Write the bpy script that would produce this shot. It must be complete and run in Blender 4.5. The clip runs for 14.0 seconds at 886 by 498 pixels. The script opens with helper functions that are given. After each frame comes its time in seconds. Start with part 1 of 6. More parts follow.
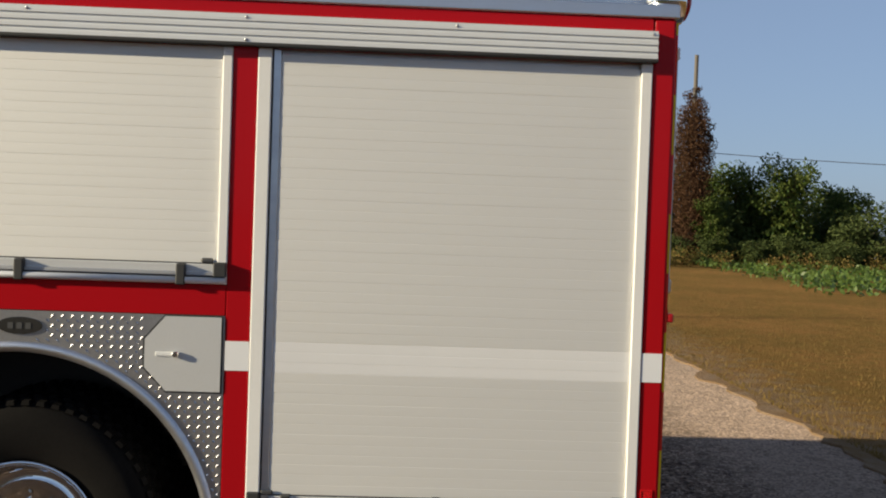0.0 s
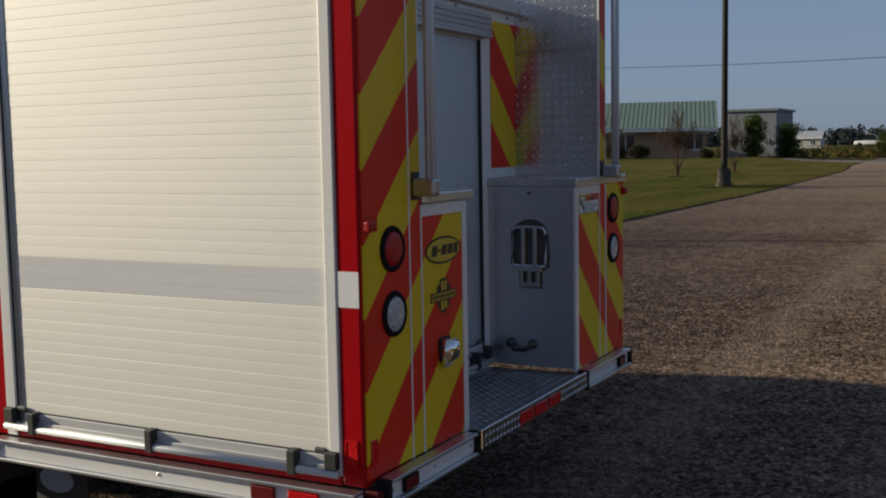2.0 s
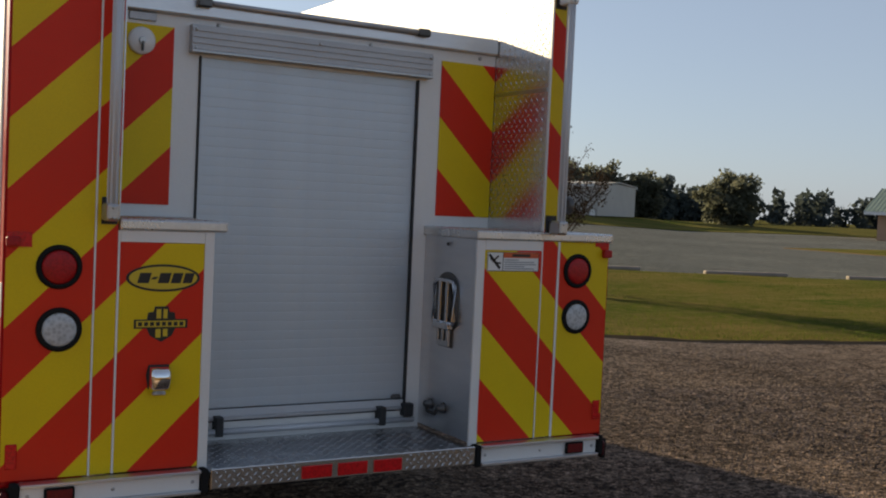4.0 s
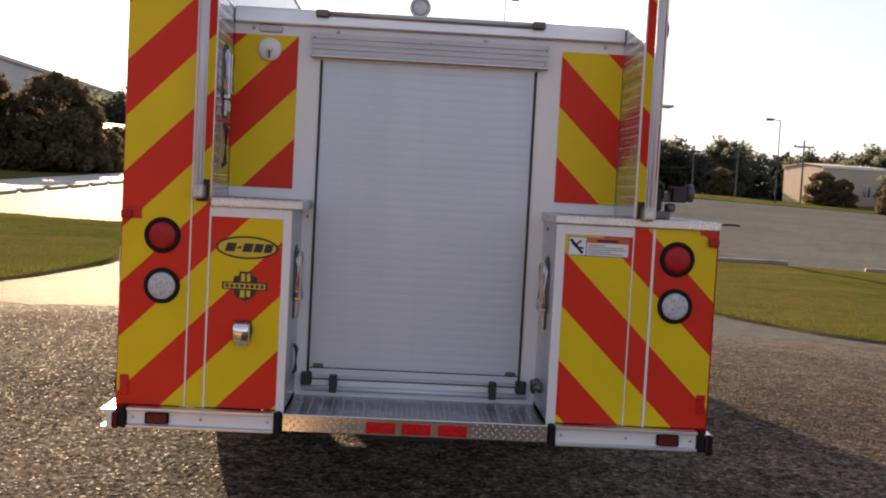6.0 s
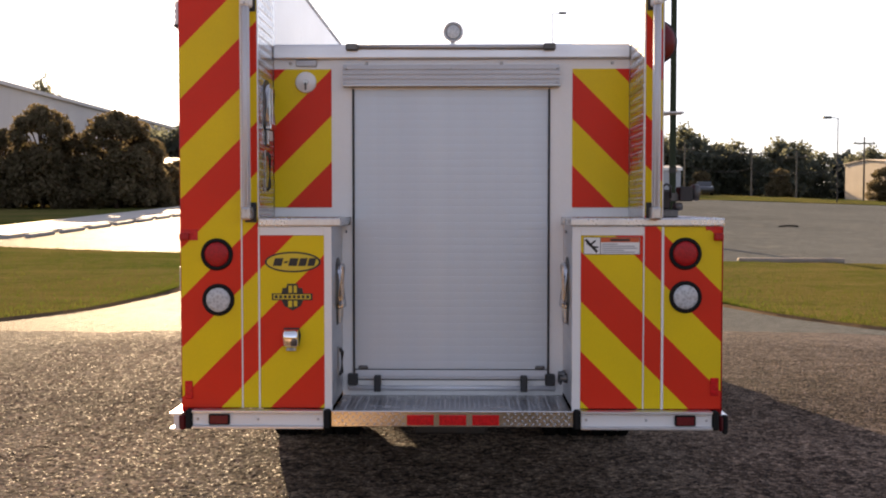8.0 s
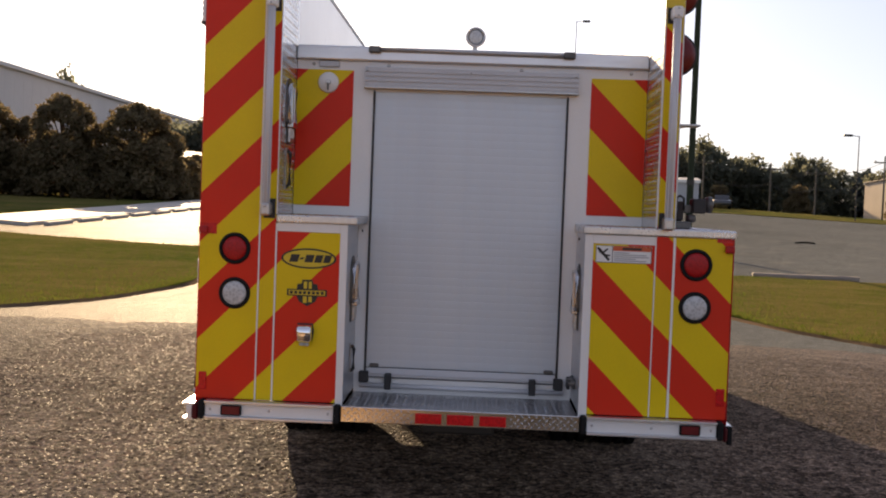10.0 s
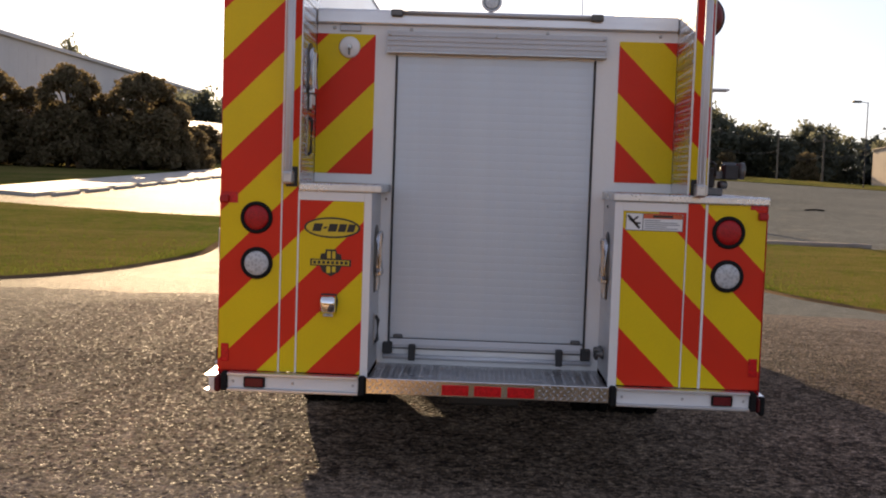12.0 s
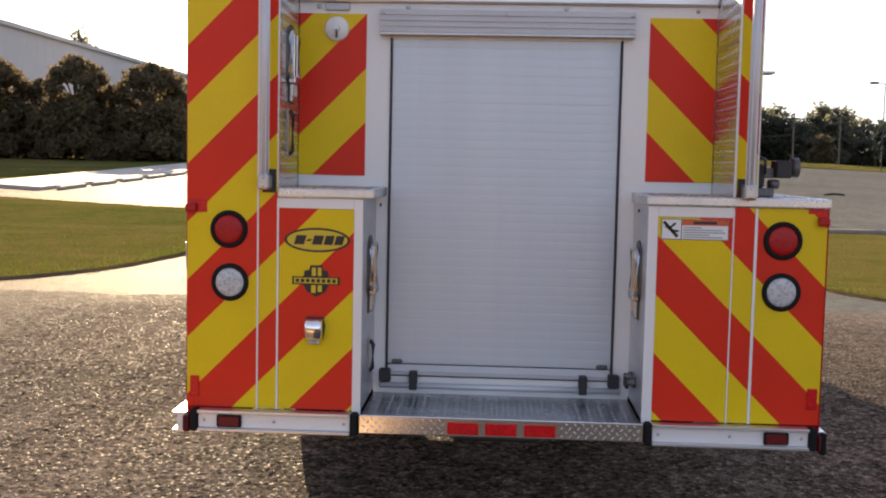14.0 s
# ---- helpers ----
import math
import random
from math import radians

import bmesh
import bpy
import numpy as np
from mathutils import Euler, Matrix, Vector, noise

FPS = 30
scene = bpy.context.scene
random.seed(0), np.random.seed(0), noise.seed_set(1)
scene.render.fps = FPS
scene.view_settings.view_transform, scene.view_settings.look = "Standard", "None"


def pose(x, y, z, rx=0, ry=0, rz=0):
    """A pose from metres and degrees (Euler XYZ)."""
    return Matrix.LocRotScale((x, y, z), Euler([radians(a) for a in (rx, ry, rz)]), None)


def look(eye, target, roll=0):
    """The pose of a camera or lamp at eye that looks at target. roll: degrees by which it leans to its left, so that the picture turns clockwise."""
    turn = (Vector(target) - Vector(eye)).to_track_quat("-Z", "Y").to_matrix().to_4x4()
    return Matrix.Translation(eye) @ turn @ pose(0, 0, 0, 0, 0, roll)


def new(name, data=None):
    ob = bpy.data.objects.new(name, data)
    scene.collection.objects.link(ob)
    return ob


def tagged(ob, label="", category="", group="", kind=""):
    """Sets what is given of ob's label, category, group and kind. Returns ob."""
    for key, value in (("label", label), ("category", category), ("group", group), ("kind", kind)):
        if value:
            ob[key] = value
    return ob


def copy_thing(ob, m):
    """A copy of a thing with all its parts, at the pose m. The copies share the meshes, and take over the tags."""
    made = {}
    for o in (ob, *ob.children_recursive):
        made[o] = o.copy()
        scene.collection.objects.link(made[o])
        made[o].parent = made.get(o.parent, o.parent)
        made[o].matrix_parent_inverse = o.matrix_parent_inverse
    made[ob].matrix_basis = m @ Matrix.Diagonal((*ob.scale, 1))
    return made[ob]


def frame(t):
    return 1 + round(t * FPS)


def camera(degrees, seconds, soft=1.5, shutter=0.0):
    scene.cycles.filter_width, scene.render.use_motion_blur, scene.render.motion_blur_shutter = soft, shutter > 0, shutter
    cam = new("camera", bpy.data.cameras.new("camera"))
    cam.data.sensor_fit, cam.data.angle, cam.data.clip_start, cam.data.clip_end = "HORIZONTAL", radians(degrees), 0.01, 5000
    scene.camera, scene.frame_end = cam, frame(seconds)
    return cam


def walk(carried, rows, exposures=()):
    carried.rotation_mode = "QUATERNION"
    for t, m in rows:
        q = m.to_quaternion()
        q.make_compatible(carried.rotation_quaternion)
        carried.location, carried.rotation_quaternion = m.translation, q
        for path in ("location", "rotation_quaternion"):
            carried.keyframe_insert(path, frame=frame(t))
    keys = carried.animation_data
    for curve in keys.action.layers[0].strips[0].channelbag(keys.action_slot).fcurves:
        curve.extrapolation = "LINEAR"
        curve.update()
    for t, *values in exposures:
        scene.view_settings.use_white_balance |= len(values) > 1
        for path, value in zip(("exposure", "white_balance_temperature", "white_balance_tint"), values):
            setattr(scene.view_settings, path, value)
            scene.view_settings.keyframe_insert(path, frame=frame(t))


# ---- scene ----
cam = camera(44.7, 14.0, soft=2.0)
PATH = [
    (0, (-5.366, 1.057, 1.766), (-3.369, 0.968, 1.715), 2.0),
    (0.2, (-5.287, 0.749, 1.786), (-3.291, 0.778, 1.673), -2.4),
    (0.3, (-5.253, 0.589, 1.772), (-3.257, 0.657, 1.662), -2.6),
    (0.5, (-5.197, 0.266, 1.708), (-3.205, 0.436, 1.652), -1.7),
    (0.7, (-5.101, -0.043, 1.712), (-3.12, 0.2, 1.586), -0.1),
    (0.8, (-5.037, -0.186, 1.727), (-3.072, 0.112, 1.501), -1.8),
    (1, (-4.895, -0.464, 1.674), (-2.92, -0.193, 1.515), -0.0),
    (1.2, (-4.761, -0.759, 1.667), (-2.789, -0.476, 1.492), 1.5),
    (1.3, (-4.657, -0.882, 1.671), (-2.694, -0.556, 1.438), -0.1),
    (1.4, (-4.552, -1.005, 1.675), (-2.607, -0.594, 1.458), -1.7),
    (1.5, (-4.454, -1.127, 1.665), (-2.521, -0.635, 1.524), -1.4),
    (1.7, (-4.343, -1.426, 1.666), (-2.469, -0.727, 1.615), 0.9),
    (1.9, (-4.169, -1.672, 1.662), (-2.361, -0.828, 1.523), -0.4),
    (2, (-4.027, -1.744, 1.665), (-2.266, -0.816, 1.474), -1.0),
    (2.1, (-3.925, -1.846, 1.649), (-2.19, -0.862, 1.494), 0.5),
    (2.3, (-3.71, -2.056, 1.64), (-2.018, -1.0, 1.503), 4.3),
    (2.5, (-3.492, -2.314, 1.669), (-1.833, -1.215, 1.476), -0.4),
    (2.7, (-3.287, -2.482, 1.62), (-1.645, -1.346, 1.51), 0.7),
    (3.75, (-2.10, -3.48, 1.61), (-0.924, -1.862, 1.52), 1.6),
    (4.8, (-1.001, -4.22, 1.591), (-0.41, -2.311, 1.522), 3.9),
    (5, (-0.873, -4.226, 1.664), (-0.319, -2.307, 1.575), 1.0),
    (5.5, (-0.394, -4.457, 1.643), (-0.252, -2.462, 1.608), 0.8),
    (6, (-0.088, -4.507, 1.593), (-0.01, -2.512, 1.481), 3.0),
    (6.5, (0.125, -4.634, 1.587), (0.077, -2.635, 1.536), 2.6),
    (7, (0.223, -4.77, 1.586), (0.166, -2.772, 1.496), 0.5),
    (7.5, (0.163, -4.857, 1.583), (0.117, -2.859, 1.501), 1.2),
    (8, (0.057, -4.959, 1.569), (0.021, -2.961, 1.487), 0.0),
    (8.5, (0.07, -5.005, 1.57), (0.012, -3.008, 1.485), 2.1),
    (10.8, (0.044, -5.035, 1.565), (-0.027, -3.037, 1.492), 2.1),
    (11, (0.036, -5.023, 1.567), (-0.041, -3.027, 1.466), 2.0),
    (11.5, (0.004, -4.998, 1.564), (-0.08, -3.003, 1.453), 2.2),
    (12, (-0.036, -4.929, 1.556), (-0.108, -2.935, 1.422), 1.9),
    (12.5, (0.009, -4.784, 1.564), (-0.05, -2.791, 1.413), 1.6),
    (13, (0.058, -4.658, 1.572), (-0.01, -2.666, 1.406), 2.2),
    (13.5, (0.037, -4.479, 1.563), (-0.054, -2.489, 1.387), 2.2),
    (14, (-0.028, -4.203, 1.617), (-0.124, -2.211, 1.458), 1.2),
]
EXPOSURES = [(0.0, 0.81, 5450, 2), (0.4, 0.75, 5500, 4), (0.8, 0.67, 5620, 6), (1.2, 0.51, 5580, 5), (1.5, 0.47, 5430, 4), (2.0, 0.29, 5300, 3), (2.7, 0.29, 5180, 2), (4.8, 1.82, 6800, 5), (5.5, 2.04, 6790, 15), (6.0, 1.89, 6790, 15), (6.5, 2.07, 6790, 15), (8.5, 2.02, 6910, 15), (11.0, 1.57, 6910, 15), (11.5, 1.63, 6860, 15), (12.5, 1.94, 6710, 12), (13.0, 2.0, 6660, 14), (14.0, 2.23, 6610, 12)]
walk(cam, [(t, look(eye, target, roll)) for t, eye, target, roll in PATH], EXPOSURES)

# ---- world and sun: low morning sun in the north-north-west ----
SUN_AZ, SUN_EL = -15.0, 16.0
world = bpy.data.worlds.new("world")
scene.world = world
world.use_nodes = True
sky = world.node_tree.nodes.new("ShaderNodeTexSky")
sky.sky_type, sky.sun_disc = "NISHITA", False
sky.sun_elevation, sky.sun_rotation = radians(SUN_EL), radians(SUN_AZ)
sky.air_density, sky.dust_density, sky.ozone_density = 0.8, 1.0, 3.0
haze = world.node_tree.nodes.new("ShaderNodeMix")
haze.data_type = "RGBA"
haze.inputs[7].default_value = (4.8, 4.75, 5.4, 1)
# the haze thickens towards the horizon
way = world.node_tree.nodes.new("ShaderNodeTexCoord")
height = world.node_tree.nodes.new("ShaderNodeSeparateXYZ")
thick = world.node_tree.nodes.new("ShaderNodeMapRange")
thick.inputs[1].default_value, thick.inputs[2].default_value, thick.inputs[3].default_value, thick.inputs[4].default_value = 0.0, 0.55, 0.62, 0.30
world.node_tree.links.new(way.outputs["Generated"], height.inputs[0])
world.node_tree.links.new(height.outputs[2], thick.inputs[0])
world.node_tree.links.new(thick.outputs[0], haze.inputs[0])
world.node_tree.links.new(sky.outputs[0], haze.inputs[6])
world.node_tree.links.new(haze.outputs[2], world.node_tree.nodes["Background"].inputs[0])
world.node_tree.nodes["Background"].inputs[1].default_value = 0.054
sun_lamp = new("sun", bpy.data.lights.new("sun", "SUN"))
sun_lamp.data.energy, sun_lamp.data.angle, sun_lamp.data.color = 5.0, radians(0.6), (1.0, 0.75, 0.46)
sun_way = Vector((math.sin(radians(SUN_AZ)) * math.cos(radians(SUN_EL)), math.cos(radians(SUN_AZ)) * math.cos(radians(SUN_EL)), math.sin(radians(SUN_EL))))
sun_lamp.matrix_world = look(sun_way * 60, (0, 0, 0))


# ---- materials ----
def nodes_of(name):
    m = bpy.data.materials.new(name)
    m.use_nodes = True
    nt = m.node_tree
    return m, nt, nt.nodes["Principled BSDF"], lambda kind, **kw: make_node(nt, kind, kw)


def make_node(nt, kind, kw):
    n = nt.nodes.new("ShaderNode" + kind)
    for k, v in kw.items():
        if k in n.inputs:
            n.inputs[k].default_value = v
    return n


def mixed(nt, fac, a, b):
    """A colour mix; fac, a and b are sockets or values."""
    n = nt.nodes.new("ShaderNodeMix")
    n.data_type = "RGBA"
    for sock, v in ((n.inputs[0], fac), (n.inputs[6], a), (n.inputs[7], b)):
        if isinstance(v, bpy.types.NodeSocket):
            nt.links.new(v, sock)
        else:
            sock.default_value = v if isinstance(v, (int, float)) else (*v, 1)
    return n.outputs[2]


def calc(nt, op, a, b=None, c=None):
    n = nt.nodes.new("ShaderNodeMath")
    n.operation = op
    for sock, v in zip(n.inputs, (a, b, c)):
        if v is None:
            continue
        if isinstance(v, bpy.types.NodeSocket):
            nt.links.new(v, sock)
        else:
            sock.default_value = v
    return n.outputs[0]


def ramp(nt, fac, lo, hi, a=0.0, b=1.0):
    n = nt.nodes.new("ShaderNodeMapRange")
    n.inputs[1].default_value, n.inputs[2].default_value, n.inputs[3].default_value, n.inputs[4].default_value = lo, hi, a, b
    nt.links.new(fac, n.inputs[0])
    return n.outputs[0]


def surface(name, col, col2=None, rough=0.5, metal=0.0, scale=3.0, fine=60.0, bump=0.0, depth=0.002, rvar=0.1, coat=0.0, spec=0.5, stretch=(1, 1, 1)):
    """A painted, metal, rubber or earth surface: broad blotches and fine grain in colour, gloss and relief."""
    m, nt, bs, node = nodes_of(name)
    at = node("TexCoord").outputs["Object"]
    if stretch != (1, 1, 1):
        mp = node("Mapping", Scale=stretch)
        nt.links.new(at, mp.inputs[0])
        at = mp.outputs[0]
    broad, grain = node("TexNoise", Scale=scale, Detail=5.0, Roughness=0.6), node("TexNoise", Scale=fine, Detail=4.0, Roughness=0.65)
    nt.links.new(at, broad.inputs["Vector"])
    nt.links.new(at, grain.inputs["Vector"])
    col2 = col2 or tuple(c * 0.82 for c in col)
    f = calc(nt, "ADD", calc(nt, "MULTIPLY", broad.outputs[0], 0.6), calc(nt, "MULTIPLY", grain.outputs[0], 0.4))
    c = mixed(nt, ramp(nt, f, 0.3, 0.7), col, col2)
    nt.links.new(c, bs.inputs["Base Color"])
    nt.links.new(ramp(nt, f, 0.25, 0.75, max(rough - rvar, 0.02), min(rough + rvar, 1)), bs.inputs["Roughness"])
    bs.inputs["Metallic"].default_value, bs.inputs["Coat Weight"].default_value = metal, coat
    bs.inputs["Coat Roughness"].default_value, bs.inputs["Specular IOR Level"].default_value = 0.06, spec
    if bump:
        b = node("Bump", Strength=bump, Distance=depth)
        nt.links.new(grain.outputs[0], b.inputs["Height"])
        nt.links.new(b.outputs[0], bs.inputs["Normal"])
    return m


def chevron_sheeting(name, side, first):
    """Prismatic sheeting with 45 degree red stripes on yellow; side -1 rises to the right, +1 falls."""
    m, nt, bs, node = nodes_of(name)
    at = node("TexCoord").outputs["Object"]
    xyz = node("SeparateXYZ")
    nt.links.new(at, xyz.inputs[0])
    slope = calc(nt, "ADD", xyz.outputs[2], calc(nt, "MULTIPLY", xyz.outputs[0], side))
    k = calc(nt, "MODULO", calc(nt, "ADD", calc(nt, "DIVIDE", calc(nt, "SUBTRACT", slope, first), 0.2296), 20.0), 2.0)
    red = calc(nt, "GREATER_THAN", k, 1.0)
    dirt, cell = node("TexNoise", Scale=2.2, Detail=6.0), node("TexVoronoi", Scale=160.0)
    nt.links.new(at, dirt.inputs["Vector"])
    nt.links.new(at, cell.inputs["Vector"])
    yellow = mixed(nt, ramp(nt, dirt.outputs[0], 0.35, 0.7), (0.74, 0.53, 0.003), (0.66, 0.47, 0.006))
    crimson = mixed(nt, ramp(nt, dirt.outputs[0], 0.35, 0.7), (0.66, 0.024, 0.005), (0.58, 0.022, 0.005))
    col = mixed(nt, red, yellow, crimson)
    col = mixed(nt, ramp(nt, cell.outputs[0], 0.0, 0.6, 0.10, 0.0), col, (0.15, 0.08, 0.02))
    nt.links.new(col, bs.inputs["Base Color"])
    bs.inputs["Roughness"].default_value, bs.inputs["Coat Weight"].default_value, bs.inputs["Coat Roughness"].default_value = 0.5, 0.08, 0.2
    bs.inputs["Specular IOR Level"].default_value = 0.25
    b = node("Bump", Strength=0.12, Distance=0.001)
    nt.links.new(cell.outputs[0], b.inputs["Height"])
    nt.links.new(b.outputs[0], bs.inputs["Normal"])
    return m


def stony(name, dark, light, size, rough, bump, patch=(0.8, 1.15), patch_scale=0.25, relief=0.006, spec=0.03, shoulder=None, dust=None):
    """Chip-seal: stones bedded in bitumen, each of its own tone, with wheel-worn and stained patches."""
    m, nt, bs, node = nodes_of(name)
    at = node("TexCoord").outputs["Object"]
    stones, joints = node("TexVoronoi", Scale=size), node("TexVoronoi", Scale=size)
    joints.feature = "DISTANCE_TO_EDGE"
    broad, mid = node("TexNoise", Scale=patch_scale, Detail=6.0, Roughness=0.6), node("TexNoise", Scale=4.0, Detail=6.0, Roughness=0.7)
    for n in (stones, joints, broad, mid):
        nt.links.new(at, n.inputs["Vector"])
    tone = node("SeparateColor")
    nt.links.new(stones.outputs["Color"], tone.inputs[0])
    t2 = calc(nt, "POWER", tone.outputs[0], 1.6)
    col = mixed(nt, t2, dark, light)
    col = mixed(nt, calc(nt, "MULTIPLY", tone.outputs[1], 0.35), col, (light[0] * 0.9, light[1] * 0.75, light[2] * 0.55))
    gap = ramp(nt, joints.outputs[0], 0.0, 0.12 , 1.0, 0.0)
    col = mixed(nt, calc(nt, "MULTIPLY", gap, 0.6), col, (0.012, 0.011, 0.010))
    shade = calc(nt, "MULTIPLY", ramp(nt, broad.outputs[0], 0.3, 0.7, *patch), ramp(nt, mid.outputs[0], 0.3, 0.7, 0.72, 1.28))
    sc = node("VectorMath")
    sc.operation = "SCALE"
    nt.links.new(col, sc.inputs[0])
    nt.links.new(shade, sc.inputs[3])
    col = sc.outputs[0]
    if shoulder:
        # handfuls of paler and darker stone, and three darker strips across the lane
        clump = node("TexVoronoi", Scale=size / 1.9)
        nt.links.new(at, clump.inputs["Vector"])
        drift = node("TexNoise", Scale=14.0, Detail=3.0, Roughness=0.6)
        nt.links.new(at, drift.inputs["Vector"])
        lump = node("SeparateColor")
        nt.links.new(clump.outputs["Color"], lump.inputs[0])
        place = node("SeparateXYZ")
        nt.links.new(at, place.inputs[0])
        strips = None
        for x0, half in ((14.8, 0.75), (25.4, 0.4), (39.5, 0.8)):
            far = calc(nt, "ABSOLUTE", calc(nt, "ADD", calc(nt, "SUBTRACT", place.outputs[0], x0), calc(nt, "MULTIPLY", calc(nt, "SUBTRACT", mid.outputs[0], 0.5), 0.9)))
            one = ramp(nt, far, half, half + 0.9, 0.74, 1.0)
            strips = one if strips is None else calc(nt, "MULTIPLY", strips, one)
        sc2 = node("VectorMath")
        sc2.operation = "SCALE"
        nt.links.new(col, sc2.inputs[0])
        nt.links.new(calc(nt, "MULTIPLY", strips, calc(nt, "MULTIPLY", ramp(nt, lump.outputs[0], 0.0, 1.0, 0.36, 1.70), ramp(nt, drift.outputs[0], 0.3, 0.7, 0.74, 1.28))), sc2.inputs[3])
        col = sc2.outputs[0]
    if dust:
        # sand blown into the hollows
        sand = node("TexNoise", Scale=0.9, Detail=7.0, Roughness=0.7)
        nt.links.new(at, sand.inputs["Vector"])
        col = mixed(nt, ramp(nt, sand.outputs[0], 0.56, 0.72, 0.0, 0.5), col, dust)
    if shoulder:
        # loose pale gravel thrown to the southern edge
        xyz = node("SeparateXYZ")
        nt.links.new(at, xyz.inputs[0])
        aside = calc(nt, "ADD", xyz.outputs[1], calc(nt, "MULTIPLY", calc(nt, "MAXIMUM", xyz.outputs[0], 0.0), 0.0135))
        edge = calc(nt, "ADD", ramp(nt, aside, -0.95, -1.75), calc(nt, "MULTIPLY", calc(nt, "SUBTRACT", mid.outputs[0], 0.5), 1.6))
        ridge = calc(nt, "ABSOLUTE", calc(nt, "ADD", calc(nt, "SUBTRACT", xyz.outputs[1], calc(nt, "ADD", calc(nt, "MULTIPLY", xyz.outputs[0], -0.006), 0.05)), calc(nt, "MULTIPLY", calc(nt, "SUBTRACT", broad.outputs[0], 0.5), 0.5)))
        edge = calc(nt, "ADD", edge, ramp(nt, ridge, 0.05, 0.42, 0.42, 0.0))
        # paler from x 7 to x 34, over the full width
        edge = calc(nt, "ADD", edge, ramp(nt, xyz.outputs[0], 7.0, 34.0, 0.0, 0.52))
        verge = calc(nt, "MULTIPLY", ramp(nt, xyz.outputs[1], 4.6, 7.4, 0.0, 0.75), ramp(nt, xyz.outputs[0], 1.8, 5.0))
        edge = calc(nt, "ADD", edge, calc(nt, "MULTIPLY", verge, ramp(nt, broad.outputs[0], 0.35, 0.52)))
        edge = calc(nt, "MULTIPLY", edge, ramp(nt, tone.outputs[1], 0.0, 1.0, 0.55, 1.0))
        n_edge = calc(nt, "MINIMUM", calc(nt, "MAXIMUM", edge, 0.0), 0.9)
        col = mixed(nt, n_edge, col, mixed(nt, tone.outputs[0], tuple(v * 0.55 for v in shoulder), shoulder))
    nt.links.new(col, bs.inputs["Base Color"])
    nt.links.new(ramp(nt, tone.outputs[2], 0.0, 1.0, rough - 0.2, rough + 0.2), bs.inputs["Roughness"])
    bs.inputs["Specular IOR Level"].default_value = spec
    if shoulder:
        # a few broken stones show glassy faces
        nt.links.new(ramp(nt, calc(nt, "GREATER_THAN", tone.outputs[2], 0.92), 0.0, 1.0, spec, 0.035), bs.inputs["Specular IOR Level"])
        nt.links.new(ramp(nt, calc(nt, "GREATER_THAN", tone.outputs[2], 0.92), 0.0, 1.0, 0.95, 0.62), bs.inputs["Roughness"])
    bs.inputs["Diffuse Roughness"].default_value = 1.0 if shoulder else 0.0
    b = node("Bump", Strength=bump, Distance=relief)
    h = calc(nt, "ADD", ramp(nt, joints.outputs[0], 0.0, 0.3), calc(nt, "MULTIPLY", tone.outputs[0], 0.6))
    nt.links.new(h, b.inputs["Height"])
    nt.links.new(b.outputs[0], bs.inputs["Normal"])
    return m


def leafy(name, a, b, glow=0.35, gloss=0.45, spec=0.3):
    """Leaves: each clump of its own tone, with light that comes through."""
    m, nt, bs, node = nodes_of(name)
    geo = node("NewGeometry")
    col = mixed(nt, geo.outputs["Random Per Island"], a, b)
    nt.links.new(col, bs.inputs["Base Color"])
    bs.inputs["Roughness"].default_value, bs.inputs["Specular IOR Level"].default_value = gloss, spec
    tl, mx = node("BsdfTranslucent"), node("MixShader", Fac=glow)
    nt.links.new(col, tl.inputs["Color"])
    out = nt.nodes["Material Output"]
    nt.links.new(bs.outputs[0], mx.inputs[1])
    nt.links.new(tl.outputs[0], mx.inputs[2])
    nt.links.new(mx.outputs[0], out.inputs["Surface"])
    return m


def lens(name, col, rough=0.15, coat=0.2, fine=110.0):
    """A moulded plastic lamp lens with fine ribs."""
    m, nt, bs, node = nodes_of(name)
    at = node("TexCoord").outputs["Object"]
    v = node("TexVoronoi", Scale=fine)
    nt.links.new(at, v.inputs["Vector"])
    nt.links.new(mixed(nt, ramp(nt, v.outputs[0], 0.0, 0.7), tuple(c * 0.55 for c in col), col), bs.inputs["Base Color"])
    bs.inputs["Roughness"].default_value, bs.inputs["Coat Weight"].default_value = rough, coat
    bs.inputs["Specular IOR Level"].default_value = 0.35
    b = node("Bump", Strength=0.35, Distance=0.002)
    nt.links.new(v.outputs[0], b.inputs["Height"])
    nt.links.new(b.outputs[0], bs.inputs["Normal"])
    return m


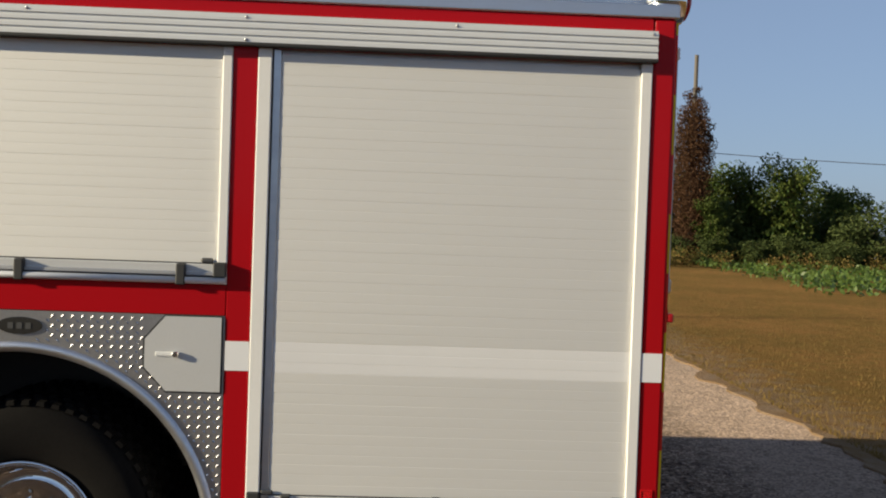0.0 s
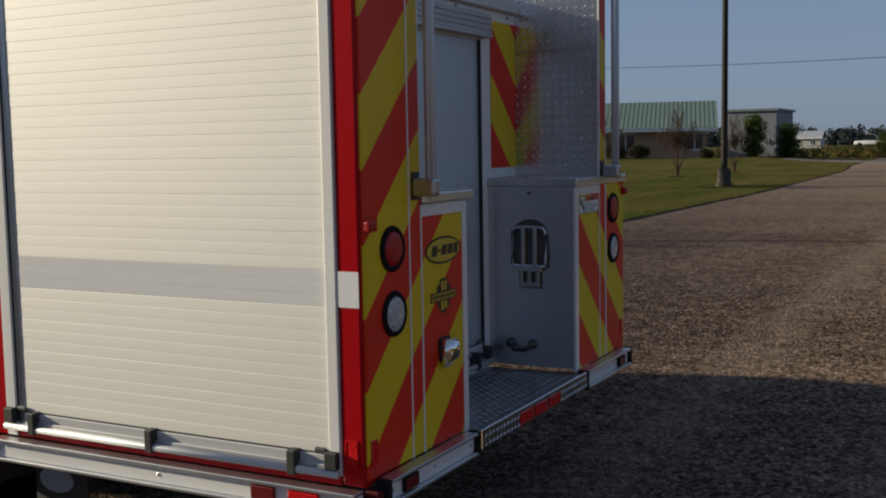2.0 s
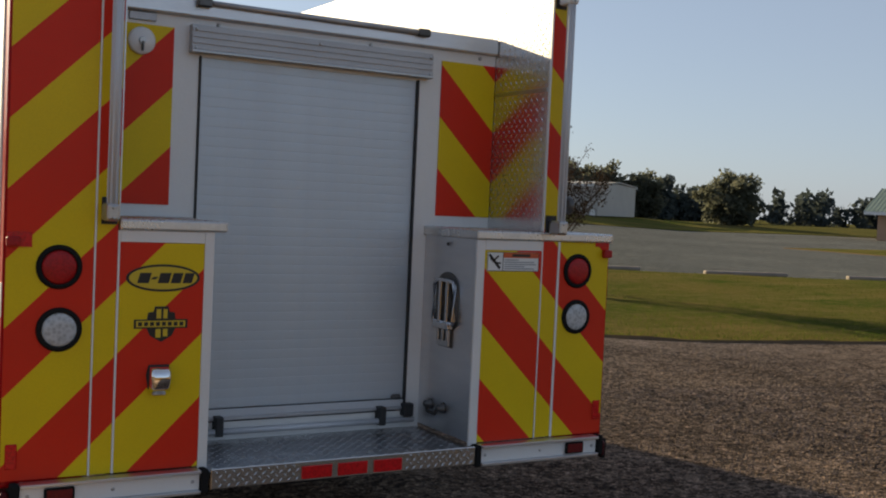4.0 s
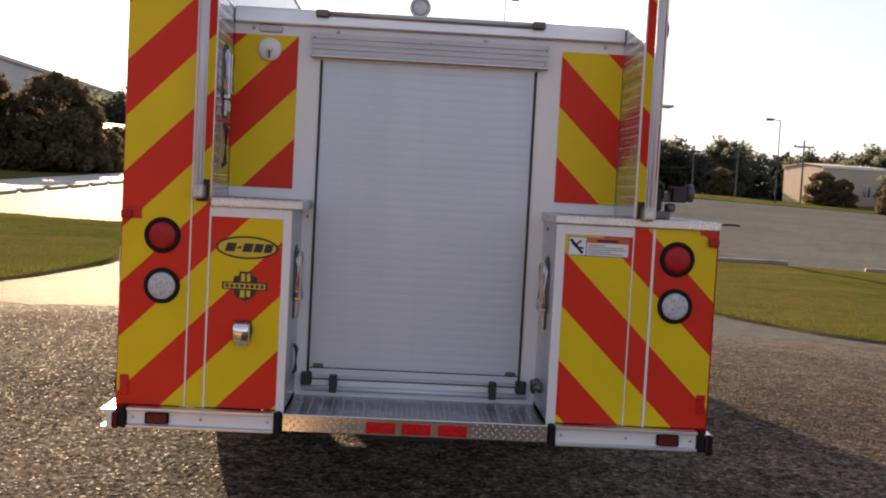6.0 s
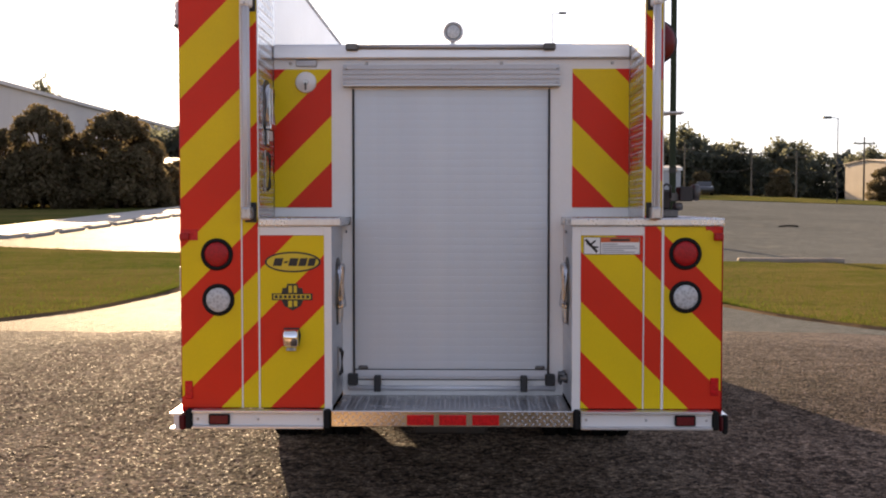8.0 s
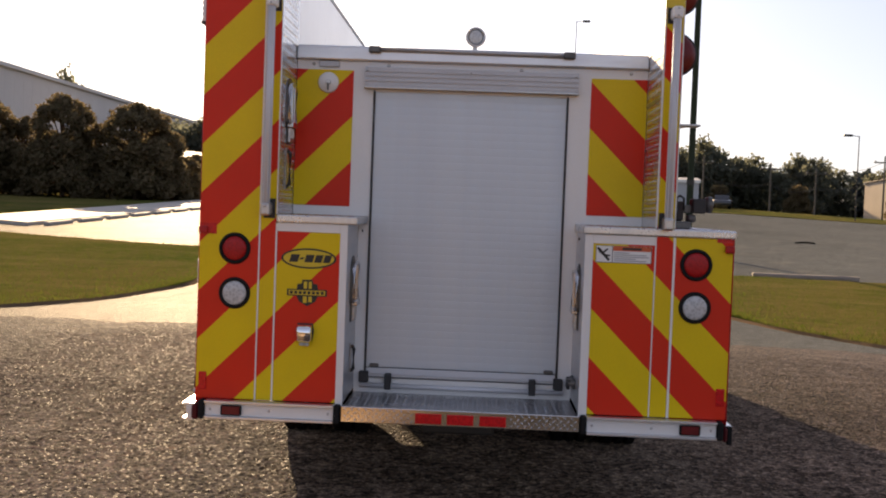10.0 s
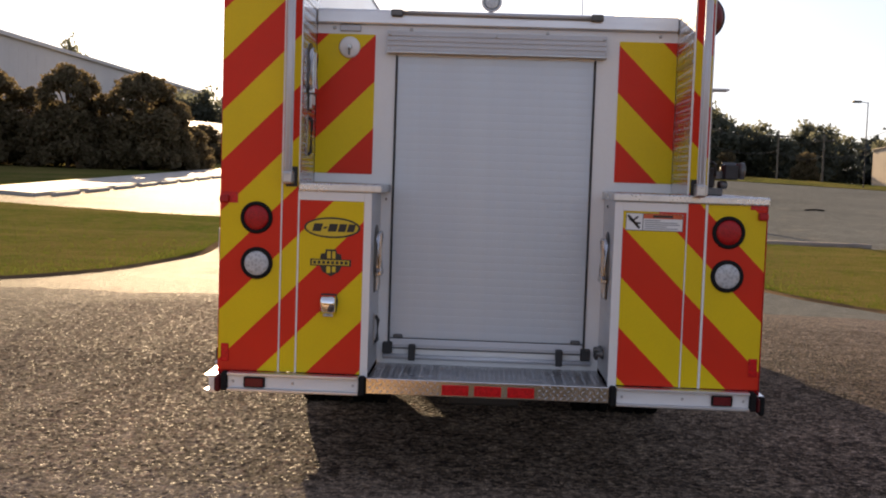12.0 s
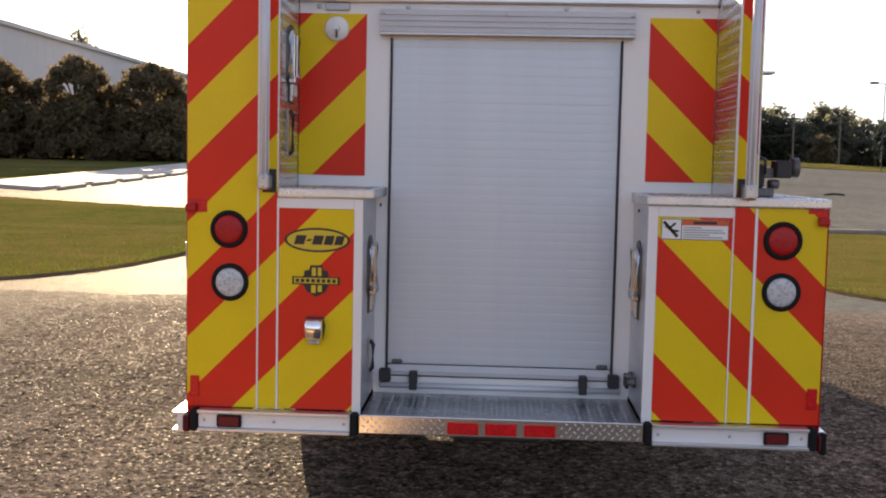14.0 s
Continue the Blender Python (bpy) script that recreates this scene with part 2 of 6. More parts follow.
def turf(name, a, b, c, scale=0.35, fringe=None):
    """Mown or dry grass seen as a surface: clumps, bare patches and fine blades."""
    m, nt, bs, node = nodes_of(name)
    at = node("TexCoord").outputs["Object"]
    broad, mid, fine = node("TexNoise", Scale=scale, Detail=6.0, Roughness=0.6), node("TexNoise", Scale=3.5, Detail=6.0, Roughness=0.7), node("TexNoise", Scale=45.0, Detail=4.0, Roughness=0.8)
    for n in (broad, mid, fine):
        nt.links.new(at, n.inputs["Vector"])
    col = mixed(nt, ramp(nt, broad.outputs[0], 0.38, 0.60), a, b)
    col = mixed(nt, ramp(nt, mid.outputs[0], 0.45, 0.75, 0.0, 0.75), col, c)
    col = mixed(nt, ramp(nt, fine.outputs[0], 0.4, 0.75, 0.0, 0.6), col, tuple(v * 0.35 for v in a))
    if not fringe:
        # dry streaks left along the mower's way
        streak, lay = node("TexNoise", Scale=0.5, Detail=5.0, Roughness=0.65), node("Mapping", Scale=(0.22, 1.5, 1.0))
        nt.links.new(at, lay.inputs[0])
        nt.links.new(lay.outputs[0], streak.inputs["Vector"])
        col = mixed(nt, ramp(nt, streak.outputs[0], 0.50, 0.64, 0.0, 0.55), col, tuple(0.5 * (u + v) for u, v in zip(b, c)))
    if fringe:
        # loose sand and gravel strewn into the grass beside the road
        xyz = node("SeparateXYZ")
        nt.links.new(at, xyz.inputs[0])
        aside = calc(nt, "ADD", xyz.outputs[1], calc(nt, "MULTIPLY", calc(nt, "MAXIMUM", xyz.outputs[0], 0.0), 0.0135))
        strewn = calc(nt, "ADD", ramp(nt, aside, -4.2, -2.5), calc(nt, "MULTIPLY", calc(nt, "SUBTRACT", mid.outputs[0], 0.62), 2.2))
        col = mixed(nt, calc(nt, "MINIMUM", calc(nt, "MAXIMUM", strewn, 0.0), 0.85), col, mixed(nt, fine.outputs[0], tuple(v * 0.5 for v in fringe), fringe))
    nt.links.new(col, bs.inputs["Base Color"])
    bs.inputs["Roughness"].default_value, bs.inputs["Specular IOR Level"].default_value = 0.95, 0.0
    bs.inputs["Diffuse Roughness"].default_value = 0.3
    bp = node("Bump", Strength=0.9, Distance=0.05)
    nt.links.new(calc(nt, "ADD", fine.outputs[0], mid.outputs[0]), bp.inputs["Height"])
    nt.links.new(bp.outputs[0], bs.inputs["Normal"])
    return m


RED = surface("red_enamel", (0.37, 0.003, 0.007), (0.33, 0.003, 0.007), rough=0.3, spec=0.10, scale=1.5, fine=300, coat=0.10, rvar=0.06, bump=0.02)
WHITE = surface("white_enamel", (0.78, 0.77, 0.75), (0.70, 0.69, 0.67), rough=0.32, scale=2.0, fine=120, coat=0.4)
TRIM = surface("white_trim", (0.80, 0.79, 0.76), (0.72, 0.71, 0.68), rough=0.35, fine=150)
SATIN = surface("satin_aluminium", (0.72, 0.72, 0.73), (0.60, 0.60, 0.62), rough=0.38, metal=1.0, scale=2.5, fine=90, bump=0.03, stretch=(1, 1, 6))
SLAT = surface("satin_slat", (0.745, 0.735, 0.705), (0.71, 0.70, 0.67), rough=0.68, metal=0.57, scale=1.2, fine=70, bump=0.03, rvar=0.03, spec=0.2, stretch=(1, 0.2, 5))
# SLAT again for the rear, with the blue of sky-lit shade in its colour
REAR_SLAT = surface("shade_blue_slat", (0.535, 0.58, 0.625), (0.49, 0.535, 0.58), rough=0.42, metal=0.5, scale=1.2, fine=70, bump=0.03, stretch=(5, 1, 1))
TAPE = surface("reflective_tape", (0.80, 0.80, 0.80), (0.74, 0.74, 0.74), rough=0.35, fine=400, coat=0.3)
GREY_TAPE = surface("pale_tape", (0.72, 0.715, 0.71), (0.68, 0.675, 0.67), rough=0.6, spec=0.15, fine=400)
FENDER = surface("fender_plate", (0.62, 0.59, 0.56), (0.38, 0.36, 0.34), rough=0.36, metal=0.92, scale=5.0, fine=70, bump=0.04)
SILVER_PAINT = surface("silver_enamel", (0.62, 0.62, 0.61), (0.56, 0.56, 0.55), rough=0.4, metal=0.25, fine=120)
# darker tread plate, for the rear step only
DARK_TREAD = surface("dark_step_plate", (0.52, 0.52, 0.54), (0.26, 0.26, 0.28), rough=0.30, metal=1.0, scale=6.0, fine=60, bump=0.06)
LID_PLATE = surface("bright_lid_plate", (0.74, 0.73, 0.71), (0.54, 0.53, 0.52), rough=0.30, metal=0.8, scale=5.0, fine=70, bump=0.04)
GREY_WOOD = surface("grey_timber", (0.17, 0.15, 0.125), (0.11, 0.10, 0.085), rough=0.85, spec=0.05, scale=3, fine=30, bump=0.3, depth=0.01, stretch=(6, 6, 1))
TREAD = surface("tread_plate", (0.72, 0.71, 0.70), (0.54, 0.53, 0.53), rough=0.25, metal=1.0, scale=4.0, fine=70, bump=0.05)
POLISHED = surface("polished_trim", (0.85, 0.83, 0.80), (0.75, 0.74, 0.72), rough=0.16, metal=1.0, scale=5, fine=90)
CHROME = surface("chrome", (0.86, 0.86, 0.86), (0.80, 0.80, 0.80), rough=0.07, metal=1.0, rvar=0.03)
STEP_CHROME = surface("dulled_chrome", (0.66, 0.66, 0.67), (0.48, 0.48, 0.50), rough=0.22, metal=1.0, fine=80)
BLACK = surface("black_rubber", (0.018, 0.018, 0.018), (0.03, 0.03, 0.03), rough=0.6, fine=120, bump=0.08)
RUBBER = surface("matt_rubber", (0.012, 0.012, 0.012), (0.02, 0.02, 0.02), rough=0.85, spec=0.08, fine=120, bump=0.08)
TYRE = surface("tyre_rubber", (0.008, 0.0075, 0.007), (0.014, 0.013, 0.012), rough=0.9, spec=0.03, fine=90, bump=0.15)
CHASSIS = surface("chassis_black", (0.02, 0.02, 0.02), (0.045, 0.04, 0.035), rough=0.65, fine=30, bump=0.1)
STEEL = surface("brushed_steel", (0.55, 0.54, 0.53), (0.42, 0.41, 0.40), rough=0.35, metal=1.0, fine=60)
CHEV_L = chevron_sheeting("chevron_rising", -1.0, 1.461)
CHEV_R = chevron_sheeting("chevron_falling", 1.0, 1.497)
CHEV_TOP = chevron_sheeting("chevron_falling_upper", 1.0, 1.45)
RED_LENS = lens("red_lens", (0.40, 0.006, 0.008), 0.4, 0.0)
DARK_LENS = lens("dark_red_lens", (0.14, 0.003, 0.005), 0.4, 0.0)
CLEAR_LENS = lens("clear_lens", (0.52, 0.54, 0.55), 0.1, 0.2, 70.0)
RED_REFLEX = lens("red_reflector", (0.62, 0.008, 0.012), 0.25)
DULL = surface("brushed_hood", (0.50, 0.50, 0.51), (0.42, 0.42, 0.43), rough=0.5, metal=0.8, scale=2.5, fine=90, bump=0.03)
RAIL = surface("anodised_rail", (0.60, 0.61, 0.63), (0.54, 0.55, 0.57), rough=0.5, metal=0.3, fine=120)
PALE_HOOD = surface("pale_hood", (0.74, 0.74, 0.72), (0.68, 0.68, 0.66), rough=0.4, metal=0.25, fine=90)
MAROON = surface("dark_red_corner", (0.085, 0.004, 0.008), (0.05, 0.004, 0.006), rough=0.5, spec=0.2, fine=90)
DARK_STEEL = surface("dark_steel", (0.16, 0.155, 0.15), (0.10, 0.10, 0.095), rough=0.45, metal=0.8, fine=60)
OLD_KERB = surface("weathered_kerb", (0.32, 0.27, 0.22), (0.20, 0.17, 0.14), rough=0.85, scale=2, fine=25, bump=0.3, depth=0.01)
BASE_BROWN = surface("brown_base", (0.06, 0.042, 0.032), (0.04, 0.03, 0.022), rough=0.7, fine=20)
MULCH = surface("bark_mulch", (0.07, 0.045, 0.03), (0.035, 0.025, 0.018), rough=0.95, spec=0.0, scale=8, fine=60, bump=0.5, depth=0.02)
OFF_WHITE = surface("weathered_white", (0.50, 0.48, 0.44), (0.42, 0.40, 0.37), rough=0.6, scale=0.5, fine=8)
LOGO_BLACK = surface("decal_black", (0.015, 0.013, 0.01), rough=0.4)
LOGO_GOLD = surface("decal_yellow", (0.66, 0.48, 0.02), rough=0.42)
LABEL_WHITE = surface("label_white", (0.80, 0.80, 0.78), rough=0.4, fine=200)
LABEL_ORANGE = surface("label_orange", (0.62, 0.11, 0.03), rough=0.4)
LABEL_GREY = surface("label_print", (0.32, 0.34, 0.36), rough=0.5)
GLASS_DARK = surface("dark_glass", (0.02, 0.022, 0.025), rough=0.06, spec=0.8)
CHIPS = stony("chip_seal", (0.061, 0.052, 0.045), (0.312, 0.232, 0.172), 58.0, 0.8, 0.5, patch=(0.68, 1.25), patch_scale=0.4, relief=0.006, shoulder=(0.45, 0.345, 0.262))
ASPHALT = stony("old_asphalt", (0.072, 0.080, 0.085), (0.19, 0.210, 0.225), 110.0, 0.75, 0.35, (0.8, 1.12), 0.12, spec=0.0, dust=(0.26, 0.24, 0.21))
PALE_ROAD = stony("pale_road", (0.18, 0.165, 0.15), (0.46, 0.43, 0.39), 90.0, 0.8, 0.3, spec=0.0)
# second copy of the asphalt, toned and glossed to show the sun glare
GLARE_ASPHALT = stony("glare_asphalt", (0.045, 0.041, 0.036), (0.13, 0.115, 0.095), 110.0, 0.78, 0.35, (0.6, 1.25), 0.35, spec=0.02)
LAWN = turf("mown_lawn", (0.080, 0.112, 0.022), (0.165, 0.142, 0.044), (0.24, 0.168, 0.08), 0.24)
FIELD = turf("dry_field", (0.32, 0.178, 0.062), (0.235, 0.145, 0.047), (0.125, 0.115, 0.032), 0.22, fringe=(0.44, 0.32, 0.215))
SOIL = turf("far_ground", (0.16, 0.13, 0.05), (0.11, 0.11, 0.035), (0.08, 0.09, 0.03), 0.05)
EDGE_SOIL = surface("bare_soil_edge", (0.15, 0.105, 0.065), (0.09, 0.065, 0.042), rough=0.95, spec=0.0, scale=3, fine=40, bump=0.6, depth=0.02)
CONCRETE = surface("pale_concrete", (0.48, 0.44, 0.38), (0.36, 0.33, 0.29), rough=0.8, scale=0.8, fine=25, bump=0.2, depth=0.01)
BARK = surface("bark", (0.13, 0.09, 0.065), (0.07, 0.05, 0.035), rough=0.9, spec=0.05, scale=6, fine=40, bump=0.5, depth=0.02)
PALE_BARK = surface("smooth_bark", (0.12, 0.085, 0.065), (0.07, 0.05, 0.036), rough=0.8, spec=0.1, scale=8, fine=50, bump=0.2, depth=0.01)
LEAF = leafy("oak_leaves", (0.036, 0.066, 0.012), (0.105, 0.125, 0.024), 0.25, 0.6, 0.15)
LEAF_DEEP = leafy("deep_leaves", (0.045, 0.065, 0.02), (0.085, 0.105, 0.03), 0.18, 0.7, 0.12)
# pale brown imitates the sun's glare veiling these trees
LEAF_HEDGE_GLARE = leafy("glare_hedge_leaves", (0.10, 0.085, 0.045), (0.18, 0.14, 0.085), 0.4, 0.8, 0.03)
LEAF_SHRUB = leafy("shrub_leaves", (0.028, 0.034, 0.014), (0.060, 0.056, 0.026), 0.15, 0.7, 0.05)
LEAF_RUST = leafy("rust_vine_leaves", (0.055, 0.031, 0.017), (0.098, 0.052, 0.028), 0.15, 0.8, 0.05)
# leaf tones lightened and greyed to stand in for aerial haze
LEAF_WOODS_HAZED = leafy("hazed_woodland_leaves", (0.105, 0.115, 0.085), (0.15, 0.155, 0.115), 0.6, 0.9, 0.0)
LEAF_MYRTLE = leafy("myrtle_leaves", (0.045, 0.036, 0.022), (0.080, 0.050, 0.034), 0.15, 0.85, 0.03)
# the haze of distance is mixed into this leaf colour
LEAF_FAR_HAZED = leafy("far_woods", (0.055, 0.068, 0.066), (0.085, 0.100, 0.095), 0.3, 0.9, 0.0)
STALK = leafy("dry_weeds", (0.17, 0.115, 0.03), (0.25, 0.165, 0.05), 0.2, 0.8, 0.05)
WEEDS = leafy("mixed_weeds", (0.07, 0.08, 0.018), (0.20, 0.13, 0.045), 0.2, 0.8, 0.03)
CROP = leafy("crop_leaves", (0.07, 0.115, 0.02), (0.12, 0.17, 0.035))
BLADES = leafy("grass_blades", (0.080, 0.122, 0.018), (0.140, 0.138, 0.030), 0.32, 0.9, 0.02)
DARK_POLE = surface("dark_painted_pole", (0.030, 0.026, 0.022), (0.020, 0.018, 0.016), rough=0.6, spec=0.2, fine=40)
GREEN_POLE = surface("green_painted_pole", (0.030, 0.040, 0.022), (0.020, 0.028, 0.016), rough=0.7, spec=0.15, fine=40)
WOOD = surface("pole_timber", (0.085, 0.075, 0.05), (0.05, 0.045, 0.035), rough=0.8, scale=3, fine=30, bump=0.3, depth=0.01, stretch=(6, 6, 1))
GREY_METAL = surface("grey_cladding", (0.42, 0.43, 0.45), (0.36, 0.37, 0.40), rough=0.5, scale=0.3, fine=4)
# darker grey puts shade into the annex walls; also roofs the trailer
SLATE_CLAD = surface("slate_cladding", (0.20, 0.21, 0.23), (0.16, 0.17, 0.19), rough=0.6, scale=0.3, fine=4)
# cladding made paler and warmer to carry the sun's flare
PALE_CLAD = surface("warehouse_cladding", (0.56, 0.53, 0.50), (0.50, 0.47, 0.45), rough=0.6, scale=0.3, fine=4)
LINK_BLUE = surface("pale_blue_stucco", (0.52, 0.57, 0.62), (0.46, 0.51, 0.56), rough=0.7, scale=0.5, fine=8)
GREEN_ROOF = surface("green_metal_roof", (0.165, 0.215, 0.170), (0.215, 0.265, 0.210), rough=0.45, scale=0.4, fine=6)
BRICK = surface("tan_brick", (0.47, 0.31, 0.21), (0.37, 0.24, 0.16), rough=0.8, scale=0.6, fine=10, bump=0.2, depth=0.02)
TAN_WALL = surface("tan_wall", (0.55, 0.45, 0.34), (0.46, 0.38, 0.29), rough=0.8, scale=0.5, fine=8)
SIGN_RED = surface("sign_red", (0.78, 0.07, 0.04), rough=0.4, spec=0.4)


# ---- mesh helpers ----
def part(name, bm, material, parent=None, label="", smooth=False):
    """Link a bmesh as one mesh object, under a thing or a part."""
    me = bpy.data.meshes.new(name)
    bm.normal_update()
    bm.to_mesh(me)
    bm.free()
    me.materials.append(material)
    if smooth:
        for p in me.polygons:
            p.use_smooth = True
    ob = new(name, me)
    if parent:
        ob.parent = parent
    if label:
        ob["label"] = label
    return ob


def same_mesh(ob, parent, place):
    """A further piece on the mesh of ob."""
    o = new(ob.name.split(".")[0], ob.data)
    o.parent = parent
    o.matrix_basis = place
    return o


def add_box(bm, x0, x1, y0, y1, z0, z1, bevel=0.0, seg=1):
    r = bmesh.ops.create_cube(bm, size=1, matrix=Matrix.Translation(((x0 + x1) / 2, (y0 + y1) / 2, (z0 + z1) / 2)) @ Matrix.Diagonal((abs(x1 - x0), abs(y1 - y0), abs(z1 - z0), 1)))
    if bevel:
        edges = list({e for v in r["verts"] for e in v.link_edges})
        bmesh.ops.bevel(bm, geom=edges, offset=bevel, segments=seg, affect="EDGES", profile=0.5)
    return bm


def box(*a, **k):
    return add_box(bmesh.new(), *a, **k)


def add_rod(bm, a, b, r, r2=None, n=12, caps=True):
    a, b = Vector(a), Vector(b)
    m = Matrix.Translation((a + b) / 2) @ (b - a).to_track_quat("Z", "Y").to_matrix().to_4x4()
    bmesh.ops.create_cone(bm, cap_ends=caps, segments=n, radius1=r, radius2=r if r2 is None else r2, depth=(b - a).length, matrix=m)
    return bm


def rod(*a, **k):
    return add_rod(bmesh.new(), *a, **k)


def add_tube(bm, pts, r, n=8):
    """A round bar along a bent line."""
    pts = [Vector(p) for p in pts]
    rings = []
    for i, p in enumerate(pts):
        d = (pts[min(i + 1, len(pts) - 1)] - pts[max(i - 1, 0)]).normalized()
        q = d.to_track_quat("Z", "Y")
        rings.append([bm.verts.new(p + q @ Vector((r * math.cos(2 * math.pi * k / n), r * math.sin(2 * math.pi * k / n), 0))) for k in range(n)])
    for u, v in zip(rings, rings[1:]):
        for k in range(n):
            bm.faces.new((u[k], u[(k + 1) % n], v[(k + 1) % n], v[k]))
    bm.faces.new(rings[0][::-1])
    bm.faces.new(rings[-1])
    return bm


def add_prism(bm, outline, along):
    """A flat outline (3D points in one plane) given thickness by the vector along."""
    a = [bm.verts.new(p) for p in outline]
    b = [bm.verts.new(Vector(p) + Vector(along)) for p in outline]
    n = len(a)
    bm.faces.new(a)
    bm.faces.new(b[::-1])
    for i in range(n):
        bm.faces.new((a[i], b[i], b[(i + 1) % n], a[(i + 1) % n]))
    bmesh.ops.recalc_face_normals(bm, faces=bm.faces)
    return bm


def prism(*a):
    return add_prism(bmesh.new(), *a)


def add_lathe(bm, rings, m, n=32, close=True):
    """A turned shape: rings of (radius, height) about the z axis of the pose m."""
    loops = []
    for r, h in rings:
        loops.append([bm.verts.new(m @ Vector((r * math.cos(2 * math.pi * k / n), r * math.sin(2 * math.pi * k / n), h))) for k in range(n)])
    for u, v in zip(loops, loops[1:]):
        for k in range(n):
            bm.faces.new((u[k], u[(k + 1) % n], v[(k + 1) % n], v[k]))
    if close:
        bm.faces.new(loops[0][::-1])
        bm.faces.new(loops[-1])
    bmesh.ops.recalc_face_normals(bm, faces=bm.faces)
    return bm


def lathe(*a, **k):
    return add_lathe(bmesh.new(), *a, **k)


def thing(name, label, category, group="", place=None):
    ob = new(name)
    ob.empty_display_size = 0.2
    if place is not None:
        ob.matrix_basis = place
    return tagged(ob, label, category, group)


def joined(name, verts, faces, material, parent=None):
    me = bpy.data.meshes.new(name)
    me.from_pydata(verts, [], faces)
    me.update()
    me.materials.append(material)
    ob = new(name, me)
    if parent:
        ob.parent = parent
    return ob


FACE_REAR = pose(0, 0, 0, 90, 0, 0)      # turns a lathe's axis to the rear (-y)
FACE_LEFT = pose(0, 0, 0, 0, -90, 0)     # to the truck's left (-x)
FACE_RIGHT = pose(0, 0, 0, 0, 90, 0)


# ---- ground ----
def rise(x, y):
    """The land climbs gently to the north, less towards the east, with a low rise under the offices and a bank behind the lot."""
    s = min(max(y - 10.0, 0.0), 100.0)
    f = min(1.0, max(0.0, 1.35 - x / (0.62 * (max(y, 0.0) + 10.0))))
    knoll = 0.36 * min(max((x - 58.0) / 18.0, 0.0), 1.0) * min(max((y - 9.0) / 6.0, 0.0), 1.0)
    bank = 0.9 * min(max((y - 76.0) / 14.0, 0.0), 1.0) * min(max((x - 46.0) / 14.0, 0.0), 1.0)
    return f * 0.028 * s * s / (s + 8.0) + max(knoll, bank)


def between(pts, x):
    """Straight lines from point to point."""
    if x <= pts[0][0]:
        return pts[0][1]
    for (x0, v0), (x1, v1) in zip(pts, pts[1:]):
        if x <= x1:
            return v0 + (v1 - v0) * (x - x0) / (x1 - x0)
    return pts[-1][1]


def steps(a, b, near, far, mid=0.0):
    """Stations from a to b, close together near mid and wider away from it."""
    out, x = [a], a
    while x < b:
        x = min(b, x + near + far * abs(x - mid))
        out.append(x)
    return out


def sheet(name, xs, low, high, rows, lift, material, skirt=0.12, wobble=0.0, rim_material=None):
    """A piece of ground between two edges, which follows the land, with a small step down at its rim."""
    verts, faces, n = [], [], rows + 1
    for i, x in enumerate(xs):
        a, b = low(x), high(x)
        for j in range(n):
            y = a + (b - a) * j / rows
            w = wobble * noise.noise((x * 1.7, y * 1.7, 3.0)) if wobble else 0.0
            edge = j in (0, rows) or i in (0, len(xs) - 1)
            if edge and wobble:
                y += wobble * 2.5 * noise.noise((x * 2.3, y * 0.9, 9.0))
            verts.append((x, y, rise(x, y) + lift + w))
    for i in range(len(xs) - 1):
        for j in range(rows):
            k = i * n + j
            faces.append((k, k + n, k + n + 1, k + 1))
    rim = [j for j in range(n)] + [i * n + rows for i in range(1, len(xs))] + [(len(xs) - 1) * n + j for j in range(rows - 1, -1, -1)] + [i * n for i in range(len(xs) - 2, 0, -1)]
    base = len(verts)
    bank = []
    for here, k in enumerate(rim):
        x, y, z = verts[k]
        out = (0.0, 0.0)
        if rim_material:
            # a crumbling bank instead of a sheer edge
            ax, ay, _ = verts[rim[(here - 1) % len(rim)]]
            bx_, by, _ = verts[rim[(here + 1) % len(rim)]]
            ln = math.hypot(bx_ - ax, by - ay) or 1.0
            w = 0.10 + 0.10 * noise.noise((x * 1.9, y * 1.9, 2.0))
            out = (-(by - ay) / ln * w, (bx_ - ax) / ln * w)
        bank += [(x, y, z), (x + out[0], y + out[1], z - skirt)]
    verts += bank
    for q in range(len(rim)):
        r = (q + 1) % len(rim)
        faces.append((base + 2 * q, base + 2 * q + 1, base + 2 * r + 1, base + 2 * r))
    ob = joined(name, verts, faces, material)
    for p in ob.data.polygons[:(len(xs) - 1) * rows]:
        p.use_smooth = True
    if rim_material:
        ob.data.materials.append(rim_material)
        for p in ob.data.polygons[(len(xs) - 1) * rows:]:
            p.material_index = 1
    return tagged(ob, kind="structure")


ground = sheet("ground", steps(-1500, 1500, 8, 0.12), lambda x: -1500.0, lambda x: 1500.0, 220, -0.2, SOIL, 0.5)
LOT_EDGE = [(-70, 88.0), (44, 88.0), (47, 85.0), (62, 75.0), (84, 60.0)]
paved = sheet("pavement_lot", steps(0.4, 84, 0.5, 0.02), lambda x: 5.9, lambda x: between(LOT_EDGE, x), 60, 0.0, ASPHALT)
# same pavement as the lot, split at x 0.4 to keep the glare west
drive = sheet("pavement_drive", steps(-70, 0.4, 0.5, 0.02), lambda x: 5.9, lambda x: 88.0, 60, 0.0, GLARE_ASPHALT)
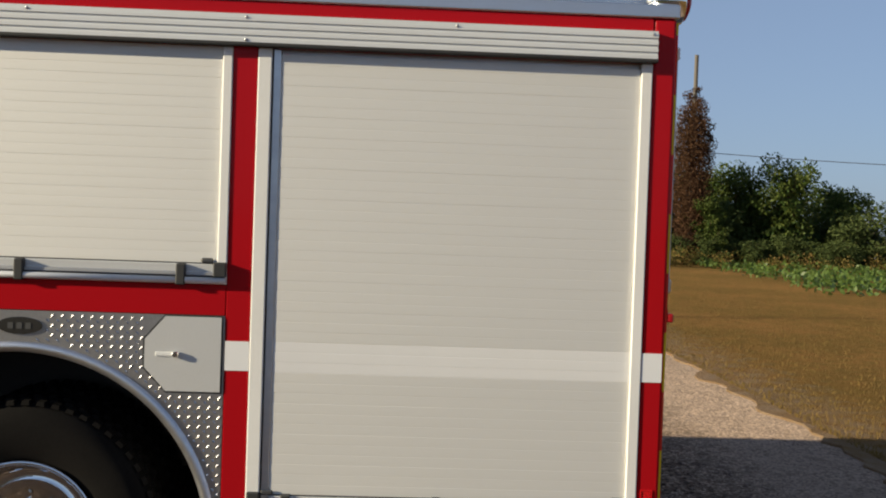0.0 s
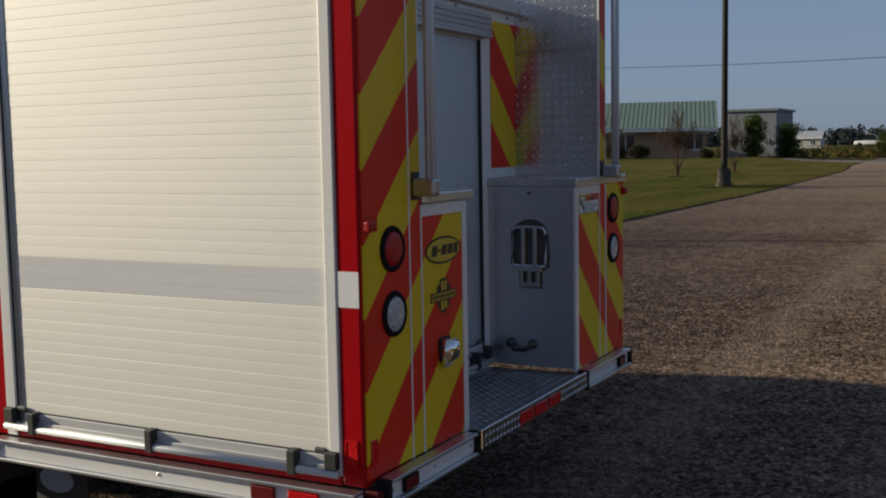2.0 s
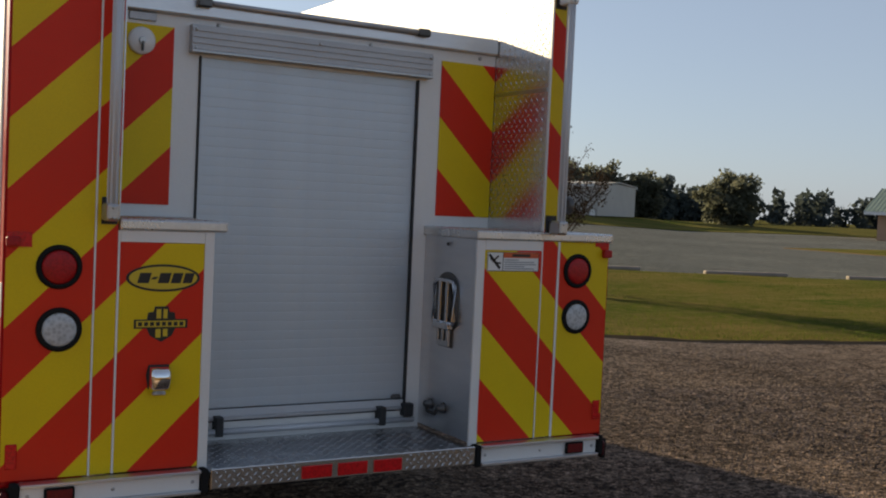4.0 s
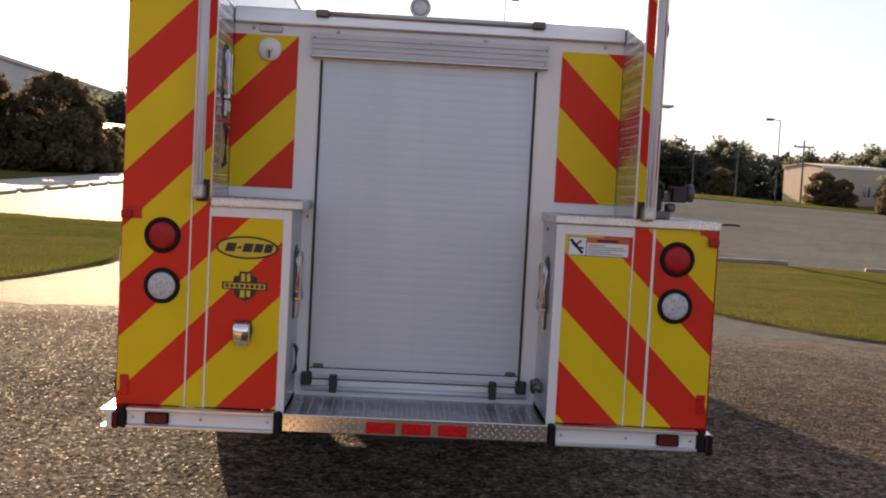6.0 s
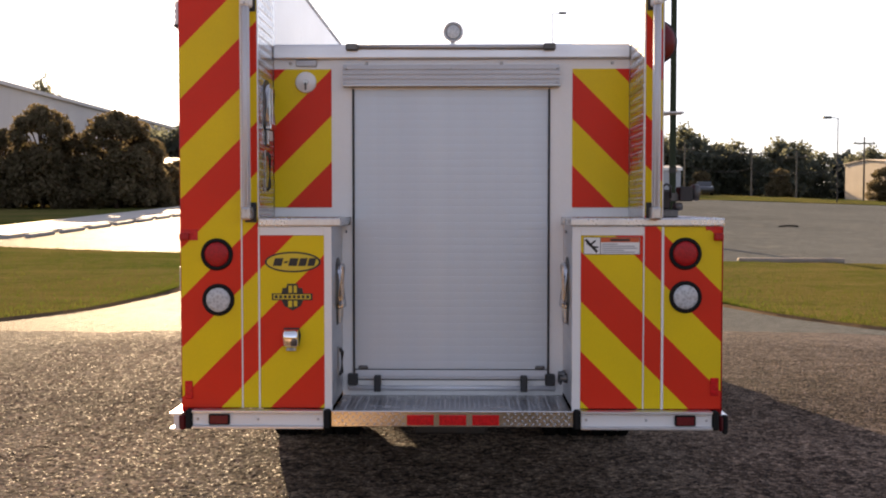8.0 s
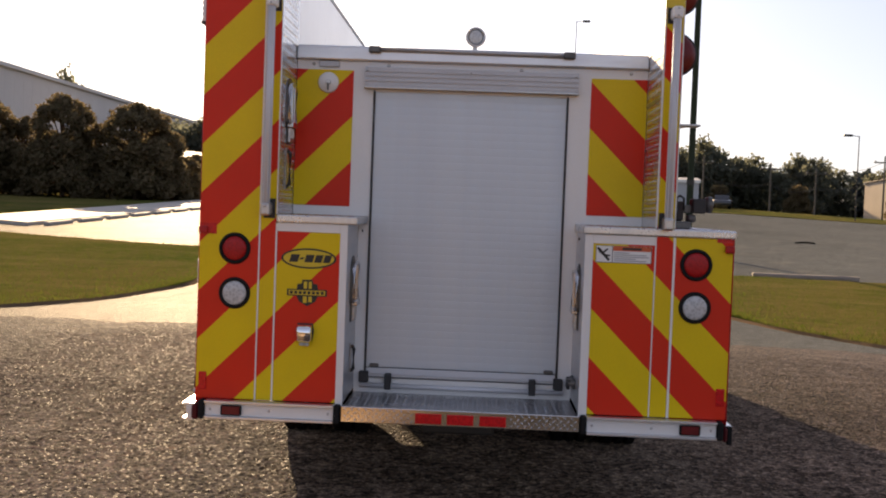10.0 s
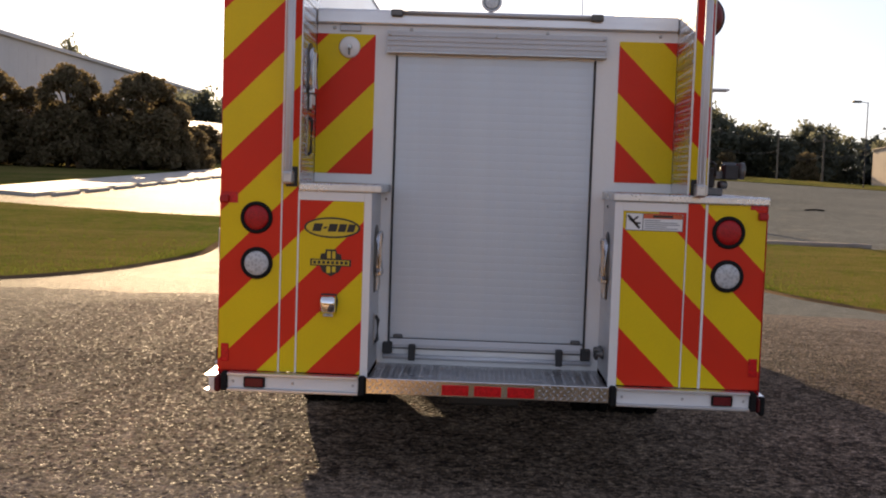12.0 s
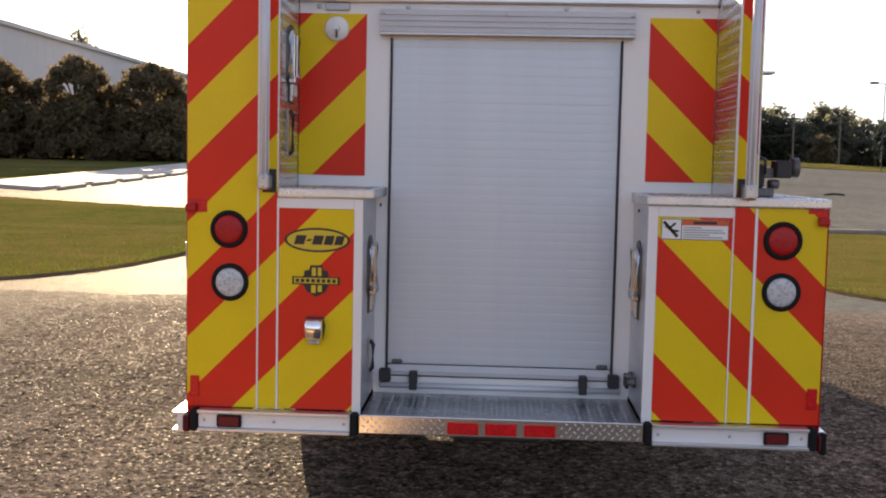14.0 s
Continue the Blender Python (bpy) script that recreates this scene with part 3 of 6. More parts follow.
def road_edge(x):
    return between([(-120, 8.3), (4, 8.3), (9, 6.9), (30, 6.3), (92, 8.0)], x) + 0.35 * noise.noise((x * 0.8, 2.0, 1.0)) + 0.15 * noise.noise((x * 3.1, 4.0, 1.0))


def chip_road():
    """The chip-seal road as one sheet: single stones stand proud round the truck, wider facets farther off."""
    r = np.random.default_rng(12)
    xs = steps(-120, -4.2, 0.03, 0.05, -4.2)[:-1] + [-4.2 + 0.0138 * k for k in range(609)] + [4.2 + 0.02 * k for k in range(141)] + steps(7.02, 92, 0.03, 0.035, 7.02)
    xs = np.array(xs)
    f = np.concatenate([np.arange(0.0, 0.20, 0.0020), np.arange(0.20, 0.62, 0.00124), np.arange(0.62, 0.9995, 0.0022), [1.0]])
    rows = len(f) - 1
    low, high = -3.10 - 0.0135 * np.maximum(xs, 0), np.array([road_edge(x) for x in xs])
    X = np.repeat(xs[:, None], rows + 1, 1)
    Y = low[:, None] + (high - low)[:, None] * f[None, :]
    gap = np.gradient(xs)[:, None]
    wide = np.maximum(gap, np.gradient(f)[None, :] * 11.0)
    X = X + gap * 0.45 * (r.random(X.shape) - 0.5)
    Y = Y + 4.4 * np.gradient(f)[None, :] * (r.random(X.shape) - 0.5)
    proud = np.clip(0.6 * wide / 0.012, 0.0, 0.85) * np.clip(0.05 / wide, 0.0, 1.0) * np.minimum(1, np.minimum(f * 60, (1 - f) * 9)[None, :])
    Z = 0.004 + (0.0090 * r.random(X.shape) ** 1.3) * proud
    verts = np.stack([X, Y, Z], 2).reshape(-1, 3)
    n = rows + 1
    k = (np.arange(len(xs) - 1)[:, None] * n + np.arange(rows)[None, :]).reshape(-1)
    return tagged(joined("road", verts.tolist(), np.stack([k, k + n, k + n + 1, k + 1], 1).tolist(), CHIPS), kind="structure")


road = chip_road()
cross = sheet("road_crossing", [75.5, 78, 80, 82.5], lambda x: -90.0, lambda x: 13.0, 40, 0.034, PALE_ROAD)
EAST_LOW = [(4.0, 12.0), (4.5, 10.2), (5.2, 8.8), (6.5, 7.4), (8.0, 6.4), (11.0, 5.7), (18.0, 5.45), (31.0, 5.3), (54.0, 5.8), (67.0, 7.0), (84.0, 7.6)]
EAST_HIGH = [(4.0, 12.6), (4.6, 19.5), (5.5, 21.0), (10.0, 20.6), (17.0, 18.6), (27.0, 15.4), (36.0, 14.4), (44.0, 13.8), (46.0, 40.0), (84.0, 44.0)]
lawn_east = sheet("lawn_east", steps(4.0, 84.0, 0.3, 0.03, 4.0), lambda x: between(EAST_LOW, x), lambda x: between(EAST_HIGH, x), 30, 0.036, LAWN, 0.06, 0.03, EDGE_SOIL)
WEST_LOW = [(-70, 8.2), (-9, 8.3), (-7.0, 8.8), (-6.2, 9.4), (-5.5, 10.8), (-5.05, 13.6)]
WEST_HIGH = [(-70, 52.0), (-30, 36.0), (-14.6, 27.0), (-10.0, 24.8), (-6.6, 23.8), (-6.0, 21.6), (-5.5, 18.0), (-5.05, 14.2)]
lawn_west = sheet("lawn_west", steps(-70, -5.05, 0.3, 0.03, -5.05), lambda x: between(WEST_LOW, x), lambda x: between(WEST_HIGH, x), 30, 0.036, LAWN, 0.06, 0.03, EDGE_SOIL)
lawn_far_west = sheet("lawn_far_west", steps(-70, -18.6, 1.0, 0.03, -18.6), lambda x: between([(-70, 58.0), (-30, 42.0), (-18.6, 34.0)], x), lambda x: 90.0, 24, 0.05, LAWN, 0.14, 0.03)
walkway = sheet("walkway", [-18.5, -17.5, -16.2, -15.2], lambda x: 31.0 + (-15.2 - x) * 0.6, lambda x: 92.0, 60, 0.13, CONCRETE, 0.22)
field = sheet("field_south", steps(-120, 84, 0.12, 0.02), lambda x: -160.0 if abs(x) > 30 else -60.0, lambda x: -2.60 - 0.0135 * max(x, 0) + 0.20 * noise.noise((x * 0.27, 0.0, 5.0)) + 0.26 * noise.noise((x * 1.3, 0.0, 7.0)) + 0.18 * noise.noise((x * 3.3, 0.0, 2.0)), 60, 0.030, FIELD, 0.08, 0.008)
lawn_north = sheet("lawn_north", steps(-70, 84, 3.0, 0.02), lambda x: between(LOT_EDGE, x), lambda x: 120.0, 16, 0.06, LAWN, 0.2, 0.05)
for ob, words in ((ground, "wide open ground of mixed grass and earth"), (paved, "old grey asphalt parking lot with worn patches"), (drive, "smooth worn asphalt drive along the lawn island, glossed for sun glare"), (road, "brown chip-seal road of loose-looking stone"), (cross, "crossing road of pale asphalt"), (lawn_east, "mown green lawn beside the road"), (lawn_west, "mown green lawn island with dry patches"), (lawn_far_west, "mown lawn before the warehouse hedge"), (walkway, "pale concrete walkway with a notched kerb"), (field, "dry tan grass field beside the road"), (lawn_north, "grass verge behind the parking lot")):
    tagged(ob, words)

# ---- fire truck: rear at y = 0, left side at x = -1.25 ----
truck = thing("fire_truck", "parked red fire engine with a red and yellow chevron rear", "fire truck")


def T(name, bm, material, label="", smooth=False, under=None):
    return part(name, bm, material, under or truck, label, smooth)


def tread_pattern(parent, origin, across, up, out, width, height, keep=None, pitch=0.030, size=(0.0115, 0.0036), rise_by=0.0018, name="diamond_pattern"):
    """Raised lozenges in alternate slants on a plate."""
    o, a, u, w = Vector(origin), Vector(across), Vector(up), Vector(out)
    verts, faces = [], []
    pitch *= 1.41
    ni, nj = max(1, round(width / pitch)), max(1, round(height / pitch))
    for i in range(2 * ni):
        for j in range(nj):
            # every other column lies half a step higher and slants the other way
            s, t = (i * 0.5 + 0.25) * width / ni, (j + (0.25 if i % 2 else 0.75)) * height / nj
            if keep and not keep(s, t):
                continue
            k = 1 if i % 2 else -1
            d, e = (a + u * k).normalized(), (u - a * k).normalized()
            c = o + a * s + u * t
            b = len(verts)
            verts += [tuple(c - d * size[0]), tuple(c - e * size[1]), tuple(c + d * size[0]), tuple(c + e * size[1]), tuple(c - d * size[0] * 0.55 + w * rise_by), tuple(c + d * size[0] * 0.55 + w * rise_by)]
            for f in ((0, 1, 4), (1, 2, 5), (1, 5, 4), (2, 3, 5), (3, 0, 4), (3, 4, 5)):
                faces.append(tuple(b + q for q in f))
    ob = joined(name, verts, faces, TREAD, parent)
    ob["kind"] = "stuff"
    return ob


# left body: core, red skins, caps
T("left_compartment", add_box(box(-1.205, -0.888, 0.006, 1.688, 0.63, 2.60), -1.205, -0.888, 1.689, 3.45, 1.30, 2.60), SATIN, "plain metal compartment body behind the shutters")
T("corner_post", box(-1.252, -1.15, 0.003, 0.092, 0.602, 2.572, bevel=0.012, seg=3), RED, "glossy red corner post")
T("door_pillar", box(-1.252, -1.2, 1.597, 1.690, 0.602, 2.40, bevel=0.003), RED, "glossy red pillar")
T("upper_rail", box(-1.252, -1.18, 0.093, 3.45, 2.40, 2.572, bevel=0.003), RED, "glossy red upper rail")
T("sill_rail", box(-1.252, -1.2, 0.093, 1.596, 0.602, 0.630, bevel=0.003), RED, "narrow red sill")
T("fender_band", box(-1.252, -1.2, 1.691, 3.45, 1.378, 1.497, bevel=0.003), RED, "glossy red band")
T("top_cap", box(-1.262, -0.89, -0.004, 3.46, 2.573, 2.625, bevel=0.006, seg=2), SATIN, "satin aluminium top edge")
T("inner_wall", box(-0.965, -0.887, 0.463, 3.45, 2.30, 2.80, bevel=0.004), WHITE, "white painted hose bed wall")
T("wall_cap", box(-0.972, -0.880, 0.463, 3.45, 2.801, 2.822, bevel=0.004), DULL, "narrow metal cap along the wall")
T("inner_wall_plate", box(-0.965, -0.8855, 0.0, 0.462, 1.50, 2.80, bevel=0.002), TREAD, "polished tread plate lining")
tread_pattern(truck, (-0.8855, 0.01, 1.51), (0, 1, 0), (0, 0, 1), (1, 0, 0), 0.42, 1.28)


def hood(name, a, b, lo, hi, axis, depth_from, depth_to):
    """A ribbed drip hood over a shutter: a run of fine steps with a rolled lower lip."""
    h = thing_part(name)
    n = 8
    for i in range(n):
        bm = bmesh.new()
        z0, z1 = lo + 0.014 + (hi - lo - 0.014) * i / n, lo + 0.014 + (hi - lo - 0.014) * (i + 1) / n
        d = depth_to if i % 2 == 0 else depth_to + (depth_from - depth_to) * 0.14
        if axis == "y":
            add_box(bm, d, depth_from, a, b, z0, z1)
        else:
            add_box(bm, a, b, d, depth_from, z0, z1)
        part("rib", bm, DULL if axis == "x" else PALE_HOOD, h)
    if axis == "y":
        part("lip", box(depth_to - 0.004, depth_from, a - 0.002, b + 0.002, lo, lo + 0.0135, bevel=0.004, seg=2), BLACK, h, "dark rubber lip")
    else:
        part("lip", box(a - 0.002, b + 0.002, depth_to - 0.004, depth_from, lo, lo + 0.0135, bevel=0.004, seg=2), STEEL, h)
    return h


def thing_part(name):
    e = new(name)
    e.empty_display_size = 0.1
    e.parent = truck
    return e


side_hood = hood("side_hood", 0.082, 3.45, 2.398, 2.518, "y", -1.253, -1.288)
rear_hood = hood("rear_hood", -0.535, 0.536, 2.152, 2.261, "x", 0.429, 0.385)
for parent, pts in ((side_hood, [(-1.288, 1.64, 2.505), (-1.288, 1.64, 2.42), (-1.288, 0.85, 2.505), (-1.288, 2.45, 2.505), (-1.288, 0.10, 2.505)]), (rear_hood, [(-0.52, 0.385, 2.243), (0.523, 0.385, 2.243), (0.523, 0.385, 2.17), (-0.52, 0.385, 2.17), (0.0, 0.385, 2.243)])):
    for p in pts:
        m = Matrix.Translation(p) @ (FACE_LEFT if parent is side_hood else FACE_REAR)
        part("screw", lathe([(0.007, 0.0), (0.006, 0.002), (0.003, 0.004)], m, n=8), STEEL, parent)

SLAT_H = 0.039


def slat_mesh(length, axis, dip):
    """One slat: a shallow bowed face with a groove at its foot."""
    prof = [(dip, 0.0), (-0.00645, 0.0007), (-0.0066, 0.003), (-0.0067, 0.0195), (-0.0066, 0.036), (-0.00645, 0.0383), (dip, 0.0390), (0.004, 0.0390), (0.004, 0.0)]
    bm = bmesh.new()
    ends = []
    for s in (0.0, length):
        ends.append([bm.verts.new((d, s, z) if axis == "y" else (s, d, z)) for d, z in prof])
    n = len(prof)
    for i in range(n):
        bm.faces.new((ends[0][i], ends[0][(i + 1) % n], ends[1][(i + 1) % n], ends[1][i]))
    bm.faces.new(ends[0])
    bm.faces.new(ends[1][::-1])
    bmesh.ops.recalc_face_normals(bm, faces=bm.faces)
    return bm


def shutter(name, axis, a, b, lo, hi, face, tape=None, bar_at=None, brackets=(), ends=(), bar_z=None):
    """A roll-up shutter: slats, bottom rail, lift bar on brackets, latch blocks."""
    door = thing_part(name)
    door["label"] = "closed roll-up shutter with narrow lacquered slats"
    plain = tape_slat = None
    count = int((hi - lo) / SLAT_H + 0.5)
    for k in range(count):
        z = lo + k * SLAT_H
        taped = tape and tape[0] - 0.01 < z < tape[1] - 0.02
        src = tape_slat if taped else plain
        place = pose(face, a, z) if axis == "y" else pose(a, face, z)
        jit = 0.0002 * math.sin(k * 2.3)
        place = pose(jit, 0, 0) @ place if axis == "y" else pose(0, jit, 0) @ place
        if src is None:
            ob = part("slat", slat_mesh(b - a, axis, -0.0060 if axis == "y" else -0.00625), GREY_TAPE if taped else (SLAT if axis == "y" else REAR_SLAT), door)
            ob.matrix_basis = place
            if taped:
                tape_slat = ob
                ob["label"] = "slat under pale reflective tape"
            else:
                plain = ob
        else:
            same_mesh(src, door, place)

    def bx(n, d0, d1, s0, s1, z0, z1, m, label="", bevel=0.003):
        return part(n, box(d0, d1, s0, s1, z0, z1, bevel=bevel) if axis == "y" else box(s0, s1, d0, d1, z0, z1, bevel=bevel), m, door, label)

    out = face - (0.031 if axis == "y" else 0.042)
    bx("bottom_rail", face - 0.016, face + 0.006, a, b, lo - 0.047, lo - 0.004, SILVER_PAINT if axis == "y" else RAIL, "satin aluminium bottom rail")
    bx("rail_step", face - 0.026, face - 0.0165, a, b, lo - 0.049, lo - 0.033, DULL)
    # thin black strips draw the shadow gaps above and below the rail
    bx("rail_gap_shade", face - 0.013, face + 0.005, a, b, lo - 0.0038, lo - 0.0006, BLACK, "black strip for the shadow gap", 0.0)
    bx("floor_gap_shade", face - 0.020, face + 0.004, a, b, lo - 0.054, lo - 0.0495, BLACK, "black strip for the shadow gap", 0.0)
    bm = rod((out, bar_at[0], bar_z), (out, bar_at[1], bar_z), 0.0125, n=14) if axis == "y" else rod((bar_at[0], out, bar_z), (bar_at[1], out, bar_z), 0.0125, n=14)
    part("lift_bar", bm, RAIL, door, "polished round lift bar", True)
    for s in brackets:
        bx("bar_bracket", out - 0.016, face - 0.0005, s - 0.017, s + 0.017, bar_z - 0.018, bar_z + 0.062, BLACK, "black plastic bracket", 0.004)
    for s in ends:
        bx("latch_block", out - 0.010, face + 0.0, s - 0.024, s + 0.024, bar_z + 0.014, bar_z + 0.070, BLACK, "black latch block", 0.004)
        bx("stop_pad", face - 0.022, face - 0.007, s + (0.05 if s < (a + b) / 2 else -0.05) - 0.024, s + (0.05 if s < (a + b) / 2 else -0.05) + 0.024, lo - 0.001, lo + 0.019, DARK_STEEL, "", 0.006)
    return door


shutter("side_shutter", "y", 0.137, 1.508, 0.700, 2.392, -1.238, (1.168, 1.285), (0.094, 1.590), (1.443, 0.869, 0.267), (1.566, 0.119), 0.642)
shutter("side_shutter", "y", 1.728, 3.15, 1.578, 2.392, -1.238, None, (1.692, 3.18), (1.86, 2.46, 3.0), (1.715, 3.16), 1.512)
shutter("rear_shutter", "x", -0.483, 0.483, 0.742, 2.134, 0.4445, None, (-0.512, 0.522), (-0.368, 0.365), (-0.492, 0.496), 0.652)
for y0, y1, z0, z1 in ((1.5435, 1.596, 0.604, 2.397), (0.0925, 0.135, 0.632, 2.397), (1.6905, 1.7275, 1.4975, 2.397), (3.151, 3.19, 1.4975, 2.397)):
    T("shutter_trim", box(-1.2575, -1.2, y0, y1, z0, z1, bevel=0.004, seg=2), TRIM, "white painted shutter trim")
T("guide_rail", box(-1.2475, -1.2, 1.5095, 1.5385, 0.66, 2.395, bevel=0.002), SATIN, "bare aluminium guide rail")
T("guide_seal", box(-1.2505, -1.2, 1.5387, 1.5433, 0.66, 2.395), BLACK)
T("shutter_sill", box(-1.2505, -1.2, 0.1355, 1.5432, 0.6305, 0.652, bevel=0.002), TRIM)
T("shutter_sill", box(-1.2505, -1.2, 1.728, 3.15, 1.4975, 1.531, bevel=0.002), TRIM)
for y0, y1, label in ((0.012, 0.0905, "white reflective stripe block"), (1.5975, 1.689, "white reflective stripe block")):
    T("stripe", box(-1.2545, -1.2515, y0, y1, 1.172, 1.284), TAPE, label)
bm = bmesh.new()
for y0, y1, z0, z1 in ((0.030, 0.076, 0.749, 0.753), (0.030, 0.076, 0.660, 0.664), (0.030, 0.034, 0.664, 0.749), (0.072, 0.076, 0.664, 0.749)):
    add_box(bm, -1.2555, -1.2515, y0, y1, z0, z1)
T("reflector_frame", bm, RED_REFLEX, "thin red reflector frame")
T("side_reflector", box(-1.2535, -1.2515, 0.036, 0.070, 0.666, 0.747), RED_REFLEX)

# wheel arch: tread plate with a round cut, polished lip, fuel door
ARC_Y, ARC_Z, ARC_R = 2.47, 0.49, 0.735
arc = [(ARC_Y - ARC_R * math.cos(a), ARC_Z + ARC_R * math.sin(a)) for a in [math.pi * 0.5 * i / 20 for i in range(41)]]
outline = [(1.692, 0.40), (1.692, 1.377), (3.45, 1.377), (3.45, 0.40), (ARC_Y + ARC_R, 0.40)] + [p for p in arc[::-1]] + [(ARC_Y - ARC_R, 0.40)]
T("fender_panel", prism([(-1.2515, y, z) for y, z in outline], (0.02, 0, 0)), FENDER, "polished tread plate fender")
tread_pattern(truck, (-1.2515, 1.695, 0.41), (0, 1, 0), (0, 0, 1), (-1, 0, 0), 1.75, 0.96, lambda s, t: math.hypot(1.695 + s - ARC_Y, 0.41 + t - ARC_Z) > ARC_R + 0.045 and not (1.695 + s < 2.002 - max(0.0, 1.18 - 0.41 - t) and 0.41 + t > 1.078) and not (abs(1.695 + s - 2.46) < 0.10 and abs(0.41 + t - 1.32) < 0.05), 0.0262, (0.0125, 0.0042), 0.0026)
lip = bmesh.new()
ring = [[lip.verts.new((x, ARC_Y - r * math.cos(a), ARC_Z + r * math.sin(a))) for a in [math.pi * (i / 48 * 1.06 - 0.03) for i in range(49)]] for x, r in ((-1.252, ARC_R + 0.036), (-1.262, ARC_R + 0.030), (-1.266, ARC_R + 0.014), (-1.258, ARC_R - 0.004), (-1.19, ARC_R - 0.006))]
for u, v in zip(ring, ring[1:]):
    for i in range(48):
        lip.faces.new((u[i], u[i + 1], v[i + 1], v[i]))
T("arch_lip", lip, SATIN, "rounded bright arch lip", True)
liner = bmesh.new()
ring = [[liner.verts.new((x, ARC_Y - r * math.cos(a), ARC_Z + r * math.sin(a))) for a in [math.pi * (i / 24 * 1.1 - 0.05) for i in range(25)]] for x, r in ((-1.23, ARC_R - 0.002), (-0.55, ARC_R - 0.002))]
for i in range(24):
    liner.faces.new((ring[0][i], ring[0][i + 1], ring[1][i + 1], ring[1][i]))
T("arch_liner", liner, CHASSIS, "black wheel well liner")
T("arch_back", box(-0.57, -0.55, 1.70, 3.3, 0.78, 1.30), CHASSIS)
fuel = T("fuel_door", prism([(-1.258, y, z) for y, z in ((1.704, 1.088), (1.704, 1.372), (1.914, 1.372), (1.990, 1.284), (1.990, 1.176), (1.908, 1.088))], (0.006, 0, 0)), SILVER_PAINT, "flat aluminium fuel filler door")
T("door_gap", prism([(-1.2537, y, z) for y, z in ((1.697, 1.081), (1.697, 1.379), (1.917, 1.379), (1.997, 1.287), (1.997, 1.173), (1.911, 1.081))], (0.003, 0, 0)), BLACK, under=fuel)
T("latch_plate", box(-1.263, -1.2585, 1.872, 1.950, 1.220, 1.238, bevel=0.003), LABEL_WHITE, under=fuel)
T("latch_knob", lathe([(0.013, 0), (0.013, 0.010), (0.010, 0.014)], Matrix.Translation((-1.263, 1.872, 1.229)) @ FACE_LEFT, n=14), CHROME, under=fuel)


def oval(cy, cz, ry, rz, n=40):
    return [(cy + ry * math.cos(2 * math.pi * i / n), cz + rz * math.sin(2 * math.pi * i / n)) for i in range(n)]


badge = T("fender_badge", prism([(-1.2575, y, z) for y, z in oval(2.457, 1.320, 0.083, 0.033)], (0.006, 0, 0)), LOGO_BLACK, "dark oval badge")
for k in range(3):
    T("badge_bar", box(-1.259, -1.2577, 2.415 + k * 0.033, 2.435 + k * 0.033, 1.308, 1.331), DARK_STEEL, under=badge)


def wheel(name, x_out, side, y, dual):
    """A truck wheel: tyre with lugs, rim, hub and nuts."""
    w = thing_part(name)
    w["label"] = "large black truck wheel with polished rim"
    z = 0.505
    for k in range(2 if dual else 1):
        m = Matrix.Translation((x_out - side * 0.33 * k, y, z)) @ (FACE_LEFT if side < 0 else FACE_RIGHT)
        part("tyre", lathe([(0.292, -0.235), (0.33, -0.268), (0.43, -0.272), (0.488, -0.252), (0.507, -0.225), (0.507, -0.05), (0.490, -0.018), (0.43, 0.0), (0.35, -0.006), (0.315, -0.016), (0.290, -0.028), (0.285, -0.05), (0.285, -0.22)], m, n=64, close=False), TYRE, w, "", True)
        bm = bmesh.new()
        for i in range(56):
            a = 2 * math.pi * i / 56
            for h0, h1, tw in ((-0.075, -0.022, 0.0), (-0.15, -0.095, 0.5), (-0.25, -0.17, 0.0)):
                mm = m @ Matrix.Rotation(a + tw * 2 * math.pi / 56, 4, "Z")
                v = [bm.verts.new(mm @ Vector(p)) for p in ((0.503, -0.016, h0), (0.503, 0.016, h0), (0.503, 0.016, h1), (0.503, -0.016, h1), (0.521, -0.013, h0 + 0.004), (0.521, 0.013, h0 + 0.004), (0.519, 0.013, h1 - 0.004), (0.519, -0.013, h1 - 0.004))]
                for f in ((4, 5, 6, 7), (0, 1, 5, 4), (1, 2, 6, 5), (2, 3, 7, 6), (3, 0, 4, 7)):
                    bm.faces.new([v[q] for q in f])
        part("tread_band", bm, TYRE, w)["kind"] = "stuff"
    m = Matrix.Translation((x_out, y, z)) @ (FACE_LEFT if side < 0 else FACE_RIGHT)
    deep = -0.13 if dual else -0.03
    part("rim", lathe([(0.293, -0.020), (0.291, -0.008), (0.282, -0.006), (0.274, -0.018), (0.270, -0.05), (0.262, deep), (0.22, deep - 0.02), (0.17, deep - 0.015), (0.165, deep + 0.02), (0.11, deep + 0.03), (0.10, deep + 0.09), (0.06, deep + 0.105), (0.001, deep + 0.106)], m, n=48, close=False), CHROME, w, "polished steel rim", True)
    for i in range(10):
        a = 2 * math.pi * i / 10
        mm = m @ Matrix.Translation((0.143 * math.cos(a), 0.143 * math.sin(a), deep + 0.02))
        part("wheel_nut", lathe([(0.017, 0), (0.017, 0.03), (0.010, 0.04)], mm, n=6), CHROME, w)
    return w


wheel("rear_wheel", -1.22, -1, 2.45, True)
wheel("rear_wheel", 1.19, 1, 2.45, True)
wheel("front_wheel", -1.17, -1, 6.55, False)
wheel("front_wheel", 1.17, 1, 6.55, False)
T("rear_axle", lathe([(0.07, -1.0), (0.08, -0.3), (0.19, -0.14), (0.19, 0.14), (0.08, 0.3), (0.07, 1.0)], Matrix.Translation((0, 2.45, 0.505)) @ FACE_RIGHT, n=20), CHASSIS, "", True)
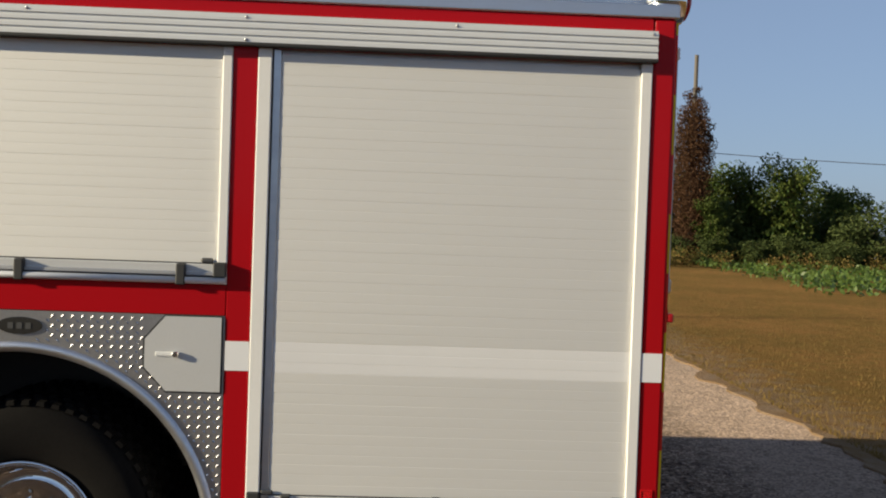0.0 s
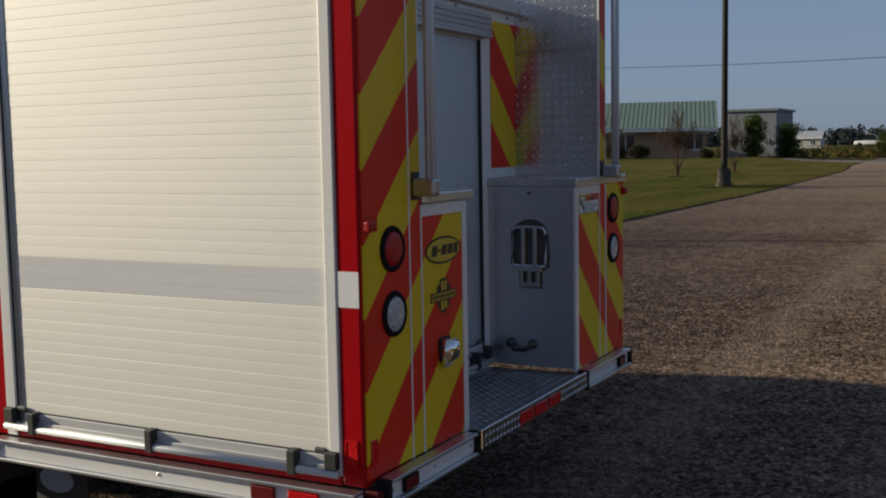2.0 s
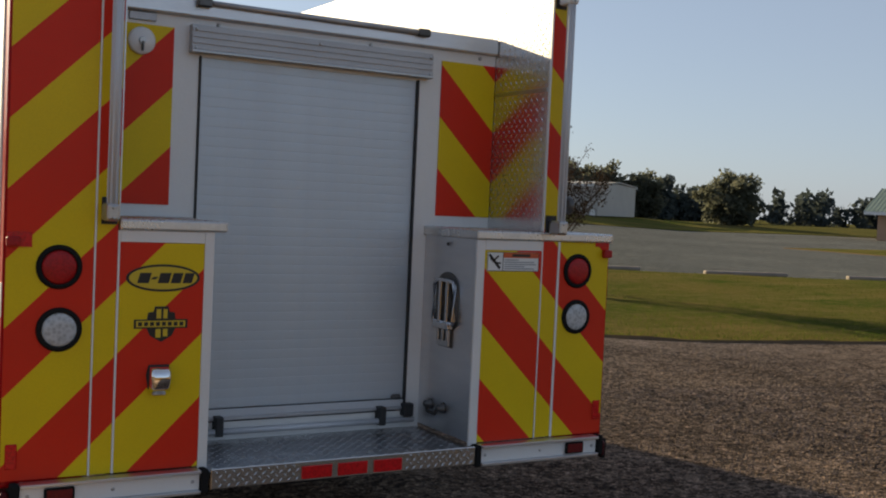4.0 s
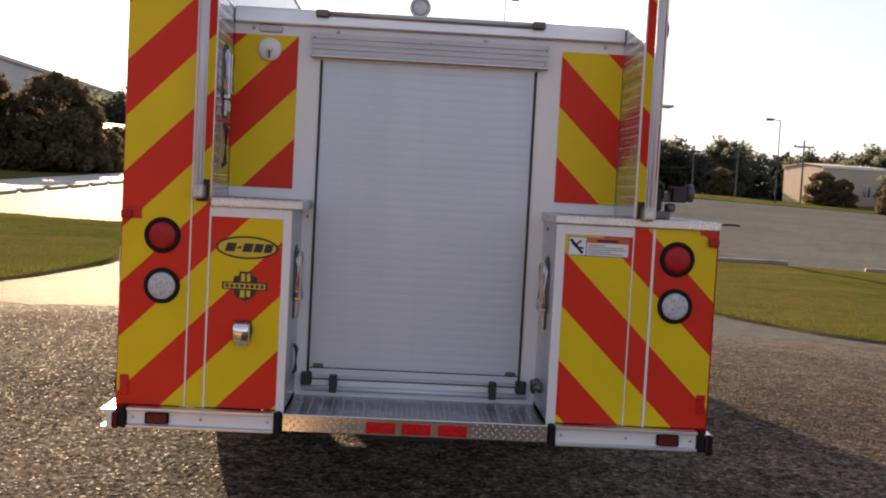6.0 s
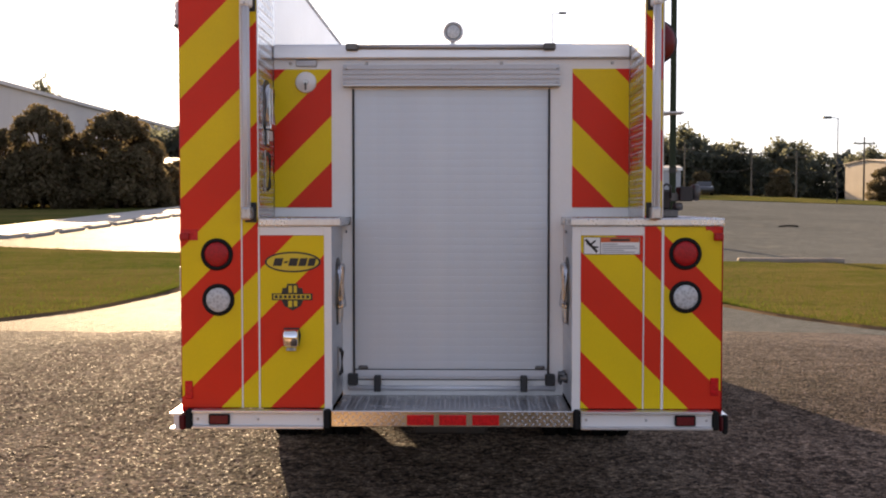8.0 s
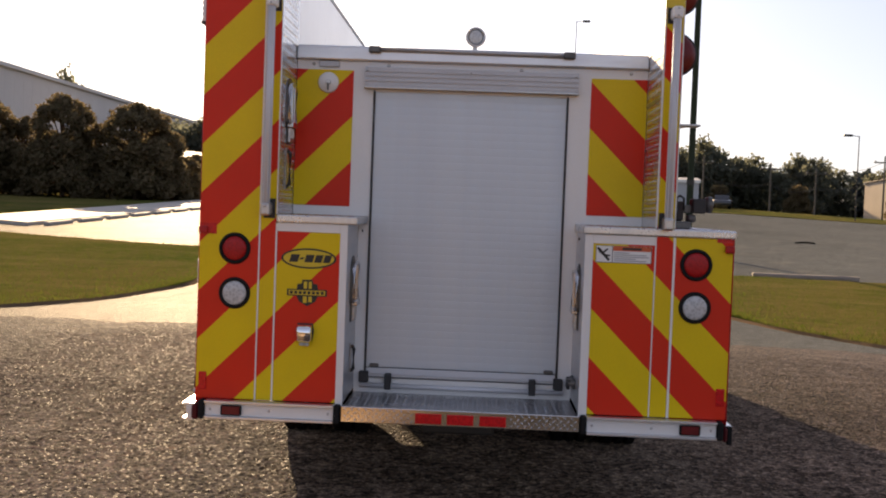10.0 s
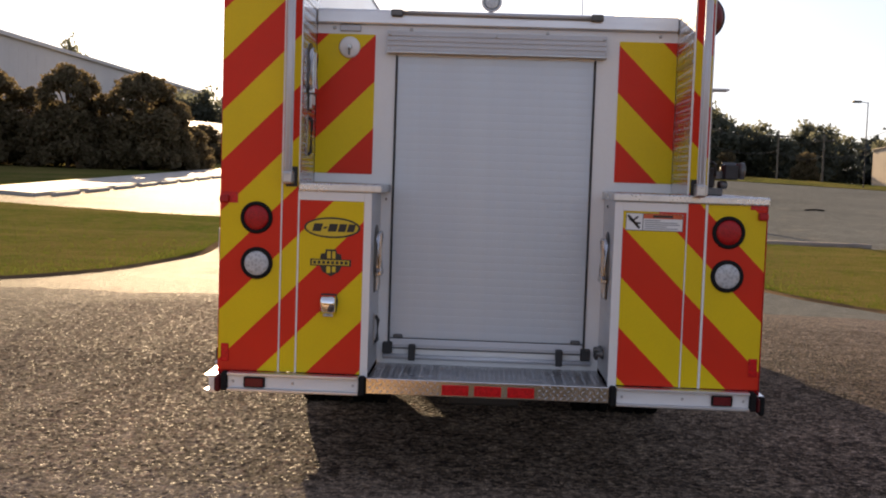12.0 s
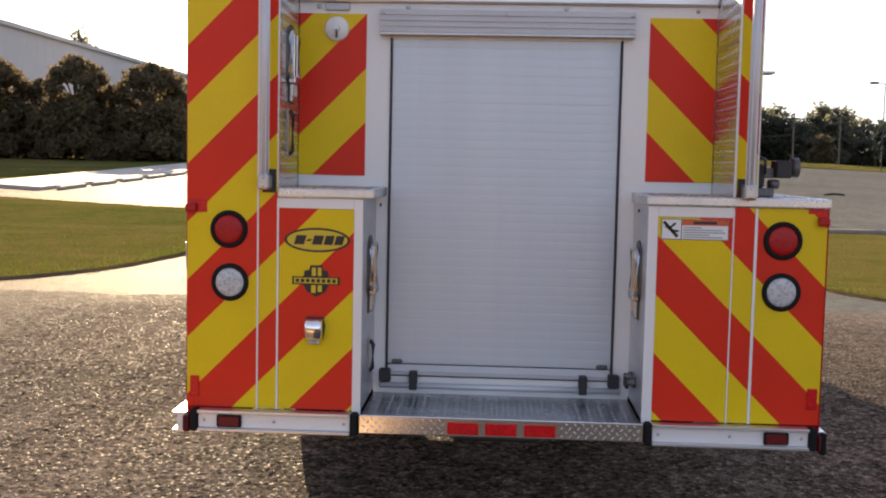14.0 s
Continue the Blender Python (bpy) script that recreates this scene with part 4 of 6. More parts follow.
for s in (-1, 1):
    T("frame_rail", box(s * 0.43 - 0.04, s * 0.43 + 0.04, 0.55, 8.0, 0.62, 0.86, bevel=0.006), CHASSIS, "black chassis rail")
T("tow_bracket", box(-0.18, 0.18, 0.30, 0.42, 0.44, 0.55, bevel=0.01), CHASSIS)
T("left_side_panel", box(-1.25, -1.16, 3.46, 4.45, 1.05, 2.57, bevel=0.006), RED)

# right body: low box with lid, tall slim wall
T("right_compartment", add_box(box(0.562, 1.248, 0.006, 1.688, 0.63, 1.4695), 0.562, 1.248, 1.689, 3.45, 1.22, 1.4695), SATIN, "low metal compartment body")
T("right_side_skin", add_box(box(1.2485, 1.254, 0.004, 1.70, 0.602, 1.4695), 1.2485, 1.254, 1.701, 3.45, 1.25, 1.4695), RED)
T("right_wall", box(0.8865, 0.9735, 0.463, 3.45, 1.51, 2.80, bevel=0.003), WHITE, "white painted hose bed wall")
T("right_wall_skin", box(0.974, 0.9765, 0.004, 3.45, 1.51, 2.80), RED)
T("right_wall_plate", box(0.8855, 0.9735, 0.004, 0.462, 1.51, 2.80), TREAD, "polished tread plate lining")
tread_pattern(truck, (0.8855, 0.01, 1.55), (0, 1, 0), (0, 0, 1), (-1, 0, 0), 0.42, 1.24)
T("plate_seam", box(0.8815, 0.8853, 0.01, 0.42, 2.105, 2.121), STEEL)


def lid(x0, x1, y1):
    t = T("box_lid", box(x0, x1, -0.018, y1, 1.470, 1.508, bevel=0.007, seg=2), LID_PLATE, "tread plate box lid with a rolled edge")
    tread_pattern(t, (x0 + 0.02, 0.0, 1.508), (1, 0, 0), (0, 1, 0), (0, 0, 1), x1 - x0 - 0.04, min(y1, 1.2) - 0.02, name="lid_pattern")
    return t


lid(-0.884, -0.502, 0.427)
lid(0.552, 1.257, 3.45)
# left inner box
T("inner_box", box(-0.884, -0.546, 0.006, 0.428, 0.63, 1.469), SATIN, "plain aluminium step box")

# rear sheets with chevrons, frames and seams
for x0, x1, z0, z1, m in ((-1.244, -0.9655, 0.628, 2.56, CHEV_L), (-0.9585, -0.8865, 0.628, 2.56, CHEV_L), (-0.8785, -0.581, 0.628, 1.428, CHEV_L), (0.601, 0.8865, 0.628, 1.428, CHEV_R), (0.8925, 0.9705, 0.628, 2.56, CHEV_R), (0.982, 1.246, 0.628, 1.469, CHEV_R)):
    T("chevron_panel", box(x0, x1, -0.004, 0.0055, z0, z1, bevel=0.001), m, "red and yellow chevron reflective panel")
for x0, x1, z1 in ((-0.9652, -0.9588, 2.56), (-0.8862, -0.8788, 1.469), (0.8868, 0.8922, 1.51), (0.9708, 0.9818, 1.469)):
    T("panel_seam", box(x0, x1, -0.007, 0.005, 0.626, z1, bevel=0.001), TRIM, "white edge trim")
T("panel_edge", box(-0.8862, -0.8818, -0.005, 0.004, 1.51, 2.58), SATIN)
T("panel_edge", box(0.8845, 0.8922, -0.006, 0.003, 1.512, 2.56), TRIM)
T("panel_edge", box(0.9708, 0.976, -0.006, 0.003, 1.512, 2.56), TRIM)
for x0, x1, z0, z1 in ((-0.5808, -0.5462, 0.615, 1.469), (-0.8785, -0.5812, 1.4285, 1.469), (0.5618, 0.6005, 0.615, 1.469), (0.6008, 0.8865, 1.4285, 1.469)):
    T("box_frame", box(x0, x1, -0.0075, 0.0055, z0, z1, bevel=0.0015), WHITE, "white painted frame edge")
T("yellow_block", box(0.886, 0.974, -0.010, -0.004, 2.525, 2.568), LOGO_GOLD)
for x in (-1.243, 0.982):
    T("wall_return", box(x, x + 0.262, 0.0058, 0.008, 0.606, 0.629), RED)

# recessed rear wall
for x0, x1, z0, z1 in ((-0.884, -0.4935, 1.509, 2.290), (-0.5455, -0.4935, 0.612, 1.469), (-0.5005, -0.4935, 1.4692, 1.5088), (0.4935, 0.8848, 1.509, 2.290), (0.4935, 0.5615, 0.612, 1.469), (0.4935, 0.5515, 1.4692, 1.5088), (-0.4933, 0.4933, 2.142, 2.290), (-0.4933, 0.4933, 0.612, 0.640)):
    T("rear_wall", box(x0, x1, 0.43, 0.53, z0, z1), WHITE, "white painted recessed rear wall")
T("hose_bed", box(-0.886, 0.8845, 0.532, 3.45, 1.51, 2.30), SATIN)
for s in (-1, 1):
    T("shutter_seal", box(s * 0.4885 - 0.0045, s * 0.4885 + 0.0045, 0.424, 0.46, 0.70, 2.146), BLACK, "black rubber shutter seal")
T("rear_sill", box(-0.4933, 0.4933, 0.432, 0.47, 0.6405, 0.69), TRIM)
T("wall_lip", box(-0.884, 0.8848, 0.405, 0.53, 2.291, 2.364, bevel=0.008, seg=2), SATIN, "rounded aluminium top lip")
T("lip_bar", rod((-0.50, 0.392, 2.350), (0.495, 0.392, 2.345), 0.011, n=12), DULL, "slim rail on the top lip", True)
for x in (-0.49, 0.485):
    T("bar_end", box(x - 0.03, x + 0.03, 0.375, 0.404, 2.330, 2.364, bevel=0.006), DARK_STEEL, "dark rail end")
for x in (0.80, -0.80, 0.25, -0.42):
    T("lip_eye", lathe([(0.009, 0), (0.008, 0.008), (0.004, 0.012)], Matrix.Translation((x, 0.43, 2.272)) @ FACE_REAR, n=10), STEEL)
T("upper_chevron", box(-0.8835, -0.596, 0.4245, 0.4298, 1.556, 2.243, bevel=0.001), CHEV_L, "red and yellow chevron reflective panel")
T("upper_chevron", box(0.603, 0.8835, 0.4245, 0.4298, 1.556, 2.243, bevel=0.001), CHEV_TOP, "red and yellow chevron reflective panel")
disc = T("round_cap", lathe([(0.052, 0), (0.052, 0.010), (0.046, 0.016), (0.012, 0.018)], Matrix.Translation((-0.722, 0.4245, 2.178)) @ FACE_REAR, n=36), WHITE, "round white cap with a small key", True)
T("cap_key", box(-0.726, -0.718, 0.394, 0.408, 2.138, 2.176, bevel=0.002), DARK_STEEL, under=disc)
T("cap_hub", lathe([(0.015, 0), (0.012, 0.012)], Matrix.Translation((-0.722, 0.4075, 2.178)) @ FACE_REAR, n=12), STEEL, under=disc)
T("small_plate", box(-0.772, -0.668, 0.418, 0.4298, 2.256, 2.288, bevel=0.003), DULL, "small metal plate")

# rear step
T("step_plate", box(-0.5455, 0.5615, -0.045, 0.4285, 0.578, 0.612, bevel=0.004), DARK_TREAD, "tread plate rear step")
tread_pattern(truck, (-0.53, -0.03, 0.612), (1, 0, 0), (0, 1, 0), (0, 0, 1), 1.08, 0.44, pitch=0.034, name="step_pattern")
T("step_riser", box(-0.5455, 0.5655, -0.058, -0.0455, 0.551, 0.624, bevel=0.003), POLISHED, "tread plate step edge")
tread_pattern(truck, (-0.535, -0.058, 0.556), (1, 0, 0), (0, 0, 1), (0, -1, 0), 1.09, 0.064, lambda s, t: not (0.325 < s < 0.775), 0.0235, (0.0105, 0.0032), 0.0018, "riser_pattern")
for x0, x1 in ((-0.197, -0.074), (-0.049, 0.075), (0.103, 0.226)):
    T("step_reflector", box(x0, x1, -0.063, -0.0585, 0.559, 0.607, bevel=0.002), RED_REFLEX, "red plastic reflector")


def rub_rail(name, a, b, axis, lamps, z0=0.540, z1=0.624, side=-1, caps=(True, True)):
    """A channel-section rail with lips, screws, rubber ends and marker lamps."""
    r = thing_part(name)
    r["label"] = "white aluminium rub rail with rubber ends"

    def bx(n, d0, d1, s0, s1, lo, hi, m, label="", bevel=0.002):
        if axis == "x":
            return part(n, box(s0, s1, d0, d1, lo, hi, bevel=bevel), m, r, label)
        return part(n, box(*sorted((-side * d0, -side * d1)), s0, s1, lo, hi, bevel=bevel), m, r, label)

    f = -0.052 if axis == "x" else -1.300 if side < 0 else -1.274
    bk = -0.0082 if axis == "x" else -1.2545
    bx("channel", f + 0.010, bk, a, b, z0 + 0.012, z1 - 0.012, WHITE)
    bx("upper_lip", f - 0.010, bk, a, b, z1 - 0.0118, z1, SATIN)
    bx("lower_lip", f - 0.010, bk, a, b, z0, z0 + 0.0118, SATIN)
    for on, e in zip(caps, ((a - 0.030, a - 0.001), (b + 0.001, b + 0.030))):
        if on:
            bx("end_cap", f - 0.006, bk, *e, z0 - 0.002, z1 + 0.002, RUBBER, "black rubber end cap", 0.006)
    for s in (a + 0.025, (a + b) / 2, b - 0.025):
        m = Matrix.Translation((s, f + 0.010, (z0 + z1) / 2) if axis == "x" else (-side * (f + 0.010), s, (z0 + z1) / 2)) @ (FACE_REAR if axis == "x" else FACE_LEFT if side < 0 else FACE_RIGHT)
        part("screw", lathe([(0.007, 0), (0.006, 0.002), (0.003, 0.004)], m, n=8), STEEL, r)
    for s0, s1, m in lamps:
        lamp = bx("marker_lamp", f - 0.004, f + 0.0095, s0, s1, z0 + 0.017, z1 - 0.018, m if axis == "y" else RUBBER, "dark red marker lamp" if m is DARK_LENS else "red reflector", 0.005)
        if axis == "x":
            part("lens", box(s0 + 0.009, s1 - 0.009, f - 0.007, f - 0.0042, z0 + 0.023, z1 - 0.024, bevel=0.001), m, lamp)
    return r


rub_rail("rub_rail", -1.188, -0.582, "x", [(-1.112, -1.013, DARK_LENS)])
rub_rail("rub_rail", 0.600, 1.200, "x", [(1.028, 1.124, DARK_LENS)])
rub_rail("rub_rail", 0.012, 1.628, "y", [(0.321, 0.418, DARK_LENS), (0.149, 0.269, RED_REFLEX)], 0.515, 0.598, -1, (False, True))
rub_rail("rub_rail", 0.012, 1.628, "y", [(0.321, 0.418, DARK_LENS)], 0.515, 0.598, 1)
T("rail_corner", box(-1.252, -1.2195, -0.046, 0.010, 0.53, 0.60, bevel=0.008), MAROON, "dark red corner filler")
T("rail_corner", box(1.2315, 1.252, -0.046, 0.010, 0.53, 0.60, bevel=0.008), MAROON, "dark red corner filler")


def round_lamp(x, z, material, label):
    r = thing_part("tail_lamp")
    r["label"] = label
    m = Matrix.Translation((x, -0.0045, z)) @ FACE_REAR
    part("grommet", lathe([(0.0745, 0.0), (0.0745, 0.004), (0.070, 0.010), (0.062, 0.013), (0.0575, 0.010), (0.0575, 0.0)], m, n=40), RUBBER, r, "black rubber grommet", True)
    part("lens", lathe([(0.057, 0.0), (0.057, 0.007), (0.052, 0.011), (0.036, 0.0135), (0.014, 0.0145), (0.001, 0.015)], m, n=36), material, r, "", True)


round_lamp(-1.077, 1.340, RED_LENS, "round red tail lamp")
round_lamp(1.079, 1.345, RED_LENS, "round red tail lamp")
round_lamp(-1.072, 1.130, CLEAR_LENS, "round clear reversing lamp")
round_lamp(1.081, 1.146, CLEAR_LENS, "round clear reversing lamp")
for x0, x1, z0, z1 in ((-1.231, -1.194, 0.668, 0.752), (1.197, 1.237, 0.690, 0.773)):
    T("corner_reflector", box(x0, x1, -0.010, -0.0042, z0, z1, bevel=0.003), RED_REFLEX, "red corner reflector")
for x0, x1, z in ((-1.244, -1.165, 1.405), (1.172, 1.246, 1.452)):
    T("red_patch", box(x0, x1, -0.0065, -0.0042, z, z + (0.03 if x0 < 0 else 0.016) + 0.02), RED_REFLEX)
for x in (-1.225, 1.228):
    T("side_marker", box(x - 0.022, x + 0.022, -0.030, -0.0045, 1.405, 1.440, bevel=0.007, seg=2), RED_LENS, "small red marker lamp")

# makers' emblems as plain shapes
emblem = T("oval_emblem", prism([(x, -0.0042, z) for x, z in oval(-0.726, 1.305, 0.130, 0.048)], (0, -0.0016, 0)), LOGO_BLACK, "black and yellow oval emblem")
T("emblem_field", prism([(x, -0.0060, z) for x, z in oval(-0.726, 1.305, 0.120, 0.040)], (0, -0.001, 0)), LOGO_GOLD, under=emblem)
for k, (x0, x1) in enumerate(((-0.812, -0.772), (-0.765, -0.748), (-0.741, -0.702), (-0.695, -0.660), (-0.653, -0.620))):
    lo, hi = (1.300, 1.309) if k == 1 else (1.287, 1.323)
    T("emblem_bar", prism([(x0 - 0.006, -0.0072, lo), (x1 - 0.006, -0.0072, lo), (x1 + 0.004, -0.0072, hi), (x0 + 0.004, -0.0072, hi)], (0, -0.0008, 0)), LOGO_BLACK, under=emblem)
shield = T("shield_emblem", prism([(x, -0.0042, z) for x, z in ((-0.727, 1.080), (-0.690, 1.102), (-0.678, 1.128), (-0.635, 1.128), (-0.635, 1.160), (-0.678, 1.160), (-0.682, 1.184), (-0.700, 1.186), (-0.705, 1.205), (-0.752, 1.205), (-0.757, 1.186), (-0.775, 1.184), (-0.779, 1.160), (-0.824, 1.160), (-0.824, 1.128), (-0.779, 1.128), (-0.767, 1.102))], (0, -0.0016, 0)), LOGO_BLACK, "black and gold cross emblem")
for x0, x1, z0, z1 in ((-0.748, -0.730, 1.096, 1.126), (-0.722, -0.706, 1.100, 1.126), (-0.746, -0.730, 1.163, 1.196), (-0.722, -0.708, 1.163, 1.196), (-0.816, -0.644, 1.133, 1.155)):
    T("emblem_bar", box(x0, x1, -0.0068, -0.0059, z0, z1), LOGO_GOLD, under=shield)
for k in range(8):
    T("emblem_bar", box(-0.810 + k * 0.0208, -0.796 + k * 0.0208, -0.0078, -0.0069, 1.137, 1.151), LOGO_BLACK, under=shield)

# warning label
lab = T("warning_label", box(0.613, 0.872, -0.0060, -0.0042, 1.341, 1.421), LABEL_WHITE, "white warning label with an orange header")
for x0, x1, z0, z1 in ((0.689, 0.692, 1.344, 1.418), (0.6135, 0.8715, 1.3415, 1.3437), (0.6135, 0.8715, 1.4185, 1.4205), (0.6135, 0.6157, 1.344, 1.418), (0.8693, 0.8715, 1.344, 1.418)):
    T("label_frame", box(x0, x1, -0.0069, -0.0061, z0, z1), LOGO_BLACK, under=lab)
T("label_header", box(0.693, 0.8685, -0.0069, -0.0061, 1.397, 1.419), LABEL_ORANGE, under=lab)
T("label_bar", box(0.735, 0.825, -0.0078, -0.0070, 1.402, 1.413), LOGO_BLACK, under=lab)
for k, w in enumerate((0.07, 0.15, 0.16, 0.10, 0.15)):
    T("label_bar", box(0.698, 0.698 + w, -0.0069, -0.0061, 1.386 - k * 0.0092, 1.3905 - k * 0.0092), LABEL_GREY, under=lab)
for a, b, r in (((0.622, 1.410), (0.676, 1.352), 0.006), ((0.638, 1.380), (0.668, 1.405), 0.004), ((0.650, 1.376), (0.680, 1.374), 0.004), ((0.640, 1.396), (0.628, 1.388), 0.004)):
    d = Vector((b[0] - a[0], 0, b[1] - a[1])).normalized()
    n = Vector((-d.z, 0, d.x)) * r
    A, B = Vector((a[0], -0.0061, a[1])), Vector((b[0], -0.0061, b[1]))
    T("label_mark", prism([A + n, B + n, B - n, A - n], (0, -0.0008, 0)), LOGO_BLACK, under=lab)

# hooded chrome lamp on the left panel
hl = thing_part("hooded_lamp")
hl["label"] = "small hooded chrome lamp"
part("gasket", prism([(x, -0.0042, z) for x, z in [(-0.776, 0.965), (-0.768, 1.000), (-0.698, 1.000), (-0.690, 0.965), (-0.698, 0.915), (-0.733, 0.898), (-0.768, 0.915)]], (0, -0.008, 0)), BLACK, hl, "dark rubber gasket")
bm = bmesh.new()
prof = [(-0.012, 0.997), (-0.040, 0.994), (-0.056, 0.980), (-0.060, 0.955), (-0.050, 0.924), (-0.030, 0.907), (-0.012, 0.906)]
rows_ = [[bm.verts.new((x, y if abs(x + 0.733) < 0.03 else y * 0.8 - 0.002, z)) for y, z in prof] for x in (-0.768, -0.756, -0.733, -0.710, -0.698)]
for u, v in zip(rows_, rows_[1:]):
    for i in range(len(prof)):
        bm.faces.new((u[i], v[i], v[(i + 1) % len(prof)], u[(i + 1) % len(prof)]))
bm.faces.new(rows_[0][::-1])
bm.faces.new(rows_[-1])
bmesh.ops.recalc_face_normals(bm, faces=bm.faces)
part("hood_cover", bm, CHROME, hl, "chrome hood", True)
part("lamp_glass", box(-0.756, -0.710, -0.028, -0.0125, 0.896, 0.9055, bevel=0.003), CLEAR_LENS, hl)


def grab_rail(x):
    g = thing_part("grab_rail")
    g["label"] = "vertical ribbed aluminium grab rail"
    part("tube", rod((x, -0.070, 1.545), (x, -0.070, 2.48), 0.017, n=16), RAIL, g, "", True)
    for k in range(6):
        a = 2 * math.pi * k / 6
        part("rib", rod((x + 0.0165 * math.cos(a), -0.070 + 0.0165 * math.sin(a), 1.55), (x + 0.0165 * math.cos(a), -0.070 + 0.0165 * math.sin(a), 2.475), 0.0028, n=5), RAIL, g)
    for z0, z1 in ((1.500, 1.560), (2.465, 2.520)):
        part("stanchion", box(x - 0.023, x + 0.023, -0.093, -0.0075, z0, z1, bevel=0.010, seg=2), STEEL if z0 < 2 else TRIM, g, "cast metal stanchion")
        part("gasket", box(x - 0.034 if x > 0 else x - 0.020, x + 0.020 if x > 0 else x + 0.034, -0.0078, -0.0043, z0 - 0.012, z1 + 0.020), BLACK, g)
        for dz in (0.012, 0.045):
            part("bolt", lathe([(0.006, 0), (0.004, 0.004)], Matrix.Translation((x, -0.093, z0 + dz)) @ FACE_REAR, n=6), STEEL, g)
    return g


grab_rail(-0.925)
grab_rail(0.931)


def folding_step(x, y, z, out):
    """A cast folding step, folded flat against a wall: slotted tread above a narrower hinge neck; out is the way it faces along x."""
    g = thing_part("folding_step")
    g["label"] = "folded chrome fire apparatus step"

    def slab(n, outline, d0, d1, m, label=""):
        return part(n, prism([(x + out * d0, y + py, z + pz) for py, pz in outline], (out * (d1 - d0), 0, 0)), m, g, label)

    def bar(n, y0, y1, z0, z1, d0, d1, m=STEP_CHROME):
        return part(n, box(*sorted((x + out * d0, x + out * d1)), y + y0, y + y1, z + z0, z + z1, bevel=0.004, seg=2), m, g)

    arch = [(0.092 * math.cos(k * math.pi / 10), 0.055 + 0.075 * math.sin(k * math.pi / 10)) for k in range(11)]
    slab("gasket", arch + [(-0.094, -0.09), (-0.058, -0.115), (-0.056, -0.192), (0.056, -0.192), (0.058, -0.115), (0.094, -0.09)], 0.0002, 0.004, DARK_STEEL, "dark backing plate")
    loop = [(-0.080, -0.088), (-0.084, -0.07), (-0.084, 0.07), (-0.072, 0.088), (-0.04, 0.094), (0.04, 0.094), (0.072, 0.088), (0.084, 0.07), (0.084, -0.07), (0.080, -0.088), (-0.080, -0.088)]
    part("frame", add_tube(bmesh.new(), [(x + out * 0.018, y + py, z + pz) for py, pz in loop], 0.009), STEP_CHROME, g, "", True)
    for k in (-0.030, 0.028):
        bar("tread_bar", k - 0.010, k + 0.010, -0.086, 0.090, 0.008, 0.026)
    bar("hinge", -0.066, 0.066, -0.112, -0.084, 0.005, 0.034)
    for k in (-0.040, 0.0, 0.040):
        bar("hinge_web", k - 0.009, k + 0.009, -0.165, -0.112, 0.005, 0.022, STEEL)
    bar("foot_plate", -0.050, 0.050, -0.186, -0.162, 0.005, 0.020, STEEL)
    return g


folding_step(-0.546, 0.235, 1.185, 1)
folding_step(0.5615, 0.215, 1.190, -1)
folding_step(-0.8855, 0.235, 2.040, 1)


def knob_latch(x, y, z, out, long=0.15):
    g = thing_part("box_latch")
    g["label"] = "small dark grip handle on the box wall"
    h = long / 2
    part("plate", box(*sorted((x, x + out * 0.005)), y - 0.022, y + 0.022, z - h, z + h, bevel=0.002), STEEL, g)
    part("grip", add_tube(bmesh.new(), [(x + out * 0.004, y, z - h + 0.01), (x + out * 0.018, y, z - h + 0.022), (x + out * 0.020, y, z + h - 0.03), (x + out * 0.006, y, z + h - 0.012)], 0.009), CHASSIS, g, "", True)


def tie_down(x, y, z, out):
    """Two dark studs with a hanging link, low on a wall."""
    g = thing_part("tie_down")
    g["label"] = "dark tie-down ring on the box wall"
    for dy in (-0.055, 0.055):
        part("stud", lathe([(0.024, 0), (0.022, 0.012), (0.012, 0.024), (0.012, 0.034)], Matrix.Translation((x, y + dy, z)) @ (FACE_RIGHT if out > 0 else FACE_LEFT), n=14), DARK_STEEL, g, "", True)
    part("link", add_tube(bmesh.new(), [(x + out * 0.026, y - 0.06, z + 0.012), (x + out * 0.030, y - 0.03, z - 0.028), (x + out * 0.030, y + 0.03, z - 0.028), (x + out * 0.026, y + 0.06, z + 0.012)], 0.008), CHASSIS, g, "", True)


knob_latch(-0.546, 0.24, 0.81, 1)
knob_latch(-0.8855, 0.20, 1.73, 1, 0.20)
tie_down(0.5615, 0.262, 0.735, -1)
for x in (-0.505, 0.557):
    T("lid_stud", lathe([(0.008, 0), (0.006, 0.006)], Matrix.Translation((x, 0.22, 1.44)) @ (FACE_RIGHT if x < 0 else FACE_LEFT), n=8), BLACK)
T("jack_label", prism([(-1.12, y, z) for y, z in oval(1.50, 0.40, 0.09, 0.05)], (-0.004, 0, 0)), LABEL_GREY, "dark oval plate under the sill")
T("under_plate", box(-1.119, -1.10, 1.35, 1.62, 0.30, 0.629, bevel=0.004), CHASSIS)

# fittings on the lid and along the right wall
cl = thing_part("hose_clamp")
cl["label"] = "dark steel clamp with a small work lamp on the lid"
part("base", box(0.995, 1.075, 0.14, 0.30, 1.5085, 1.545, bevel=0.006), DARK_STEEL, cl)
part("upright", box(1.000, 1.045, 0.18, 0.26, 1.5455, 1.640, bevel=0.008), CHASSIS, cl)
part("loop", add_tube(bmesh.new(), [(1.005, 0.16, 1.54), (1.005, 0.16, 1.655), (1.02, 0.16, 1.668), (1.04, 0.16, 1.655), (1.04, 0.16, 1.60)], 0.006), BLACK, cl, "", True)
